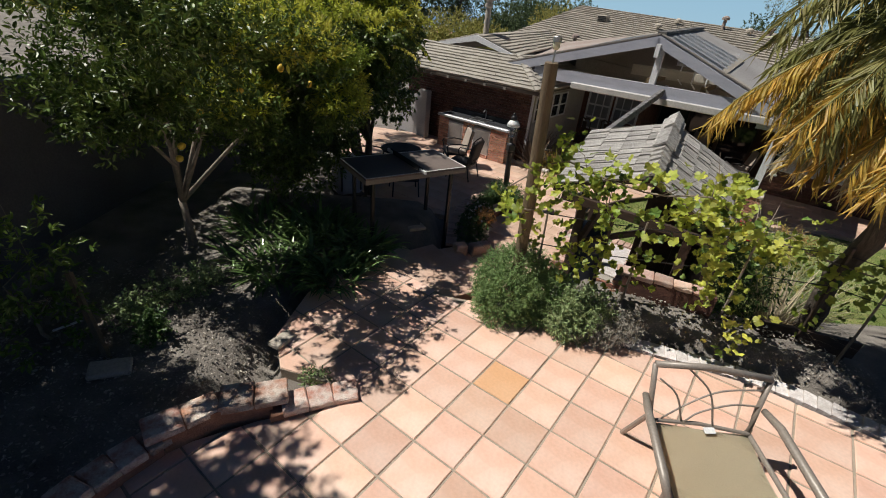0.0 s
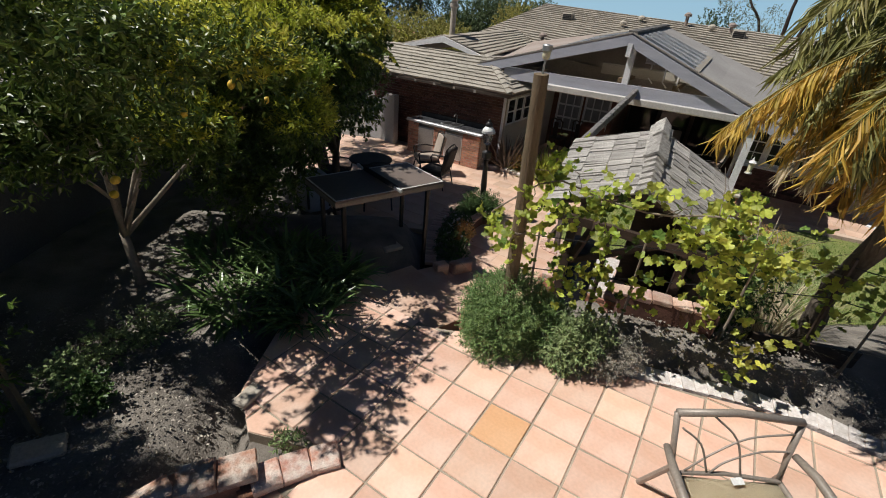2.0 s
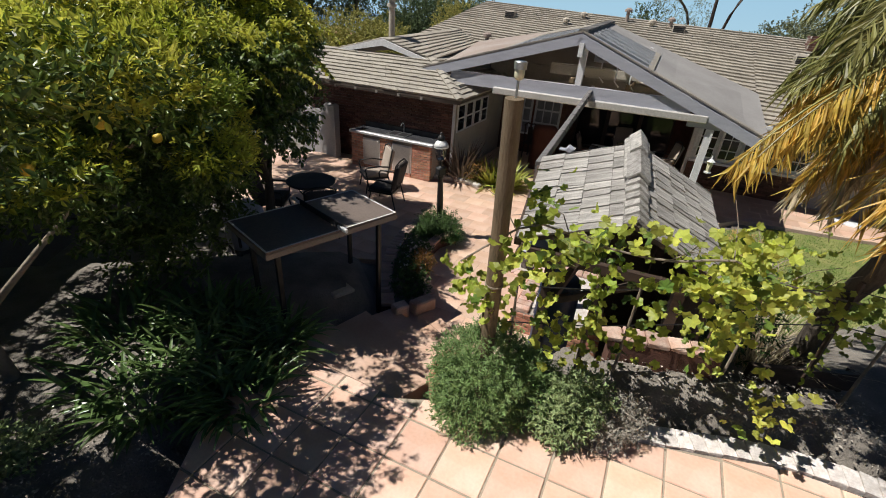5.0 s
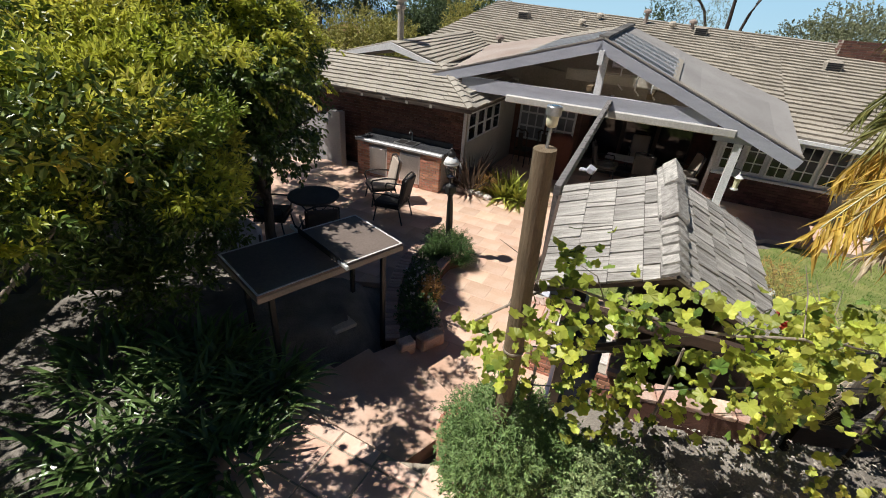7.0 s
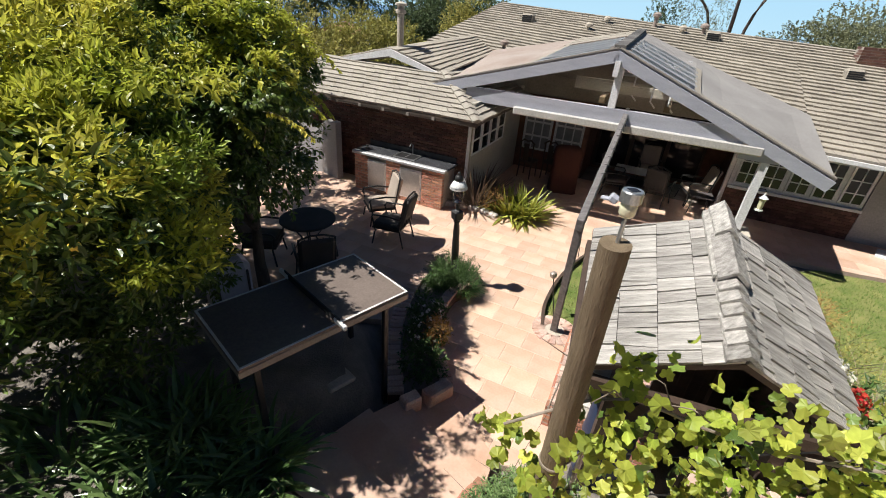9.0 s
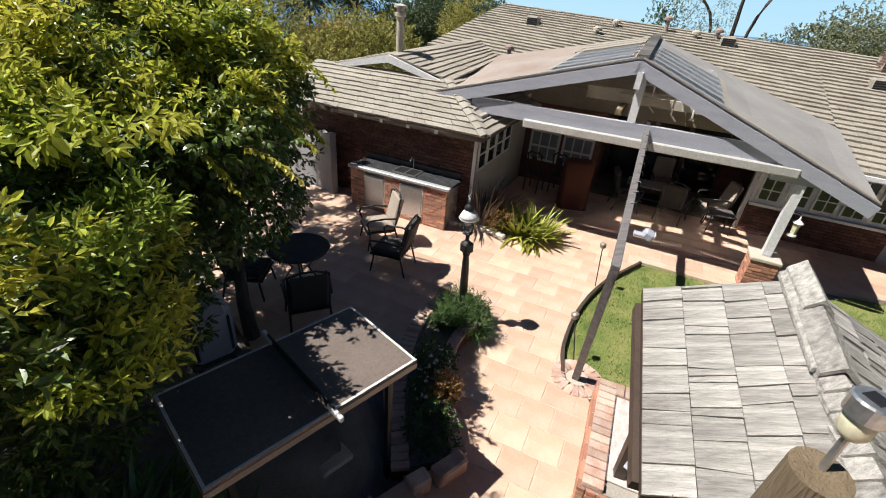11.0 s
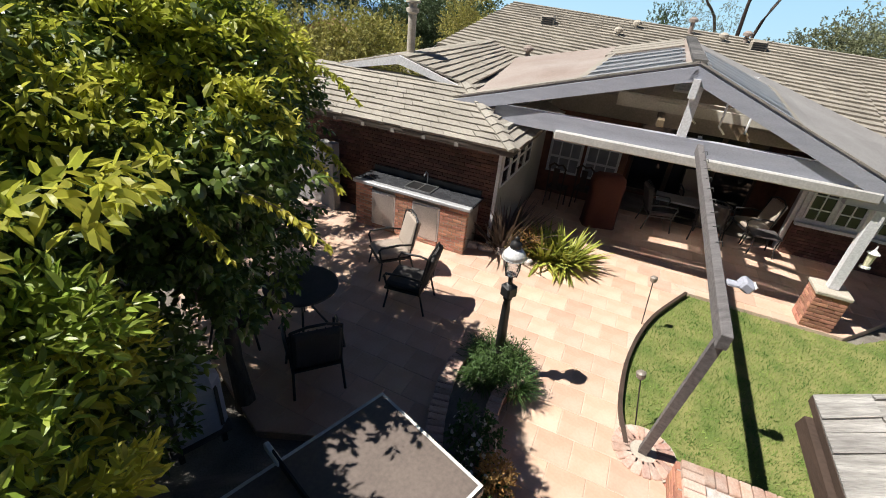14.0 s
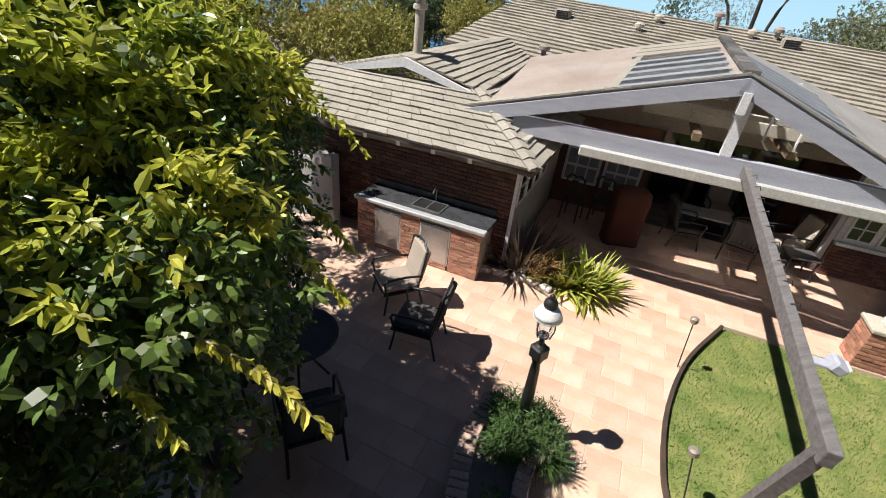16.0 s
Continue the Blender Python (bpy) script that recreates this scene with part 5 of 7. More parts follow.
# brick base of the well with its pale cover
wb = thing("brick_well", pose(2.95, 9.62, -0.1, 0, 0, 53), "low red brick well base with a pale worn top", "well")
part("core", bx(1.50, 1.10, 0.42, None), M_MORTAR, wb)
part("cover", bx(1.20, 0.80, 0.02, pose(0, 0, 0.425), 0.005), M_LIME, wb, "whitish worn cover slab")
brick_wall(wb, 1.56, 0.40, 0.08, pose(-0.78, -0.56, 0.01), M_BRICK)
brick_wall(wb, 1.56, 0.40, 0.08, pose(-0.78, 0.56, 0.01), M_BRICK)
for sx in (-1, 1):
    brick_wall(wb, 1.04, 0.40, 0.08, pose(sx * 0.74, -0.52, 0.01, 0, 0, 90), M_BRICK)
for k in range(14):
    part("brick", bx(0.098, 0.2, 0.06, pose(-0.70 + 0.108 * k, 0.47, 0.42), 0.008), M_WBRICK, wb)
    part("brick", bx(0.098, 0.2, 0.06, pose(-0.70 + 0.108 * k, -0.47, 0.42), 0.008), M_WBRICK, wb)
for k in range(7):
    part("brick", bx(0.2, 0.098, 0.06, pose(0.66, -0.32 + 0.108 * k, 0.42), 0.008), M_WBRICK, wb)
bar = thing("blue_barrel", pose(2.12, 8.50, 0.1), "blue plastic barrel standing under the shake roof", "barrel")
M_BLUE = mat("blue_plastic", (0.018, 0.028, 0.06), (0.03, 0.045, 0.09), 0.45, 3, 40, 0.05)
part("drum", lathe([(0.20, 0.0), (0.22, 0.05), (0.22, 0.3), (0.235, 0.32), (0.22, 0.34), (0.225, 0.75), (0.235, 0.78), (0.225, 0.81), (0.22, 1.22), (0.19, 1.28), (0.05, 1.29)], 20), M_BLUE, bar, smooth=True)
bag = thing("white_sheet", pose(1.98, 8.62, 1.60, 0, 14, 30), "crumpled white plastic sheet under the shelter roof", "sheet")
bm = bmesh.new()
bmesh.ops.create_grid(bm, x_segments=12, y_segments=10, size=0.24)
for v in bm.verts:
    v.co.z = 0.06 * noise.noise(v.co * 6) + 0.10 * math.cos(v.co.x * 6)
bmesh.ops.solidify(bm, geom=bm.faces[:], thickness=0.006)
part("sheet", bm, M_BLUEGREY, bag, smooth=True)
brick_edge("brick_bench", [(2.42, 7.86), (2.85, 7.66), (3.35, 7.42)], 0.5, 1.12, 0.22, M_WBRICK, "low brick wall with a worn pale cap behind the bed", "low wall", step=0.22, cap=0.06)
rail = thing("timber_edging", None, "dark low timber edging between the bed and the lawn", "edging")
beam_between("board", (4.05, 7.55, 0.72), (5.35, 7.30, 0.62), 0.06, 0.24, M_DARKWOOD, rail)
for q in (0.06, 0.5, 0.94):
    p = Vector((4.06, 7.60, 0)).lerp(Vector((5.36, 7.35, 0)), q)
    part("stake", bx(0.05, 0.05, 0.62, pose(p.x, p.y, 0.02, 0, 0, -11)), M_DARKWOOD, rail)

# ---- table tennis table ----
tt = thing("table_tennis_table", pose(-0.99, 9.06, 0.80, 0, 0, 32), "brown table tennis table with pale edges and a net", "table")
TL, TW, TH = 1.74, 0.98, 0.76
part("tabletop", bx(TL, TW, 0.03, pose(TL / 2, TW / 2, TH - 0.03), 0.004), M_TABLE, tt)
for y in (0.006, TW - 0.006):
    part("apron", bx(TL, 0.02, 0.06, pose(TL / 2, y, TH - 0.09)), M_BRONZE, tt, "tan metal apron")
    part("edge_line", bx(TL - 0.004, 0.022, 0.003, pose(TL / 2, 0.013 if y < 0.5 else TW - 0.013, TH)), M_LINE, tt, "painted edge line")
for x in (0.006, TL - 0.006):
    part("apron", bx(0.02, TW, 0.06, pose(x, TW / 2, TH - 0.09)), M_BRONZE, tt)
    part("edge_line", bx(0.022, TW - 0.05, 0.003, pose(0.013 if x < 0.5 else TL - 0.013, TW / 2, TH)), M_LINE, tt)
net = part("net", bx(0.012, TW + 0.06, 0.075, pose(TL * 0.52, TW / 2, TH + 0.003)), M_NET, tt, "dark sagging table net")
for y in (-0.07, TW + 0.07):
    part("net_clamp", bx(0.035, 0.18, 0.05, pose(TL * 0.52, y + (0.03 if y < 0 else -0.03), TH + 0.004), 0.006), M_LAMPW, net, "white net clamp")
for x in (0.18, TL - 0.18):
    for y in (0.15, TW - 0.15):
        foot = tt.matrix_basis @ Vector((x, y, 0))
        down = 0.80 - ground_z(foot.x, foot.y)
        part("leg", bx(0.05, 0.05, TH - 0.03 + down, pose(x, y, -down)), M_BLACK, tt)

# ---- furniture ----


def sling_chair(m):
    """Taupe aluminium armchair with a fabric sling seat and a curved lattice in the back."""
    c = thing("sling_armchair", m, "taupe metal garden armchair with beige sling seat and lattice back", "chair")
    W = 0.43
    r = 0.022
    for s in (-1, 1):
        part("back_upright", tb([(s * (W - 0.06), 0.22, 0.36), (s * (W - 0.03), 0.30, 0.6), (s * W, 0.36, 0.90)], r, 10), M_BRONZE, c, smooth=True)
        part("arm", tb([(s * (W + 0.02), 0.30, 0.62), (s * (W + 0.05), 0.12, 0.64), (s * (W + 0.07), -0.42, 0.61), (s * (W + 0.05), -0.54, 0.52)], [0.026, 0.032, 0.034, 0.026], 8), M_BRONZE, c, "flat taupe armrest", smooth=True)
        part("front_leg", tb([(s * (W + 0.06), -0.50, 0.56), (s * (W + 0.06), -0.47, 0.0)], 0.022, 8), M_BRONZE, c)
        part("back_leg", tb([(s * (W - 0.04), 0.26, 0.44), (s * (W + 0.04), 0.42, 0.0)], 0.022, 8), M_BRONZE, c)
        part("seat_rail", tb([(s * (W - 0.04), 0.24, 0.40), (s * (W - 0.02), -0.55, 0.43)], 0.02, 8), M_BRONZE, c)
    part("top_bar", tb([(-W, 0.36, 0.90), (0, 0.385, 0.915), (W, 0.36, 0.90)], 0.028, 10), M_BRONZE, c, smooth=True)
    part("low_bar", tb([(-W + 0.05, 0.23, 0.42), (0, 0.25, 0.43), (W - 0.05, 0.23, 0.42)], 0.016, 8), M_BRONZE, c)

    def on_back(x, z):
        return (x, 0.235 + (z - 0.42) * 0.27, z)
    curves = ([(-0.37, 0.78), (-0.22, 0.66), (-0.14, 0.44)], [(-0.18, 0.90), (0.02, 0.72), (0.10, 0.44)], [(0.40, 0.80), (0.1, 0.74), (-0.12, 0.60), (-0.30, 0.44)], [(0.41, 0.66), (0.2, 0.64), (-0.02, 0.54), (-0.12, 0.44)])
    for cv in curves:
        pts = smooth_line([on_back(*q) for q in cv], 5)
        part("lattice_bar", tb(pts, 0.008, 6), M_BRONZE, c, smooth=True)
    bm = bmesh.new()
    n = 10
    rows = []
    for i in range(n + 1):
        t = i / n
        y, z = 0.23 - 0.79 * t, 0.40 - 0.05 * math.sin(t * math.pi) + 0.02 * t
        rows.append([bm.verts.new((x, y, z - 0.012 * (1 - (x / 0.4) ** 2))) for x in (-0.385, -0.2, 0, 0.2, 0.385)])
    for r0, r1 in zip(rows, rows[1:]):
        for k in range(4):
            bm.faces.new((r0[k], r0[k + 1], r1[k + 1], r1[k]))
    bmesh.ops.solidify(bm, geom=bm.faces[:], thickness=0.008)
    part("sling_seat", bm, M_SLING, c, "beige woven sling seat", smooth=True)
    part("care_tag", bx(0.09, 0.05, 0.006, pose(0.07, 0.205, 0.418, 20, 0, 10)), M_LAMPW, c, "white paper tag")
    return c


sling_chair(TERR @ pose(2.18, 5.37, TZ + 0.002, 0, 0, -10))


def patio_chair(m, material, label, frame=M_BLACK, group="patio chairs"):
    c = thing("patio_armchair", m, label, "chair", group)
    part("seat_cushion", bx(0.54, 0.54, 0.10, pose(0, 0, 0.36), 0.03), material, c)
    part("back_cushion", bx(0.52, 0.10, 0.56, pose(0, 0.27, 0.44, -14, 0, 0), 0.035), material, c)
    for s in (-1, 1):
        part("arm", tb([(s * 0.30, 0.30, 0.60), (s * 0.32, 0.05, 0.64), (s * 0.32, -0.25, 0.62), (s * 0.30, -0.29, 0.54)], 0.018, 8), frame, c, smooth=True)
        part("front_leg", tb([(s * 0.30, -0.28, 0.58), (s * 0.28, -0.22, 0.3), (s * 0.31, -0.27, 0.0)], 0.016, 8), frame, c)
        part("back_leg", tb([(s * 0.27, 0.36, 0.98), (s * 0.27, 0.26, 0.40), (s * 0.29, 0.36, 0.0)], 0.016, 8), frame, c)
    part("top_rail", tb([(-0.27, 0.36, 0.98), (-0.1, 0.39, 1.05), (0.1, 0.39, 1.05), (0.27, 0.36, 0.98)], 0.016, 8), frame, c)
    part("seat_frame", bx(0.58, 0.56, 0.03, pose(0, 0, 0.33)), frame, c)
    for k in range(5):
        part("back_bar", tb([(-0.18 + 0.09 * k, 0.335, 0.42), (-0.18 + 0.09 * k, 0.385, 1.0)], 0.007, 5), frame, c)
    return c


patio_chair(pose(0.62, 14.92, 0, 0, 0, -80), M_CUSH, "patio armchair with tan cushions on a dark iron frame", group="kitchen seats")
patio_chair(pose(0.78, 14.0, 0, 0, 0, -120), M_CUSHD, "dark iron patio armchair in tree shade", group="kitchen seats")
patio_chair(pose(-1.5, 13.5, 0, 0, 0, 80), M_CUSHD, "dark iron patio armchair in tree shade", group="kitchen seats")
patio_chair(pose(-0.6, 12.65, 0, 0, 0, 190), M_CUSHD, "dark iron patio armchair in tree shade", group="kitchen seats")
stool = thing("round_table", pose(-0.75, 13.55, 0), "dark round iron patio table in tree shade", "table")
part("tabletop", lathe([(0.46, 0.68), (0.48, 0.70), (0.48, 0.72), (0.46, 0.73)], 28), M_CUSHD, stool)
for k in range(4):
    part("leg", tb([(0.36 * math.cos(k * 1.571), 0.36 * math.sin(k * 1.571), 0.68), (0.12 * math.cos(k * 1.571), 0.12 * math.sin(k * 1.571), 0.35), (0.34 * math.cos(k * 1.571), 0.34 * math.sin(k * 1.571), 0)], 0.016, 6), M_BLACK, stool)

for u, v, rz, cm in ((0.0, 2.15, 105, M_CUSHD), (1.08, 2.1, 165, M_CUSHD), (1.95, 2.75, -70, M_CUSH), (0.75, 3.75, 10, M_CUSH)):
    patio_chair(HM @ pose(u, v, 0, 0, 0, rz), cm, "cushioned dark iron patio armchair under the roof", group="chairs round the patio table")
dt = thing("patio_table", HM @ pose(0.42, 3.0, 0), "low patio coffee table with a pale stone top", "table")
part("tabletop", bx(1.05, 0.62, 0.04, pose(0, 0, 0.46), 0.01), M_STONE, dt, "pale grey stone top")
part("shelf", bx(0.92, 0.5, 0.03, pose(0, 0, 0.14)), M_BLACK, dt)
for x in (-0.45, 0.45):
    for y in (-0.24, 0.24):
        part("leg", bx(0.05, 0.05, 0.46, pose(x, y, 0)), M_BLACK, dt)
ot = thing("side_table", HM @ pose(2.1, 2.1, 0, 0, 0, 8), "small dark iron side table in striped sunlight", "table")
part("tabletop", bx(0.55, 0.5, 0.03, pose(0, 0, 0.44), 0.008), M_CUSHD, ot)
for x in (-0.24, 0.24):
    for y in (-0.21, 0.21):
        part("leg", tb([(x, y, 0.44), (x * 0.92, y * 0.92, 0.2), (x * 1.05, y * 1.05, 0)], 0.014, 6), M_BLACK, ot)
cov = thing("covered_heater", HM @ pose(-1.22, 1.42, 0, 0, 0, 20), "tall rust-brown covered patio grill", "covered grill")
cbm = bmesh.new()
ring = []
for z, w, dp in ((0.0, 0.37, 0.27), (0.06, 0.36, 0.26), (0.75, 0.34, 0.25), (0.98, 0.36, 0.27), (1.14, 0.33, 0.22), (1.20, 0.26, 0.14)):
    ring.append([cbm.verts.new((w * math.copysign(abs(math.cos(a)) ** 0.4, math.cos(a)), dp * math.copysign(abs(math.sin(a)) ** 0.4, math.sin(a)) + 0.012 * math.sin(7 * a + z * 5), z)) for a in [k * math.tau / 28 for k in range(28)]])
for r0, r1 in zip(ring, ring[1:]):
    for k in range(28):
        cbm.faces.new((r0[k], r0[(k + 1) % 28], r1[(k + 1) % 28], r1[k]))
cbm.faces.new(ring[-1])
cbm.faces.new(ring[0][::-1])
part("cover", cbm, M_CARPET, cov, smooth=True)
for u, v in ((-2.35, 1.9), (-1.75, 2.2)):
    b = thing("bar_chair", HM @ pose(u, v, 0, 0, 0, 170), "dark carved wooden chair against the windows", "chair", "dark carved chairs")
    part("seat", bx(0.42, 0.42, 0.06, pose(0, 0, 0.45), 0.015), M_DARKWOOD, b)
    for s in (-1, 1):
        part("back_post", tb([(s * 0.18, 0.19, 0.45), (s * 0.19, 0.24, 1.02)], 0.018, 6), M_DARKWOOD, b)
        part("leg", tb([(s * 0.18, -0.18, 0.45), (s * 0.19, -0.19, 0.0)], 0.018, 6), M_DARKWOOD, b)
        part("leg", tb([(s * 0.18, 0.18, 0.45), (s * 0.19, 0.21, 0.0)], 0.018, 6), M_DARKWOOD, b)
    part("crest", tb([(-0.22, 0.24, 1.0), (-0.1, 0.25, 1.10), (0, 0.25, 1.06), (0.1, 0.25, 1.10), (0.22, 0.24, 1.0)], 0.022, 7), M_DARKWOOD, b)
    part("splat", bx(0.14, 0.02, 0.5, pose(0, 0.22, 0.5, -6, 0, 0)), M_DARKWOOD, b)

grill = thing("covered_grill", pose(-1.75, 11.9, 0.0, 0, 0, 30), "grey fabric-covered grill standing under the trees", "covered grill")
part("cover", bx(0.55, 0.5, 0.80, pose(0, 0, 0.15), 0.10), M_BLUEGREY, grill)
part("hem", bx(0.57, 0.52, 0.06, pose(0, 0, 0.16), 0.02), M_CUSHD, grill, "dark hem band")
for sx in (-0.2, 0.2):
    for sy in (-0.18, 0.18):
        part("leg", bx(0.05, 0.05, 0.2, pose(sx, sy, 0)), M_BLACK, grill)
for sx in (-0.2, 0.2):
    part("strap", bx(0.03, 0.515, 0.5, pose(sx, 0, 0.3)), M_CUSHD, grill, "dark tie strap")


def stake_light(x, y, h, lean, label):
    s = thing("solar_stake_light", pose(x, y, -0.1, lean, lean * 0.7, 0), label, "garden light", "stake lights")
    part("stake", tb([(0, 0, 0), (0, 0, h)], 0.008, 6), M_BLACK, s)
    part("lamp_head", lathe([(0.02, h), (0.05, h + 0.03), (0.055, h + 0.09), (0.03, h + 0.11)], 12), M_BRONZE, s, "clear grey lamp head")


stake_light(4.35, 12.95, 0.85, -4, "thin solar stake light at the lawn edge")
stake_light(3.05, 11.25, 0.75, -10, "thin solar stake light by the brick ring")
stk = thing("timber_stake", None, "leaning grey timber stake in the shaded bed", "stake")
part("stake", tb([(-3.20, 6.60, 0.1), (-3.66, 7.0, 1.10)], [0.04, 0.035], 4), M_POST, stk)
gs = thing("garden_sprinkler_pipe", None, "short white pipe lying in the shaded bed", "pipe")
part("pipe", tb([(-3.95, 6.9, 0.42), (-3.7, 7.0, 0.5)], 0.012, 6), M_LAMPW, gs)
# dish on the lawn side path
for u, v in ((6.2, 1.9),):
    st = thing("garden_step", HM @ pose(u, v, -0.12, 0, 0, -20), "white painted step on the side path", "step")
    part("slab", bx(0.9, 0.5, 0.16, None, 0.01), M_WHITE, st)

# ---- plants ----


def citrus():
    t = thing("citrus_tree", None, "dense citrus tree with glossy leaves and a few lemons", "tree")
    blobs = [(-2.3, 8.95, 2.95, 1.12, 1.1, 0.78), (-4.0, 8.3, 2.95, 0.75, 0.85, 0.6), (-2.0, 9.7, 2.8, 0.75, 0.9, 0.75), (-2.7, 10.3, 3.1, 1.3, 1.2, 0.9), (-4.8, 10.3, 3.1, 0.8, 1.0, 0.8), (-2.5, 10.8, 3.0, 0.8, 0.8, 0.7), (-2.5, 7.75, 3.3, 0.9, 0.75, 0.5), (-3.2, 7.3, 3.5, 0.8, 0.7, 0.45), (-2.3, 10.9, 2.5, 0.75, 0.8, 0.8), (-2.6, 11.6, 2.2, 0.9, 0.8, 0.9), (-2.5, 8.7, 2.35, 0.7, 0.6, 0.5), (-3.3, 7.7, 2.6, 0.6, 0.6, 0.5), (-1.85, 9.4, 3.05, 0.42, 0.45, 0.5), (-1.7, 9.9, 3.15, 0.5, 0.6, 0.5), (-1.75, 8.5, 3.35, 0.45, 0.5, 0.4), (-1.8, 10.4, 2.7, 0.45, 0.5, 0.6), (-2.7, 7.1, 3.5, 0.75, 0.6, 0.4), (-2.9, 10.9, 1.6, 0.9, 0.9, 0.8)]
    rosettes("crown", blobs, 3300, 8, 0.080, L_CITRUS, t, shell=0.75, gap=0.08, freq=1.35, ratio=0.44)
    # bright leaf on upward sides only: sunlight painted as leaf colour
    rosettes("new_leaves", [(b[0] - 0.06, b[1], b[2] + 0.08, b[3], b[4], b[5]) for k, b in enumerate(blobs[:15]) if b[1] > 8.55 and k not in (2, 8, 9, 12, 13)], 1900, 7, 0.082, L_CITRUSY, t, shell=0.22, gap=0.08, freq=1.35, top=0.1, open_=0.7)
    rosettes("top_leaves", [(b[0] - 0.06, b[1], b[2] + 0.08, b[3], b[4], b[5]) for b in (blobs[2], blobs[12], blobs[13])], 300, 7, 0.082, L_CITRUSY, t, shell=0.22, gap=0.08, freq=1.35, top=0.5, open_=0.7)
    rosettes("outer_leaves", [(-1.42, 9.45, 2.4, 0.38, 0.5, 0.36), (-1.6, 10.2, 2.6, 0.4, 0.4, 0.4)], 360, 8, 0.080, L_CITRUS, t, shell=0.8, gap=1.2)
    # the brighter leaves paint sun on the low outer shoots too
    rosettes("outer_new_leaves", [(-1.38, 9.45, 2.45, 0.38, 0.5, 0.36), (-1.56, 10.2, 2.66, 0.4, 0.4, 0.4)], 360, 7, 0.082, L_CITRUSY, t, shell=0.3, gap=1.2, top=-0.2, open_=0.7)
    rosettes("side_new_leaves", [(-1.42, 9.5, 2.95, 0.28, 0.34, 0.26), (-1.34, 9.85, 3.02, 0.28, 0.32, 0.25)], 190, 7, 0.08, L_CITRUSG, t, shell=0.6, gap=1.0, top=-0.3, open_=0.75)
    # dark leaf for the shaded south and inner crown: shade put into colour
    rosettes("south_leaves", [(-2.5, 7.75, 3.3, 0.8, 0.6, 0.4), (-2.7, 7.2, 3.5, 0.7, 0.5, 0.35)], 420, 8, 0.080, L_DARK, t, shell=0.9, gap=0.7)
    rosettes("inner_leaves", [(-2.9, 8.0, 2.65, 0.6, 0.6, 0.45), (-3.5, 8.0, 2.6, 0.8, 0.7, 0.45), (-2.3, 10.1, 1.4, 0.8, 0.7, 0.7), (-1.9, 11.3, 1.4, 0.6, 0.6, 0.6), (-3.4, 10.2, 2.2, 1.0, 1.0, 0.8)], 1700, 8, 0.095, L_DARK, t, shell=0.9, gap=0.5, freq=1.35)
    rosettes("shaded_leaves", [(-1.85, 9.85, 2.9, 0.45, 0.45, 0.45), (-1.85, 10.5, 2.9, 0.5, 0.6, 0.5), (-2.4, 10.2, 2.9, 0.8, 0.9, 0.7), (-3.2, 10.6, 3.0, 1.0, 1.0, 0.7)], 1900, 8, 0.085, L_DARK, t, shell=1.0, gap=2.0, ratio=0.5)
    limbs("trunk", (-3.35, 8.75, 0.3), 0.9, [(-2.4, 8.9, 3.0), (-3.6, 8.5, 2.9), (-1.9, 9.5, 2.7), (-2.9, 10.0, 3.0), (-4.2, 9.5, 3.0), (-3.1, 7.9, 2.5)], 0.065, M_TWIG, t, 3)
    for k, p in enumerate(((-1.88, 8.5, 2.95), (-2.2, 8.1, 2.75), (-1.7, 8.9, 2.75), (-2.6, 7.95, 2.55), (-2.72, 7.7, 2.25), (-2.75, 7.72, 2.12), (-2.05, 8.3, 3.3), (-1.5, 9.2, 3.1))):
        part("lemon", lathe([(0.006, 0.0), (0.026, 0.012), (0.038, 0.04), (0.036, 0.06), (0.022, 0.082), (0.006, 0.095)], 12), M_YELLOW, t, "ripe yellow lemon", smooth=True).matrix_basis = pose(*p, 20 * k, 15, 40 * k)


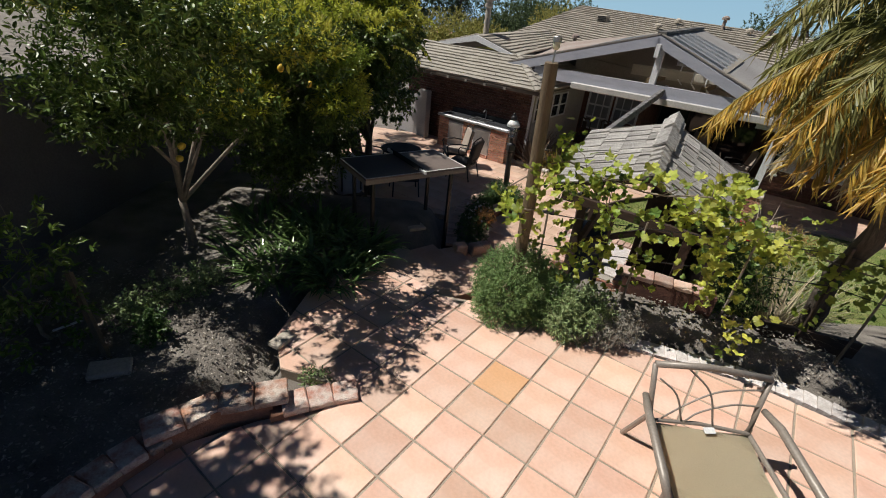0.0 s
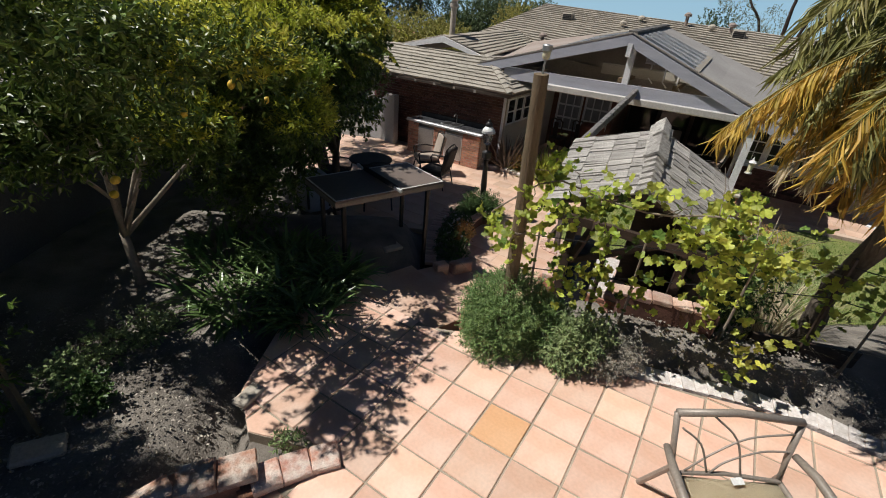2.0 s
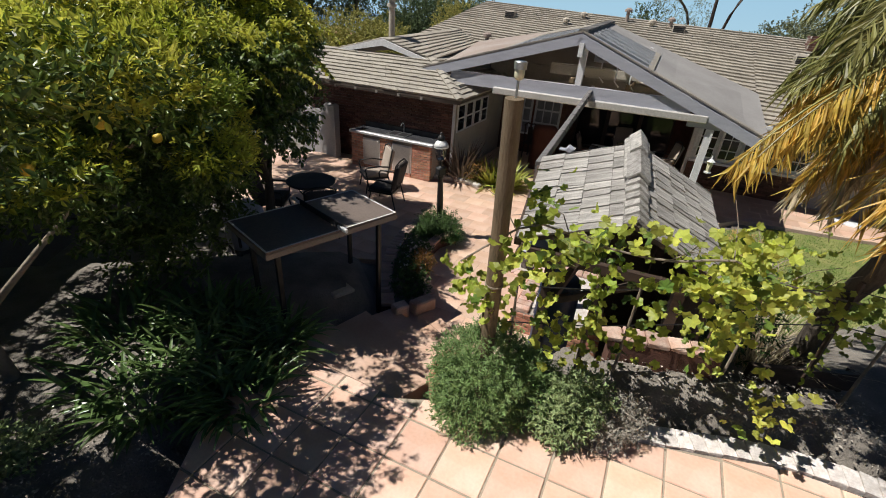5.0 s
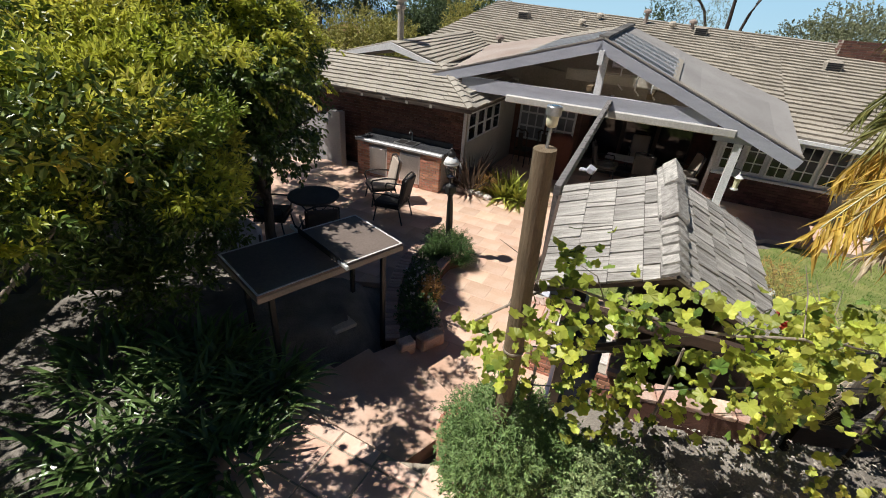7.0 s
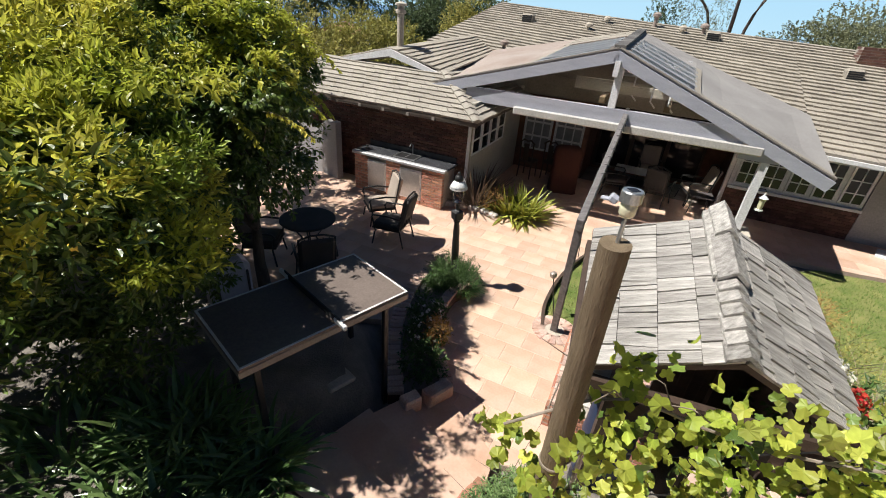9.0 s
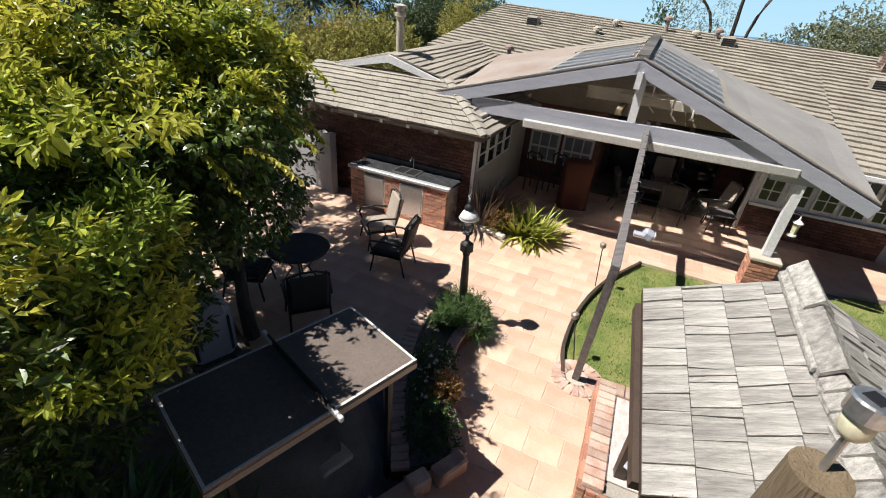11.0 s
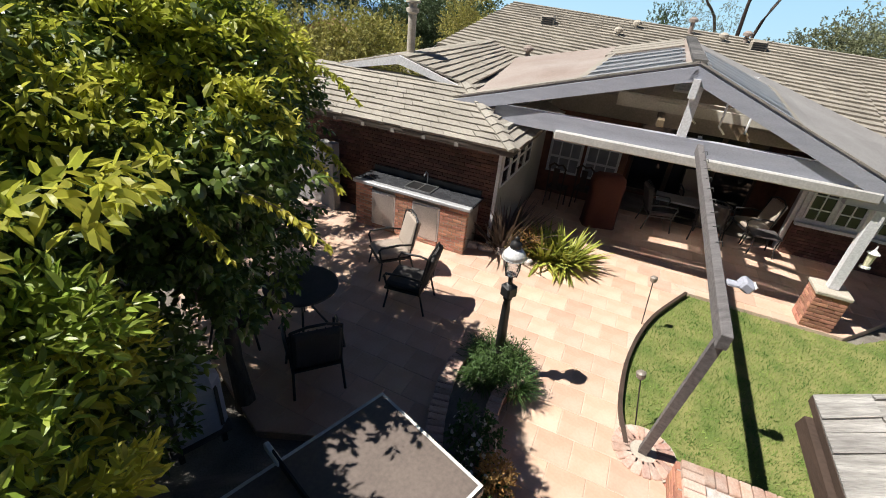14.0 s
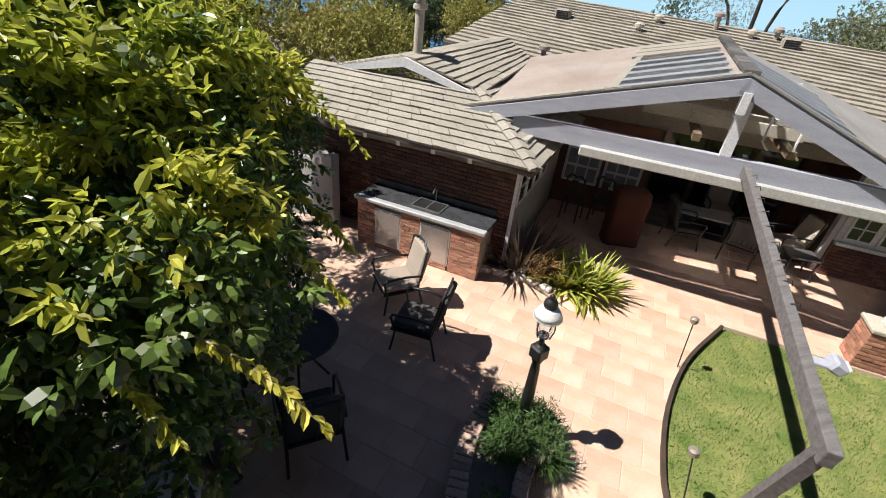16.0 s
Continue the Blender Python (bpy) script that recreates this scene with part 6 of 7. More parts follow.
def broad_tree():
    t = thing("shade_tree", None, "broad-leaved shade tree with drooping branch tips over the patio", "tree")
    blobs = [(-1.5, 11.7, 3.0, 1.05, 1.0, 0.95), (-1.35, 12.7, 3.15, 1.0, 1.1, 1.0), (-2.6, 12.5, 3.6, 1.5, 1.5, 1.0), (-1.5, 11.15, 2.75, 0.6, 0.55, 0.55), (-2.9, 13.9, 3.6, 1.5, 1.3, 1.2), (-1.9, 12.9, 3.85, 1.0, 1.0, 0.65), (-3.7, 11.3, 3.4, 1.2, 1.3, 1.0), (-1.05, 12.1, 2.45, 0.55, 0.7, 0.5), (-1.6, 13.9, 3.0, 0.95, 0.95, 0.95), (-0.95, 13.3, 3.0, 0.6, 0.8, 0.85), (-2.0, 14.9, 3.1, 0.9, 0.8, 0.95), (-2.6, 15.6, 3.1, 1.1, 1.0, 1.1), (-2.3, 17.2, 3.1, 1.3, 1.0, 1.2), (-2.0, 12.6, 2.5, 0.9, 1.2, 0.6), (-2.3, 12.5, 1.9, 0.9, 1.1, 0.8), (-2.7, 13.7, 2.0, 1.0, 1.0, 1.0), (-3.6, 12.6, 2.0, 1.0, 1.4, 1.0), (-1.05, 11.1, 2.35, 0.42, 0.5, 0.42), (-1.0, 11.9, 2.1, 0.55, 0.7, 0.6), (-0.8, 12.7, 2.25, 0.5, 0.7, 0.6), (-1.35, 10.4, 2.35, 0.45, 0.5, 0.4), (-1.05, 10.95, 3.15, 0.45, 0.5, 0.55), (-0.95, 11.6, 3.1, 0.5, 0.6, 0.65), (-1.0, 12.4, 3.35, 0.55, 0.7, 0.65), (-0.9, 14.1, 2.9, 0.5, 0.6, 0.6), (-3.0, 11.9, 1.3, 0.9, 1.0, 0.9), (-2.0, 11.1, 1.7, 0.6, 0.7, 0.7), (-3.2, 13.4, 1.2, 1.0, 1.2, 1.0)]
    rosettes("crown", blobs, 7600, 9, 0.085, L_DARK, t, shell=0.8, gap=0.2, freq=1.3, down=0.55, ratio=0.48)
    # lighter and yellow leaves on the upper masses only: sunlight put into colour
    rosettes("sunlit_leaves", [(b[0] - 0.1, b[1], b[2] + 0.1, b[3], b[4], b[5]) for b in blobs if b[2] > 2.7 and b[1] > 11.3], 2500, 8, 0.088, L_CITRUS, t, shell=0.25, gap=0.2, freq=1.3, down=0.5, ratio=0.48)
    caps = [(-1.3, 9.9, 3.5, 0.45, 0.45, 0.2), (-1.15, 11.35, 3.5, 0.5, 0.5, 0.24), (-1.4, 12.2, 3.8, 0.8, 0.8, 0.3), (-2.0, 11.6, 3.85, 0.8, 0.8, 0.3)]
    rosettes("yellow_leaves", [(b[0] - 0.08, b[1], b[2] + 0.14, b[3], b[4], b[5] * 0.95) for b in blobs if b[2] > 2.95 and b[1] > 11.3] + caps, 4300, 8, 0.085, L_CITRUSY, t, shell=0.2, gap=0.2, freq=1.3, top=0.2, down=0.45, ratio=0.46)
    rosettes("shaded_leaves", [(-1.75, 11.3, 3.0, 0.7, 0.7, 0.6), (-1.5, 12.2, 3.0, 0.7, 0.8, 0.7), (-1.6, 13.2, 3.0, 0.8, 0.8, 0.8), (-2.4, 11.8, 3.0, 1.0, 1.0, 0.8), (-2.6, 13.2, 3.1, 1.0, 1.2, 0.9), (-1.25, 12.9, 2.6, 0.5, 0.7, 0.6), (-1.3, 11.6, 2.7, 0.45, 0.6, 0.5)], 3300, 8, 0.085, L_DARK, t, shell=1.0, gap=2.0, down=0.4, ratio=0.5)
    limbs("trunk", (-1.35, 12.35, -0.05), 1.25, [(-1.5, 11.7, 3.2), (-1.1, 11.1, 2.7), (-2.5, 12.4, 3.6), (-1.2, 12.5, 3.2), (-1.0, 12.0, 2.4), (-3.4, 11.5, 3.3), (-1.6, 13.5, 2.9), (-2.7, 13.6, 3.1)], 0.10, M_BARK, t, 9)
    # drooping sprays
    sb, sa, sl = [], [], []
    for s, e in (((-0.85, 10.85, 3.15), (-0.38, 10.50, 2.98)), ((-1.2, 10.9, 3.1), (-0.87, 10.62, 2.86)), ((-0.7, 11.4, 3.3), (-0.30, 11.1, 3.05)), ((-0.6, 12.0, 3.2), (-0.22, 11.75, 2.9)), ((-0.5, 12.4, 3.6), (-0.1, 12.1, 3.35))):
        s, e = Vector(s), Vector(e)
        mid = s.lerp(e, 0.5) + Vector((0, 0, 0.12))
        pts = [(1 - q) ** 2 * s + 2 * q * (1 - q) * mid + q * q * e for q in [k / 9 for k in range(10)]]
        part("spray_twig", tb(pts, [0.005 - 0.0004 * k for k in range(10)], 5), M_TWIG, t)
        for k in range(95):
            q = RNG.uniform(0.1, 1.0)
            p = (1 - q) ** 2 * s + 2 * q * (1 - q) * mid + q * q * e
            sb.append(tuple(p))
            dv = (e - s).normalized()
            sa.append((dv.x + RNG.normal() * 0.7, dv.y + RNG.normal() * 0.7, -0.55 + RNG.normal() * 0.35))
            sl.append(RNG.uniform(0.035, 0.065))
    sl = np.array(sl)
    link_mesh("drooping_leaves", leaf_mesh("drooping_leaves", np.array(sb), np.array(sa), sl, sl * 0.52, 0.3, 0.6, broad=True), L_CITRUSY, t, kind="stuff")


def small_shrubs():
    s = thing("citrus_sapling", None, "young citrus sapling with pale leaves in the shaded bed", "shrub")
    leafy("leaves", [(-4.1, 7.0, 1.15, 0.5, 0.5, 0.55), (-3.75, 6.7, 0.75, 0.35, 0.35, 0.4), (-4.5, 6.6, 1.5, 0.5, 0.5, 0.4)], 230, 8, 0.075, L_VINED, s)
    limbs("stem", (-4.0, 6.95, 0.2), 0.4, [(-4.2, 7.0, 1.3), (-3.8, 6.7, 0.9)], 0.02, M_TWIG, s, 4)
    for x, y, r in ((-3.18, 7.75, 0.25), (-3.35, 7.25, 0.2), (-3.0, 7.0, 0.13), (-2.9, 7.95, 0.18)):
        b = thing("low_shrub", None, "low grey-green shrub at the bed edge", "shrub", "low shrubs")
        leafy("leaves", [(x, y, 0.42, r, r, 0.22)], 130, 8, 0.045, L_SAGE if r > 0.15 else L_FERN, b, shell=0.8, ratio=0.6)
    w = thing("weed_tuft", None, "small weed tuft at the brick curb", "weed")
    leafy("leaves", [(-1.15, 6.45, 0.42, 0.10, 0.08, 0.06)], 40, 7, 0.04, L_SAGE, w, shell=0.8)


def strap_clump(name, label, spots, material, n, length, width, rise=(0.7, 1.4), arch=(0.8, 1.8)):
    t = thing(name, None, label, "plant")
    base, hd = [], []
    for x, y, r, z in spots:
        k = n // len(spots)
        a = RNG.uniform(0, math.tau, k)
        q = RNG.uniform(0, 1, k) ** 0.5 * r
        base.append(np.stack([x + q * np.cos(a), y + q * np.sin(a), np.full(k, z)], 1))
        hd.append(a + RNG.normal(size=k) * 0.6)
    base, hd = np.concatenate(base), np.concatenate(hd)
    k = len(base)
    for q in (slice(0, k // 2), slice(k // 2, k)):
        m = len(base[q])
        me = blade_mesh("leaves", base[q], hd[q], RNG.uniform(*length, m), RNG.uniform(*width, m), RNG.uniform(*rise, m), RNG.uniform(*arch, m), 5)
        link_mesh("leaves", me, material, t, kind="stuff")
    return t


def vine():
    t = thing("grape_vine", None, "sunlit grape vine with large bright yellow-green leaves", "vine")
    spine = [(0.75, 7.92, 2.0), (1.2, 7.65, 2.45), (1.6, 7.45, 2.38), (2.1, 7.22, 2.32), (2.5, 7.0, 2.42), (2.9, 7.08, 2.18), (3.3, 7.4, 2.0), (3.8, 7.5, 1.8), (4.4, 7.4, 1.65), (5.1, 7.3, 1.5)]
    ln = smooth_line(spine, 10)
    c, nr, sz = [], [], []
    for _ in range(74):
        p = np.array(ln[RNG.integers(len(ln))]) + RNG.normal(size=3) * np.array([0.10, 0.16, 0.15])
        for _ in range(6):
            c.append(p + RNG.normal(size=3) * 0.065)
            nr.append(unit(np.array([-0.4, -0.35, 0.75]) + RNG.normal(size=3) * 0.55))
            sz.append(RNG.uniform(0.06, 0.128))
    for (x, y, z, h, k) in ((1.23, 7.6, 2.35, 0.55, 30), (1.6, 7.32, 2.25, 0.45, 24), (1.08, 7.72, 1.45, 0.6, 36), (1.7, 7.35, 1.4, 0.75, 46), (2.25, 7.32, 1.25, 0.7, 40), (2.65, 6.97, 1.65, 1.0, 70), (3.1, 6.68, 0.92, 0.55, 34), (3.12, 7.32, 0.95, 0.7, 34), (2.3, 7.05, 1.9, 0.55, 32), (2.9, 7.1, 1.5, 0.7, 42), (3.5, 7.4, 1.2, 0.75, 38), (4.5, 7.3, 0.8, 0.9, 40), (5.0, 7.3, 1.0, 0.8, 36), (1.42, 7.6, 1.7, 0.5, 28), (0.8, 7.93, 1.65, 0.45, 26), (1.5, 7.62, 1.15, 0.5, 34), (1.95, 7.55, 1.05, 0.6, 40)):
        for _ in range(int(k * 0.85)):
            s = RNG.uniform(0, 1)
            c.append(np.array([x, y, z + s * h]) + RNG.normal(size=3) * np.array([0.085, 0.085, 0.05]))
            nr.append(unit(np.array([-0.4, -0.35, 0.7]) + RNG.normal(size=3) * 0.55))
            sz.append(RNG.uniform(0.06, 0.128))
    c, nr, sz = np.array(c), np.array(nr), np.array(sz)
    dark_pick = RNG.uniform(size=len(c)) < 0.08
    link_mesh("leaves", lobed_mesh("leaves", c[~dark_pick], nr[~dark_pick], sz[~dark_pick]), L_VINE, t, kind="stuff")
    # most of these sit behind and below: inner shade painted as darker green
    c2 = np.concatenate([c[dark_pick], c[::8] + RNG.normal(size=c[::8].shape) * 0.08 + np.array([0.05, 0.14, -0.12])])
    n2 = unit(np.concatenate([nr[dark_pick], nr[::8]]) + RNG.normal(size=c2.shape) * 0.4)
    link_mesh("old_leaves", lobed_mesh("old_leaves", c2, n2, np.concatenate([sz[dark_pick], sz[::8]])), L_VINED, t, "darker green leaves, inner shade put into their colour", kind="stuff")
    bm = bmesh.new()
    tube(bm, [p + Vector((0, 0, 0.02)) for p in ln[::4]], 0.009, 6)
    for k in range(26):
        p = ln[random.randrange(len(ln))]
        q = p + Vector((random.uniform(-0.35, 0.35), random.uniform(-0.3, 0.3), random.uniform(-0.1, 0.4)))
        tube(bm, [p, p.lerp(q, 0.5) + Vector((0.04, 0.03, 0.04)), q], [0.005, 0.004, 0.002], 5)
    for x, y in ((1.25, 7.85), (2.3, 7.6), (3.45, 7.4), (4.9, 7.1)):
        tube(bm, [(x, y, 0.2), (x + 0.05, y, 1.0), (x, y - 0.05, 1.9)], [0.022, 0.015, 0.010], 6)
    bmesh.ops.recalc_face_normals(bm, faces=bm.faces)
    part("vine_stem", bm, M_TWIG, t, "grey woody vine stems")
    tr = thing("vine_trellis", None, "dark trellis posts and wires under the vine", "trellis")
    for x, y in ((1.95, 7.65), (3.25, 7.5), (4.5, 7.3)):
        part("trellis_post", bx(0.035, 0.035, 1.6, pose(x, y, 0.3)), M_DARKWOOD, tr)
    for z in (1.1, 1.5):
        part("wire", tb([(1.1, 7.85, z + 0.3), (1.95, 7.65, z + 0.3), (3.25, 7.5, z + 0.3), (4.5, 7.3, z + 0.3), (5.2, 7.0, z + 0.2)], 0.006, 5), M_BLACK, tr)


def bushes():
    b = thing("rosemary_bush", None, "dense rounded dark green needle-leaved bush over the paving", "shrub")
    leafy("leaves", [(1.06, 7.78, 0.86, 0.48, 0.42, 0.43), (0.90, 7.62, 0.72, 0.36, 0.32, 0.36), (1.42, 7.6, 0.76, 0.34, 0.3, 0.34)], 5200, 9, 0.042, L_ROSE, b, ratio=0.24, shell=0.4, spread=0.6, gap=1.6)
    limbs("stem", (1.1, 7.85, 0.3), 0.15, [(1.2, 8.1, 0.9), (0.9, 7.7, 0.8), (1.45, 7.7, 0.85), (1.0, 8.05, 1.0)], 0.02, M_BARK, b, 12)
    b = thing("sage_bush", None, "loose light green shrub beside the terrace", "shrub")
    leafy("leaves", [(1.76, 7.28, 0.82, 0.33, 0.26, 0.30), (1.62, 7.2, 0.72, 0.24, 0.2, 0.22)], 1300, 8, 0.036, L_SAGE, b, ratio=0.4, shell=0.5, gap=1.6)
    b = thing("dry_shrub", None, "dry greyish trailing shrub with dark stems", "shrub")
    leafy("leaves", [(2.12, 7.12, 0.76, 0.30, 0.22, 0.20), (1.95, 7.05, 0.68, 0.24, 0.14, 0.13)], 1000, 7, 0.03, L_GREY, b, ratio=0.35, shell=0.7, gap=1.4)
    bm = bmesh.new()
    for k in range(40):
        p = Vector((1.5 + 0.8 * random.random(), 7.2 + random.uniform(-0.1, 0.1), 0.72))
        q = p + Vector((random.uniform(-0.1, 0.1), random.uniform(-0.30, -0.1), -0.08))
        tube(bm, [p, p.lerp(q, 0.5) + Vector((0, 0, 0.03)), q], [0.004, 0.003, 0.002], 4)
    part("stems", bm, M_BARK, b)
    for x, y, z, r in ((1.62, 12.2, 0.40, 0.28), (1.72, 11.95, 0.34, 0.24), (1.38, 12.1, 0.36, 0.2), (1.55, 12.42, 0.38, 0.22), (1.82, 12.25, 0.36, 0.2)):
        fr = thing("fern_clump", None, "dark green arching fern-like clump round the lamp post", "fern", "ferns in the planter")
        k = 260
        a = RNG.uniform(0, math.tau, k)
        q = RNG.uniform(0, 1, k) ** 0.5 * r * 0.6
        me = blade_mesh("fronds", np.stack([x + q * np.cos(a), y + q * np.sin(a), np.full(k, z - 0.26)], 1), a + RNG.normal(size=k) * 0.5, RNG.uniform(0.2, 0.36, k), RNG.uniform(0.014, 0.024, k), RNG.uniform(0.6, 1.45, k), RNG.uniform(0.6, 1.8, k), 4)
        link_mesh("fronds", me, L_FERN, fr, kind="stuff")
        leafy("leaves", [(x, y, z - 0.05, r, r, 0.16)], 120, 8, 0.06, L_FERN, fr, ratio=0.2, shell=0.6, gap=1.4, down=0.4)
    fl = thing("white_flowers", None, "white flowering bedding plants in the brick planter", "flowers")
    leafy("leaves", [(1.0, 11.25, 0.30, 0.24, 0.3, 0.16), (0.8, 10.7, 0.26, 0.2, 0.3, 0.14), (0.75, 10.25, 0.3, 0.25, 0.25, 0.2)], 420, 8, 0.045, L_FERN, fl, ratio=0.5, shell=0.7)
    c, d = crown_points([(0.95, 11.2, 0.34, 0.24, 0.34, 0.18), (0.85, 10.75, 0.3, 0.22, 0.3, 0.16)], 70, 0.2)
    link_mesh("petals", lobed_mesh("petals", c, d, np.full(len(c), 0.05)), M_FLOWER, fl, kind="stuff")
    yb = thing("yellow_leaf_plant", None, "dry yellowish potted plant at the planter end", "plant")
    leafy("leaves", [(1.02, 10.72, 0.34, 0.13, 0.14, 0.16)], 130, 8, 0.045, L_ORANGE, yb, shell=0.8)
    o = thing("orange_shrub", None, "small orange-tan shrub by the house corner", "shrub")
    leafy("leaves", [(3.3, 15.2, 0.28, 0.32, 0.28, 0.22)], 320, 8, 0.05, L_ORANGE, o, ratio=0.2, shell=0.7)
    a = thing("red_flower_bush", None, "tall bush with red and cream flower heads beside the shelter", "flowers")
    leafy("leaves", [(3.85, 8.0, 1.35, 0.34, 0.42, 0.45), (3.95, 8.25, 0.8, 0.42, 0.42, 0.6), (4.2, 7.9, 1.1, 0.3, 0.3, 0.5)], 420, 8, 0.075, L_FERN, a, shell=0.9, ratio=0.3)
    limbs("stem", (3.95, 8.1, 0.1), 0.6, [(3.8, 7.95, 1.6), (3.85, 8.25, 1.7), (4.1, 8.0, 1.5)], 0.02, M_BARK, a, 21)
    c, d = crown_points([(3.66, 7.90, 1.76, 0.085, 0.085, 0.10), (3.72, 7.82, 1.68, 0.06, 0.06, 0.06)], 75, 0.6)
    link_mesh("red_petals", lobed_mesh("red_petals", c, d, np.full(len(c), 0.042)), M_RED, a, "bright red flower heads", kind="stuff")
    c, d = crown_points([(3.58, 8.12, 1.92, 0.11, 0.13, 0.08), (3.66, 8.30, 1.95, 0.10, 0.10, 0.08), (3.62, 8.02, 1.86, 0.08, 0.08, 0.06)], 200, 0.6)
    link_mesh("cream_petals", lobed_mesh("cream_petals", c, d, np.full(len(c), 0.036)), M_FLOWER, a, "small cream flower heads", kind="stuff")
    for x, y, z, rr, mm in ((4.45, 8.45, 0.9, 0.36, L_FERN), (4.95, 8.6, 1.0, 0.40, L_FARY), (5.65, 9.3, 0.75, 0.42, L_FARY), (6.5, 10.1, 0.55, 0.36, L_ORANGE), (5.5, 8.4, 0.7, 0.40, L_SAGE)):
        q = thing("border_shrub", None, "loose sunlit yellow-green shrub between the shelter and the lawn", "shrub", "border shrubs")
        leafy("leaves", [(x, y, z, rr, rr, z * 0.55), (x + 0.25, y + 0.2, z * 0.75, rr * 0.8, rr * 0.8, z * 0.5), (x - 0.1, y + 0.1, z * 0.5, rr, rr, z * 0.5)], 330, 8, 0.06, mm, q, ratio=0.16, shell=0.85, gap=1.0, spread=0.5)
        limbs("stem", (x, y, -0.05), z * 0.4, [(x, y, z * 1.3), (x + 0.2, y + 0.1, z), (x - 0.2, y, z)], 0.014, M_BARK, q, int(x * 10))
    strap_clump("straw_grass", "dry straw-coloured ornamental grass beside the shelter", [(4.75, 7.95, 0.2, 0.1), (5.05, 8.2, 0.2, 0.1)], L_PALMD, 220, (0.9, 1.5), (0.008, 0.014), (0.9, 1.45), (0.4, 1.2))


def palm():
    t = thing("date_palm", None, "leaning date palm with green, yellow and dry hanging fronds", "palm")
    base, top = Vector((5.1, 7.9, 0.0)), Vector((4.25, 6.85, 3.95))
    bm = bmesh.new()
    pts = [base.lerp(top, k / 14) + Vector((0.03 * math.sin(k), 0.03 * math.cos(k * 1.3), 0)) for k in range(15)]
    tube(bm, pts, [0.12 + 0.018 * (k % 2) - 0.003 * k for k in range(15)], 12)
    part("trunk", bm, M_BARK, t)
    groups = {"fronds": ([], [], [], L_PALM), "yellow_fronds": ([], [], [], L_PALMY), "dry_fronds": ([], [], [], L_PALMD)}
    stems = bmesh.new()
    rnd = random.Random(11)
    for k in range(214):
        az = rnd.uniform(0, math.tau)
        tier = (k + rnd.random()) / 130
        if k >= 130:
            az, tier = math.radians(rnd.uniform(188, 350)), rnd.uniform(0.45, 1.05)
        if k >= 200:
            az, tier = math.radians(rnd.uniform(100, 170)), rnd.uniform(0.66, 1.02)
        rise = math.radians(72 - 88 * tier)
        length = rnd.uniform(1.7, 2.3) * (1.0 if tier < 0.85 else 0.8)
        if k >= 200:
            length = rnd.uniform(1.4, 1.75)
        elif math.radians(80) < az < math.radians(172):
            length *= 0.72
        arch = math.radians(rnd.uniform(85, 125)) * (1.0 if tier < 0.55 else 0.72)
        facing = math.cos(az - math.radians(205))
        kind = "fronds" if tier < 0.60 or (tier < 0.78 and facing < -0.2) else ("yellow_fronds" if tier < 0.88 else "dry_fronds")
        p, ang = top.copy(), rise
        line = []
        for s in range(21):
            line.append(p.copy())
            p = p + Vector((math.cos(az) * math.cos(ang), math.sin(az) * math.cos(ang), math.sin(ang))) * (length / 20)
            ang -= arch / 20
        tube(stems, line[::2], [0.017 - 0.0014 * q for q in range(len(line[::2]))], 5)
        b, a, l, _ = groups[kind]
        side = Vector((-math.sin(az), math.cos(az), 0))
        hang = -0.35 if kind == "fronds" else -0.85
        for s in range(3, 21):
            for e in (-1, 1):
                for f in range(5):
                    q = line[s].lerp(line[s - 1], f / 5)
                    d = (line[s] - line[s - 1]).normalized()
                    b.append(tuple(q))
                    w = side * e * rnd.uniform(0.55, 0.8) + d * rnd.uniform(0.6, 0.85) + Vector((0, 0, hang + rnd.uniform(-0.2, 0.2)))
                    a.append(tuple(w))
                    l.append(rnd.uniform(0.34, 0.50) * (1 - 0.7 * abs(s / 20 - 0.45)))
    for name, (b, a, l, mm) in groups.items():
        l = np.array(l)
        link_mesh(name, leaf_mesh(name, np.array(b), np.array(a), l, 0.023, 0.3, 0.5), mm, t, kind="stuff")
    part("frond_stem", stems, L_PALM, t, "long arching frond stems")


def boundary_trees():
    """Tall crowns over the garden wall, mostly unseen, added to shade the beds."""
    for x, y, z, r, h in ((-5.6, 4.4, 4.9, 1.2, 0.75), (-5.6, 5.4, 4.7, 0.9, 0.6), (-6.4, 6.2, 4.4, 1.0, 1.2), (-5.7, 6.6, 4.7, 0.8, 0.5), (-4.9, 5.7, 5.3, 1.2, 0.6), (-4.7, 4.0, 5.4, 1.2, 0.6), (-5.8, 8.7, 3.9, 1.1, 0.8)):
        t = thing("boundary_tree", None, "tall leafy tree added beyond the garden wall to cast shade", "tree", "boundary trees")
        rosettes("crown", [(x, y, z, r, r, h), (x - 0.5, y + 0.5, z - 0.2, r * 0.8, r * 0.8, h), (x - 0.6, y - 0.4, z + 0.25, r * 0.7, r * 0.7, h * 0.7)], 900, 8, 0.11, L_DARK, t, shell=0.8, ratio=0.5, gap=0.45)
        limbs("trunk", (min(x, -5.9), y, -0.1), 2.8, [(x, y, z), (x - 0.5, y + 0.5, z - 0.4), (x - 0.6, y - 0.4, z)], 0.09, M_BARK, t, int(y * 10))


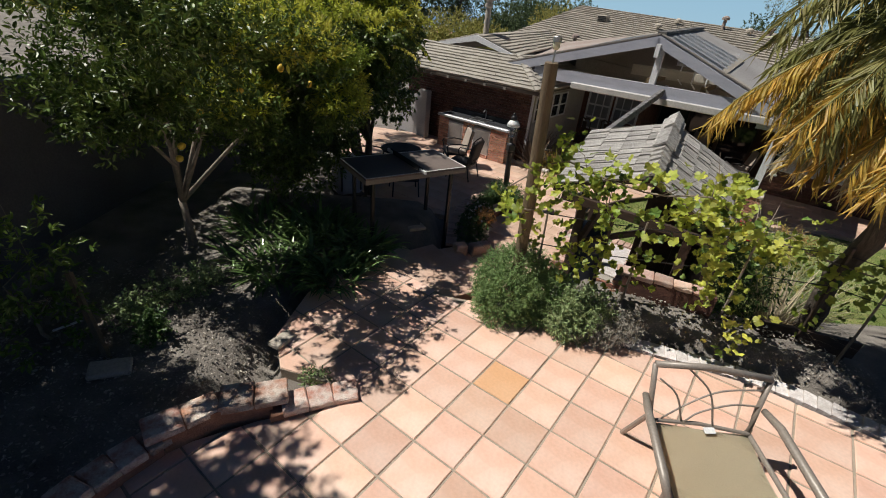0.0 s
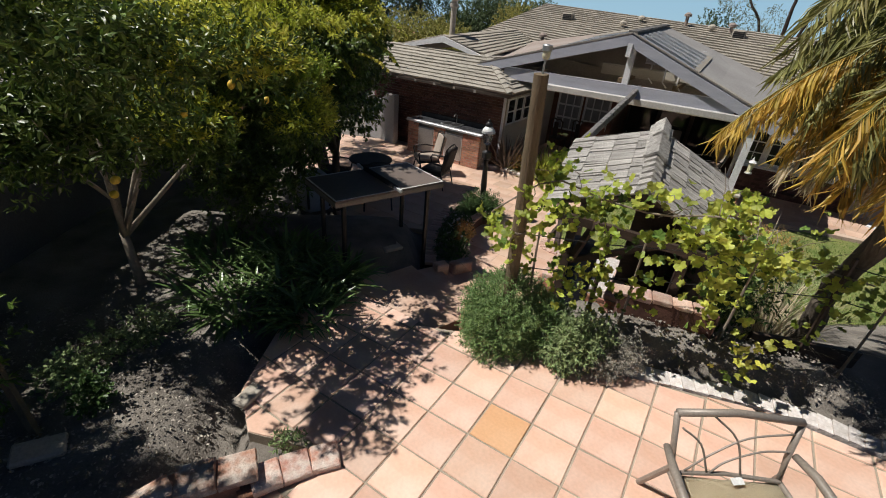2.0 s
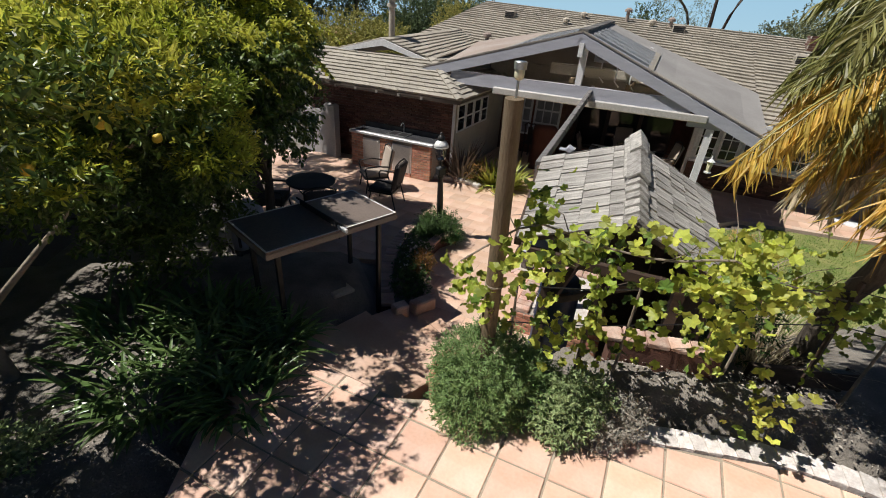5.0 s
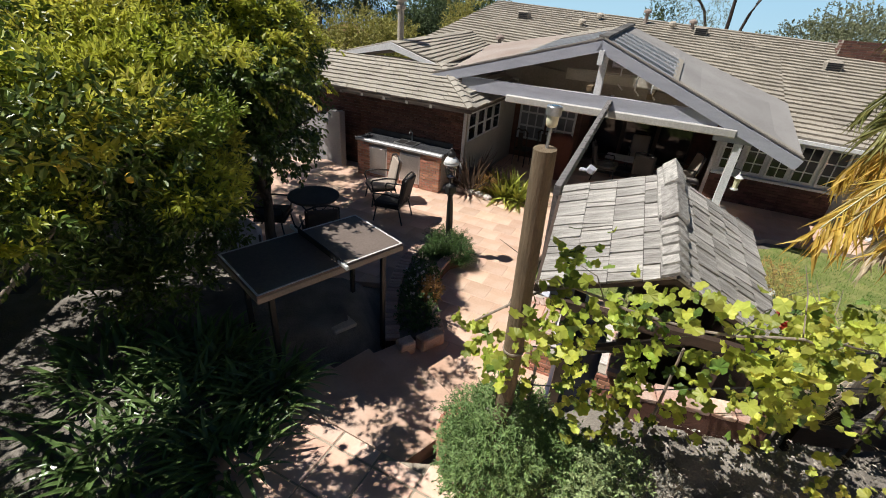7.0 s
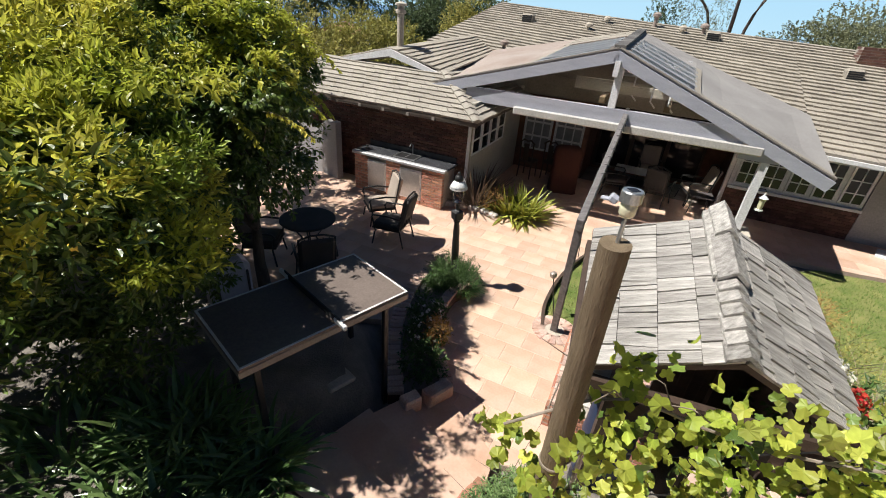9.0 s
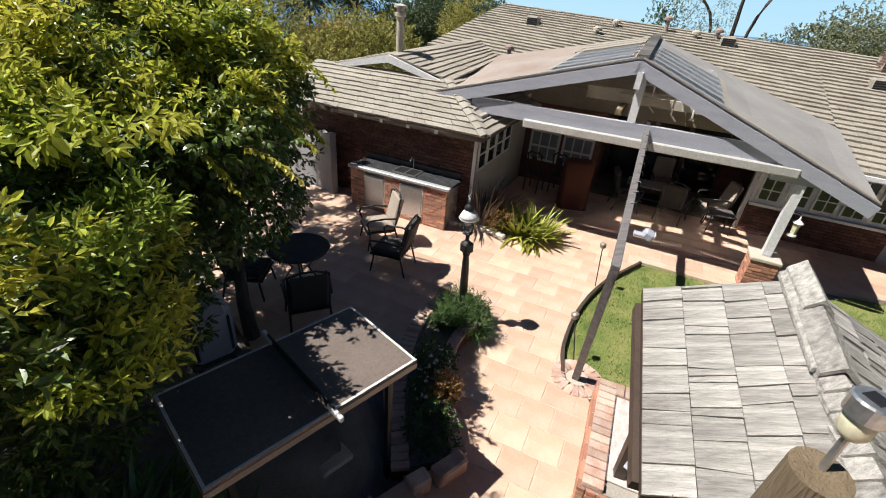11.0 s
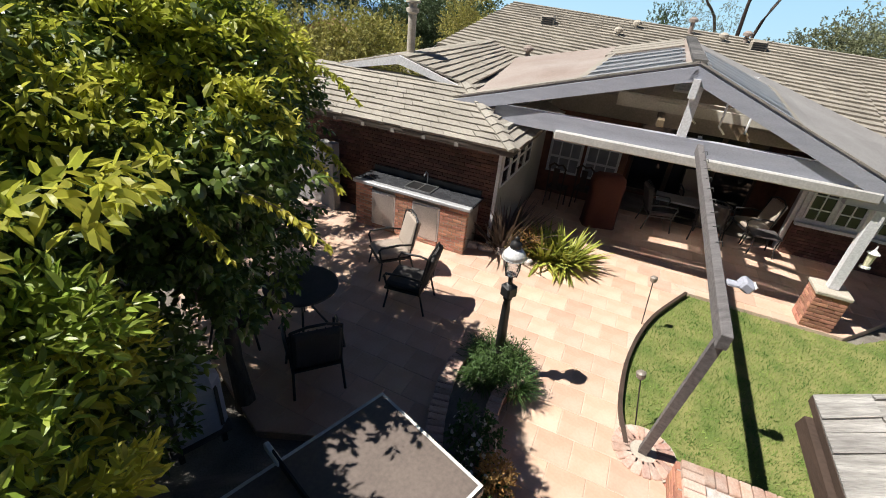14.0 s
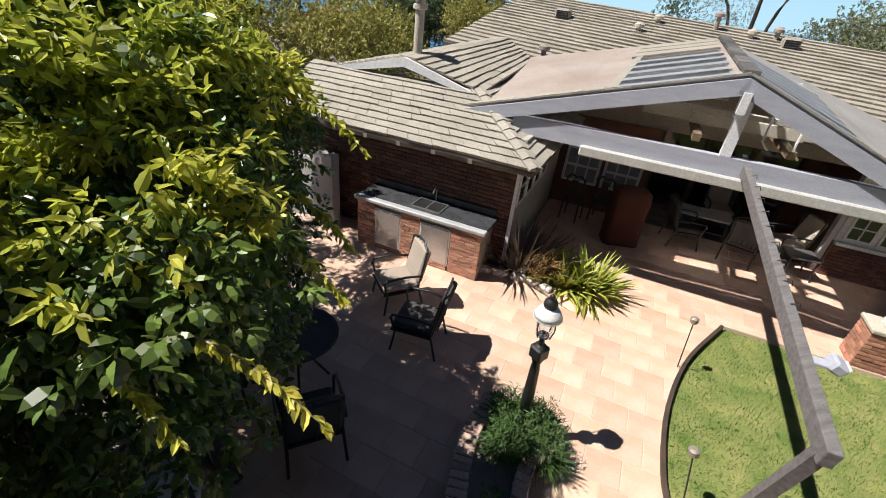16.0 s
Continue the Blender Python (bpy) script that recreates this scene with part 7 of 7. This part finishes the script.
citrus()
broad_tree()
small_shrubs()
boundary_trees()
for spot in ((-2.5, 8.9, 0.5, 0.34), (-1.9, 9.0, 0.45, 0.36), (-2.6, 9.5, 0.5, 0.4), (-1.8, 9.5, 0.4, 0.45), (-2.1, 8.4, 0.35, 0.32), (-1.45, 9.3, 0.3, 0.42), (-1.0, 8.95, 0.32, 0.42), (-1.5, 8.7, 0.35, 0.36), (-1.3, 8.25, 0.3, 0.34)):
    strap_clump("agapanthus_clump", "clump of dark strappy agapanthus leaves in shade", [spot], L_STRAP, 130, (0.32, 0.62), (0.044, 0.068))
strap_clump("flax_clump", "spiky bronze flax clump at the kitchen corner", [(2.95, 15.5, 0.18, -0.08)], L_FLAX, 170, (0.75, 1.3), (0.04, 0.065), (0.6, 1.45), (0.1, 0.7))
strap_clump("yellow_agave", "bright yellow-green rosette plant by the patio edge", [(3.98, 14.85, 0.16, -0.05), (3.62, 15.0, 0.12, -0.05)], L_AGAVE, 300, (0.45, 0.92), (0.06, 0.095), (0.25, 1.45), (0.1, 0.9))
vine()
bushes()
palm()



def mulch(n):
    """Chips, small stones and dead leaves on the two beds."""
    beds = ([(-4.6, 3.2), (-3.0, 3.2), (-2.7, 5.0), (-2.2, 5.9), (-1.6, 6.4), (-1.75, 7.0), (-1.7, 8.0), (-2.8, 8.3), (-4.6, 8.3)], [(1.75, 7.45), (2.5, 7.1), (3.6, 6.6), (4.4, 5.9), (5.2, 5.0), (6.2, 6.2), (5.2, 7.3), (3.4, 7.6), (2.2, 7.8)])
    pts = []
    while len(pts) < n:
        x, y = RNG.uniform(-4.6, 6.2), RNG.uniform(3.2, 8.3)
        if inside(x, y, beds[0]) or inside(x, y, beds[1]):
            pts.append((x, y, ground_z(x, y) + 0.035))
    al = RNG.normal(size=(n, 3)) * np.array([1, 1, 0.25])
    ln = RNG.uniform(0.012, 0.045, n)
    me = leaf_mesh("mulch", np.array(pts), al, ln, ln * 0.6, 0.2, 0.3, broad=True)
    tagged(link_mesh("mulch", me, M_CHIP), "pale wood chips and dead leaves on the soil", "mulch", kind="stuff")


mulch(9000)

# ---- distance ----


def far_tree(x, y, z0, h, r, material, size, n, label, name="distant_tree", trunk=True, seed=2, flat=1.0):
    t = thing(name, None, label, "tree", "distant trees")
    rnd = random.Random(seed)
    blobs = [(x + rnd.uniform(-r, r) * 0.6, y + rnd.uniform(-r, r) * 0.6, z0 + h * rnd.uniform(0.45, 0.85), r * rnd.uniform(0.45, 0.7), r * rnd.uniform(0.45, 0.7), h * 0.24 * flat * rnd.uniform(0.8, 1.3)) for _ in range(7)]
    leafy("crown", blobs, n, 8, size, material, t, shell=0.5, ratio=0.5)
    if trunk:
        limbs("trunk", (x, y, z0), h * 0.45, [b[:3] for b in blobs[:4]], r * 0.05, M_BARK, t, seed)
    return t

far_tree(1.5, 36, -1.5, 4.6, 4.0, L_FARY, 0.17, 2800, "yellow-green shrubby trees beyond the roof", seed=3)
far_tree(-5.5, 34, -1.5, 5.0, 4.0, L_FARY, 0.17, 2800, "yellow-green shrubby trees beyond the roof", seed=13)
far_tree(6.0, 42, -2.0, 6.6, 3.4, L_FAR, 0.18, 2400, "dark green rounded tree beyond the roof", seed=4)
far_tree(7.6, 33, -1.0, 5.2, 1.7, L_FARY, 0.12, 1600, "bright green climbing shrub beside the main roof", seed=5)
far_tree(15.0, 62, -3.0, 8.0, 5.0, L_FAR, 0.26, 1800, "dark green tree on the hillside", seed=6)
far_tree(9.5, 70, -6.0, 11.0, 5.0, L_FAR, 0.28, 1600, "dark green tree on the hillside", seed=16)
far_tree(-2.0, 58, -2.0, 13.0, 3.6, L_FAR, 0.22, 2600, "tall dark conifer behind the houses", seed=7)
far_tree(2.8, 60, -2.0, 14.0, 3.4, L_FAR, 0.22, 2600, "tall dark conifer behind the houses", seed=8)
far_tree(-12.0, 50, -2.0, 10.0, 6.0, L_FAR, 0.24, 2600, "dark green trees on the hillside", seed=9)
far_tree(-24.0, 46, -2.0, 10.0, 7.0, L_FAR, 0.24, 2400, "dark green trees on the hillside", seed=10)
far_tree(27.5, 43.3, -1.5, 7.0, 1.9, L_FAR, 0.16, 600, "small round green tree behind the roof ridge", seed=11)
far_tree(36.0, 33.0, -2.0, 7.2, 5.0, L_OLIVE, 0.15, 3600, "grey-green olive tree beyond the house", seed=12)
far_tree(37.5, 24.5, -2.0, 9.2, 6.0, L_OLIVE, 0.15, 4200, "grey-green olive tree beyond the house", seed=14)
far_tree(38.0, 36.0, -2.0, 8.0, 6.0, L_OLIVE, 0.18, 2600, "grey-green olive tree beyond the house", seed=15)


def eucalyptus():
    t = thing("eucalyptus_tree", None, "tall bare-stemmed eucalyptus with dark forked trunks", "tree")
    for pts, r in (([(27.4, 36.3, -2), (27.6, 36.4, 3.8), (27.5, 36.3, 6.5), (28.2, 36.1, 10)], 0.17), ([(27.8, 35.7, -2), (28.0, 35.5, 4.0), (28.8, 34.9, 7), (29.4, 34.5, 10)], 0.13), ([(27.0, 36.8, -2), (26.4, 37.3, 4.2), (25.4, 38.1, 6.2), (24.8, 38.9, 9)], 0.12)):
        part("trunk", tb(smooth_line(pts, 4), [r * (1 - 0.05 * k) for k in range(13)], 8), M_DARKWOOD, t, smooth=True)
    leafy("crown", [(25.0, 38.7, 6.2, 1.2, 1.2, 0.9), (25.6, 37.9, 4.6, 0.9, 0.9, 0.8), (26.8, 36.9, 5.0, 0.8, 0.8, 1.0), (27.3, 36.5, 9.5, 2.5, 2.5, 1.2), (26.2, 37.4, 3.4, 1.6, 1.6, 0.9)], 1500, 8, 0.13, L_OLIVE, t, ratio=0.25, down=0.8)


eucalyptus()


def far_house(x, y, z, rz, w, d, h, label, roofh=1.0):
    t = thing("distant_house", pose(x, y, z, 0, 0, rz), label, "house", "distant houses")
    part("wall", bx(w, d, h, None), M_WHITE, t, "white plastered wall")
    bm = bmesh.new()
    e = 0.4
    v = [bm.verts.new(p) for p in ((-w / 2 - e, -d / 2 - e, h - 0.05), (w / 2 + e, -d / 2 - e, h - 0.05), (w / 2 + e, d / 2 + e, h - 0.05), (-w / 2 - e, d / 2 + e, h - 0.05), (-w / 2 - e, 0, h + roofh), (w / 2 + e, 0, h + roofh))]
    for f in ((0, 1, 5, 4), (2, 3, 4, 5), (3, 0, 4), (1, 2, 5), (0, 3, 2, 1)):
        bm.faces.new([v[i] for i in f])
    bmesh.ops.recalc_face_normals(bm, faces=bm.faces)
    part("roof", bm, M_TERRA, t, "terracotta tiled roof")
    for k in (-1, 1):
        part("window", bx(0.9, 0.06, 1.1, pose(k * w * 0.25, -d / 2 - 0.02, h * 0.4)), M_PANE, t)


far_house(0.2, 50.5, -1.6, 78, 6.0, 4.2, 2.6, "white plastered house with terracotta roof among trees", 1.0)
far_house(21.5, 97, -4.0, -10, 7.0, 6.0, 3.0, "far white house with orange tiled roof", 1.8)

# plain sky beyond the sea
M_BACK = bpy.data.materials.new("clear_sky")
M_BACK.use_nodes = True
bn, bl = M_BACK.node_tree.nodes, M_BACK.node_tree.links
bn.clear()
bout, bem, bramp, btc, bsep, bmap = (bn.new("ShaderNode" + k) for k in ("OutputMaterial", "Emission", "ValToRGB", "TexCoord", "SeparateXYZ", "MapRange"))
bl.new(btc.outputs["Object"], bsep.inputs[0])
bl.new(bsep.outputs["Z"], bmap.inputs["Value"])
bmap.inputs["From Max"].default_value = 1500.0
bl.new(bmap.outputs[0], bramp.inputs[0])
bramp.color_ramp.elements[0].color, bramp.color_ramp.elements[1].color = (0.36, 0.56, 0.69, 1), (0.17, 0.40, 0.66, 1)
bl.new(bramp.outputs[0], bem.inputs[0])
bl.new(bem.outputs[0], bout.inputs[0])
arc = [(5100 * math.sin(radians(q)), 5100 * math.cos(radians(q))) for q in range(-80, 101, 4)]
bv = [(x, y, z) for z in (-70, 1500) for x, y in arc]
bf = [(k, k + 1, len(arc) + k + 1, len(arc) + k) for k in range(len(arc) - 1)]
tagged(link_mesh("backdrop", arrays_mesh("backdrop", bv, bf), M_BACK), "clear light blue sky over the sea", "sky", kind="structure")

# ---- floor, paving and roof pieces ----


def clip_tile(sq, poly):
    """A tile cut along the nearby edges of its floor's outline."""
    c = sum((Vector(p) for p in sq), Vector((0, 0))) / 4
    wind = 1 if sum(a[0] * b[1] - b[0] * a[1] for a, b in zip(poly, poly[1:] + poly[:1])) > 0 else -1
    out = [Vector(p) for p in sq]
    if all(inside(*p, poly) for p in sq):
        return out
    for a, b in zip(poly, poly[1:] + poly[:1]):
        a, b = Vector(a), Vector(b)
        d = b - a
        t = max(0.0, min(1.0, (c - a).dot(d) / d.length_squared))
        if (a + d * t - c).length > 0.34:
            continue
        n = Vector((-d.y, d.x)).normalized() * wind
        res = []
        for p, q in zip(out, out[1:] + out[:1]):
            dp, dq = n.dot(p - a) - 0.006, n.dot(q - a) - 0.006
            if dp >= 0:
                res.append(p)
            if (dp >= 0) != (dq >= 0):
                res.append(p.lerp(q, dp / (dp - dq)))
        out = res
        if len(out) < 3:
            return []
    return out


def tile_prism(pts, z0, z1, bev=0.006):
    """A tile with a softened top edge."""
    n = len(pts)
    c = sum(pts, Vector((0, 0))) / n
    v = [(p.x, p.y, z0) for p in pts] + [(p.x, p.y, z1 - bev) for p in pts]
    v += [(*(p + (c - p).normalized() * bev * 1.5), z1) for p in pts]
    f = []
    for i in range(n):
        j = (i + 1) % n
        f += [(i, j, n + j, n + i), (n + i, n + j, 2 * n + j, 2 * n + i)]
    f.append(tuple(range(2 * n, 3 * n)))
    return v, f


def terrace_tiles():
    rnd = random.Random(21)
    ca, sa = math.cos(radians(TA)), math.sin(radians(TA))
    gap = 0.010
    for i in range(-14, 16):
        for j in range(-16, 10):
            sq = []
            for a, b in ((gap, gap), (TS - gap, gap), (TS - gap, TS - gap), (gap, TS - gap)):
                u, w = i * TS + a + rnd.uniform(-0.003, 0.003), j * TS + b + rnd.uniform(-0.003, 0.003)
                sq.append((TO.x + u * ca - w * sa, TO.y + u * sa + w * ca))
            cx, cy = sum(p[0] for p in sq) / 4, sum(p[1] for p in sq) / 4
            if cy < 3.1 or not any(inside(*p, TERRACE) for p in sq + [(cx, cy)]):
                continue
            pts = clip_tile(sq, TERRACE)
            if len(pts) < 3:
                continue
            c = Vector((cx, cy))
            v, f = tile_prism([p - c for p in pts], -0.02, 0.0)
            me = bpy.data.meshes.new("tile")
            me.from_pydata(v, [], f)
            orange = (i, j) == (1, 0)
            ob = link_mesh("tile", me, M_TILEO if orange else M_TILE, slab)
            ob.matrix_basis = pose(cx, cy, TZ + rnd.uniform(-0.002, 0.002), rnd.uniform(-0.25, 0.25), rnd.uniform(-0.25, 0.25), 0)


def lower_tiles():
    rnd = random.Random(22)
    s = 0.40
    near, rest = [], []
    for i in range(-26, 30):
        for j in range(-22, 12):
            sq = []
            for a, b in ((0.004, 0.004), (s - 0.004, 0.004), (s - 0.004, s - 0.004), (0.004, s - 0.004)):
                q = hw(i * s + a + (0.2 if j % 2 else 0), j * s + b)
                sq.append((q.x, q.y))
            cx, cy = sum(p[0] for p in sq) / 4, sum(p[1] for p in sq) / 4
            if not inside(cx, cy, PATIO):
                continue
            pts = clip_tile(sq, PATIO)
            if len(pts) >= 3:
                (near if -0.6 < cx < 5.4 and cy < 15.2 else rest).append((cx, cy, pts))
    for cx, cy, pts in near[:300]:
        c = Vector((cx, cy))
        v, f = tile_prism([p - c for p in pts], -0.02, 0.0, 0.004)
        me = bpy.data.meshes.new("tile")
        me.from_pydata(v, [], f)
        ob = link_mesh("tile", me, M_TILEP, patio)
        ob.matrix_basis = pose(cx, cy, rnd.uniform(-0.002, 0.001), rnd.uniform(-0.15, 0.15), rnd.uniform(-0.15, 0.15), 0)
    vs, fs = [], []
    for cx, cy, pts in near[300:] + rest:
        v, f = tile_prism(pts, -0.02, rnd.uniform(-0.002, 0.001), 0.004)
        fs += [tuple(len(vs) + k for k in q) for q in f]
        vs += v
    me = bpy.data.meshes.new("patio_tiles")
    me.from_pydata(vs, [], fs)
    link_mesh("patio_tiles", me, M_TILE2, patio, kind="stuff")


terrace_tiles()
lower_tiles()
for q in (kit, kside):
    single_boxes("roof_tile", slope_tiles(*q, 0.22, 0.42, 0.045, 0.012, 8), M_ROOFO, house)
hip = [Vector(kit[1]).lerp(Vector(kit[2]), k / 9) for k in range(10)]
for a, b in zip(hip, hip[1:]):
    bm = bmesh.new()
    d = (b - a).normalized()
    sd = Vector((d.y, -d.x, 0)).normalized() * 0.12
    q = [a - sd + Vector((0, 0, 0.045)), a + Vector((0, 0, 0.085)), a + sd + Vector((0, 0, 0.045)), b + sd * 0.95 + Vector((0, 0, 0.03)), b + Vector((0, 0, 0.06)), b - sd * 0.95 + Vector((0, 0, 0.03))]
    v = [bm.verts.new(p) for p in q] + [bm.verts.new(p - Vector((0, 0, 0.03))) for p in q]
    for f in ((0, 1, 4, 5), (1, 2, 3, 4), (6, 11, 10, 7), (7, 10, 9, 8), (0, 6, 7, 1), (1, 7, 8, 2), (2, 8, 9, 3), (3, 9, 10, 4), (4, 10, 11, 5), (5, 11, 6, 0)):
        bm.faces.new([v[k] for k in f])
    bmesh.ops.recalc_face_normals(bm, faces=bm.faces)
    part("hip_tile", bm, M_ROOFO, house)
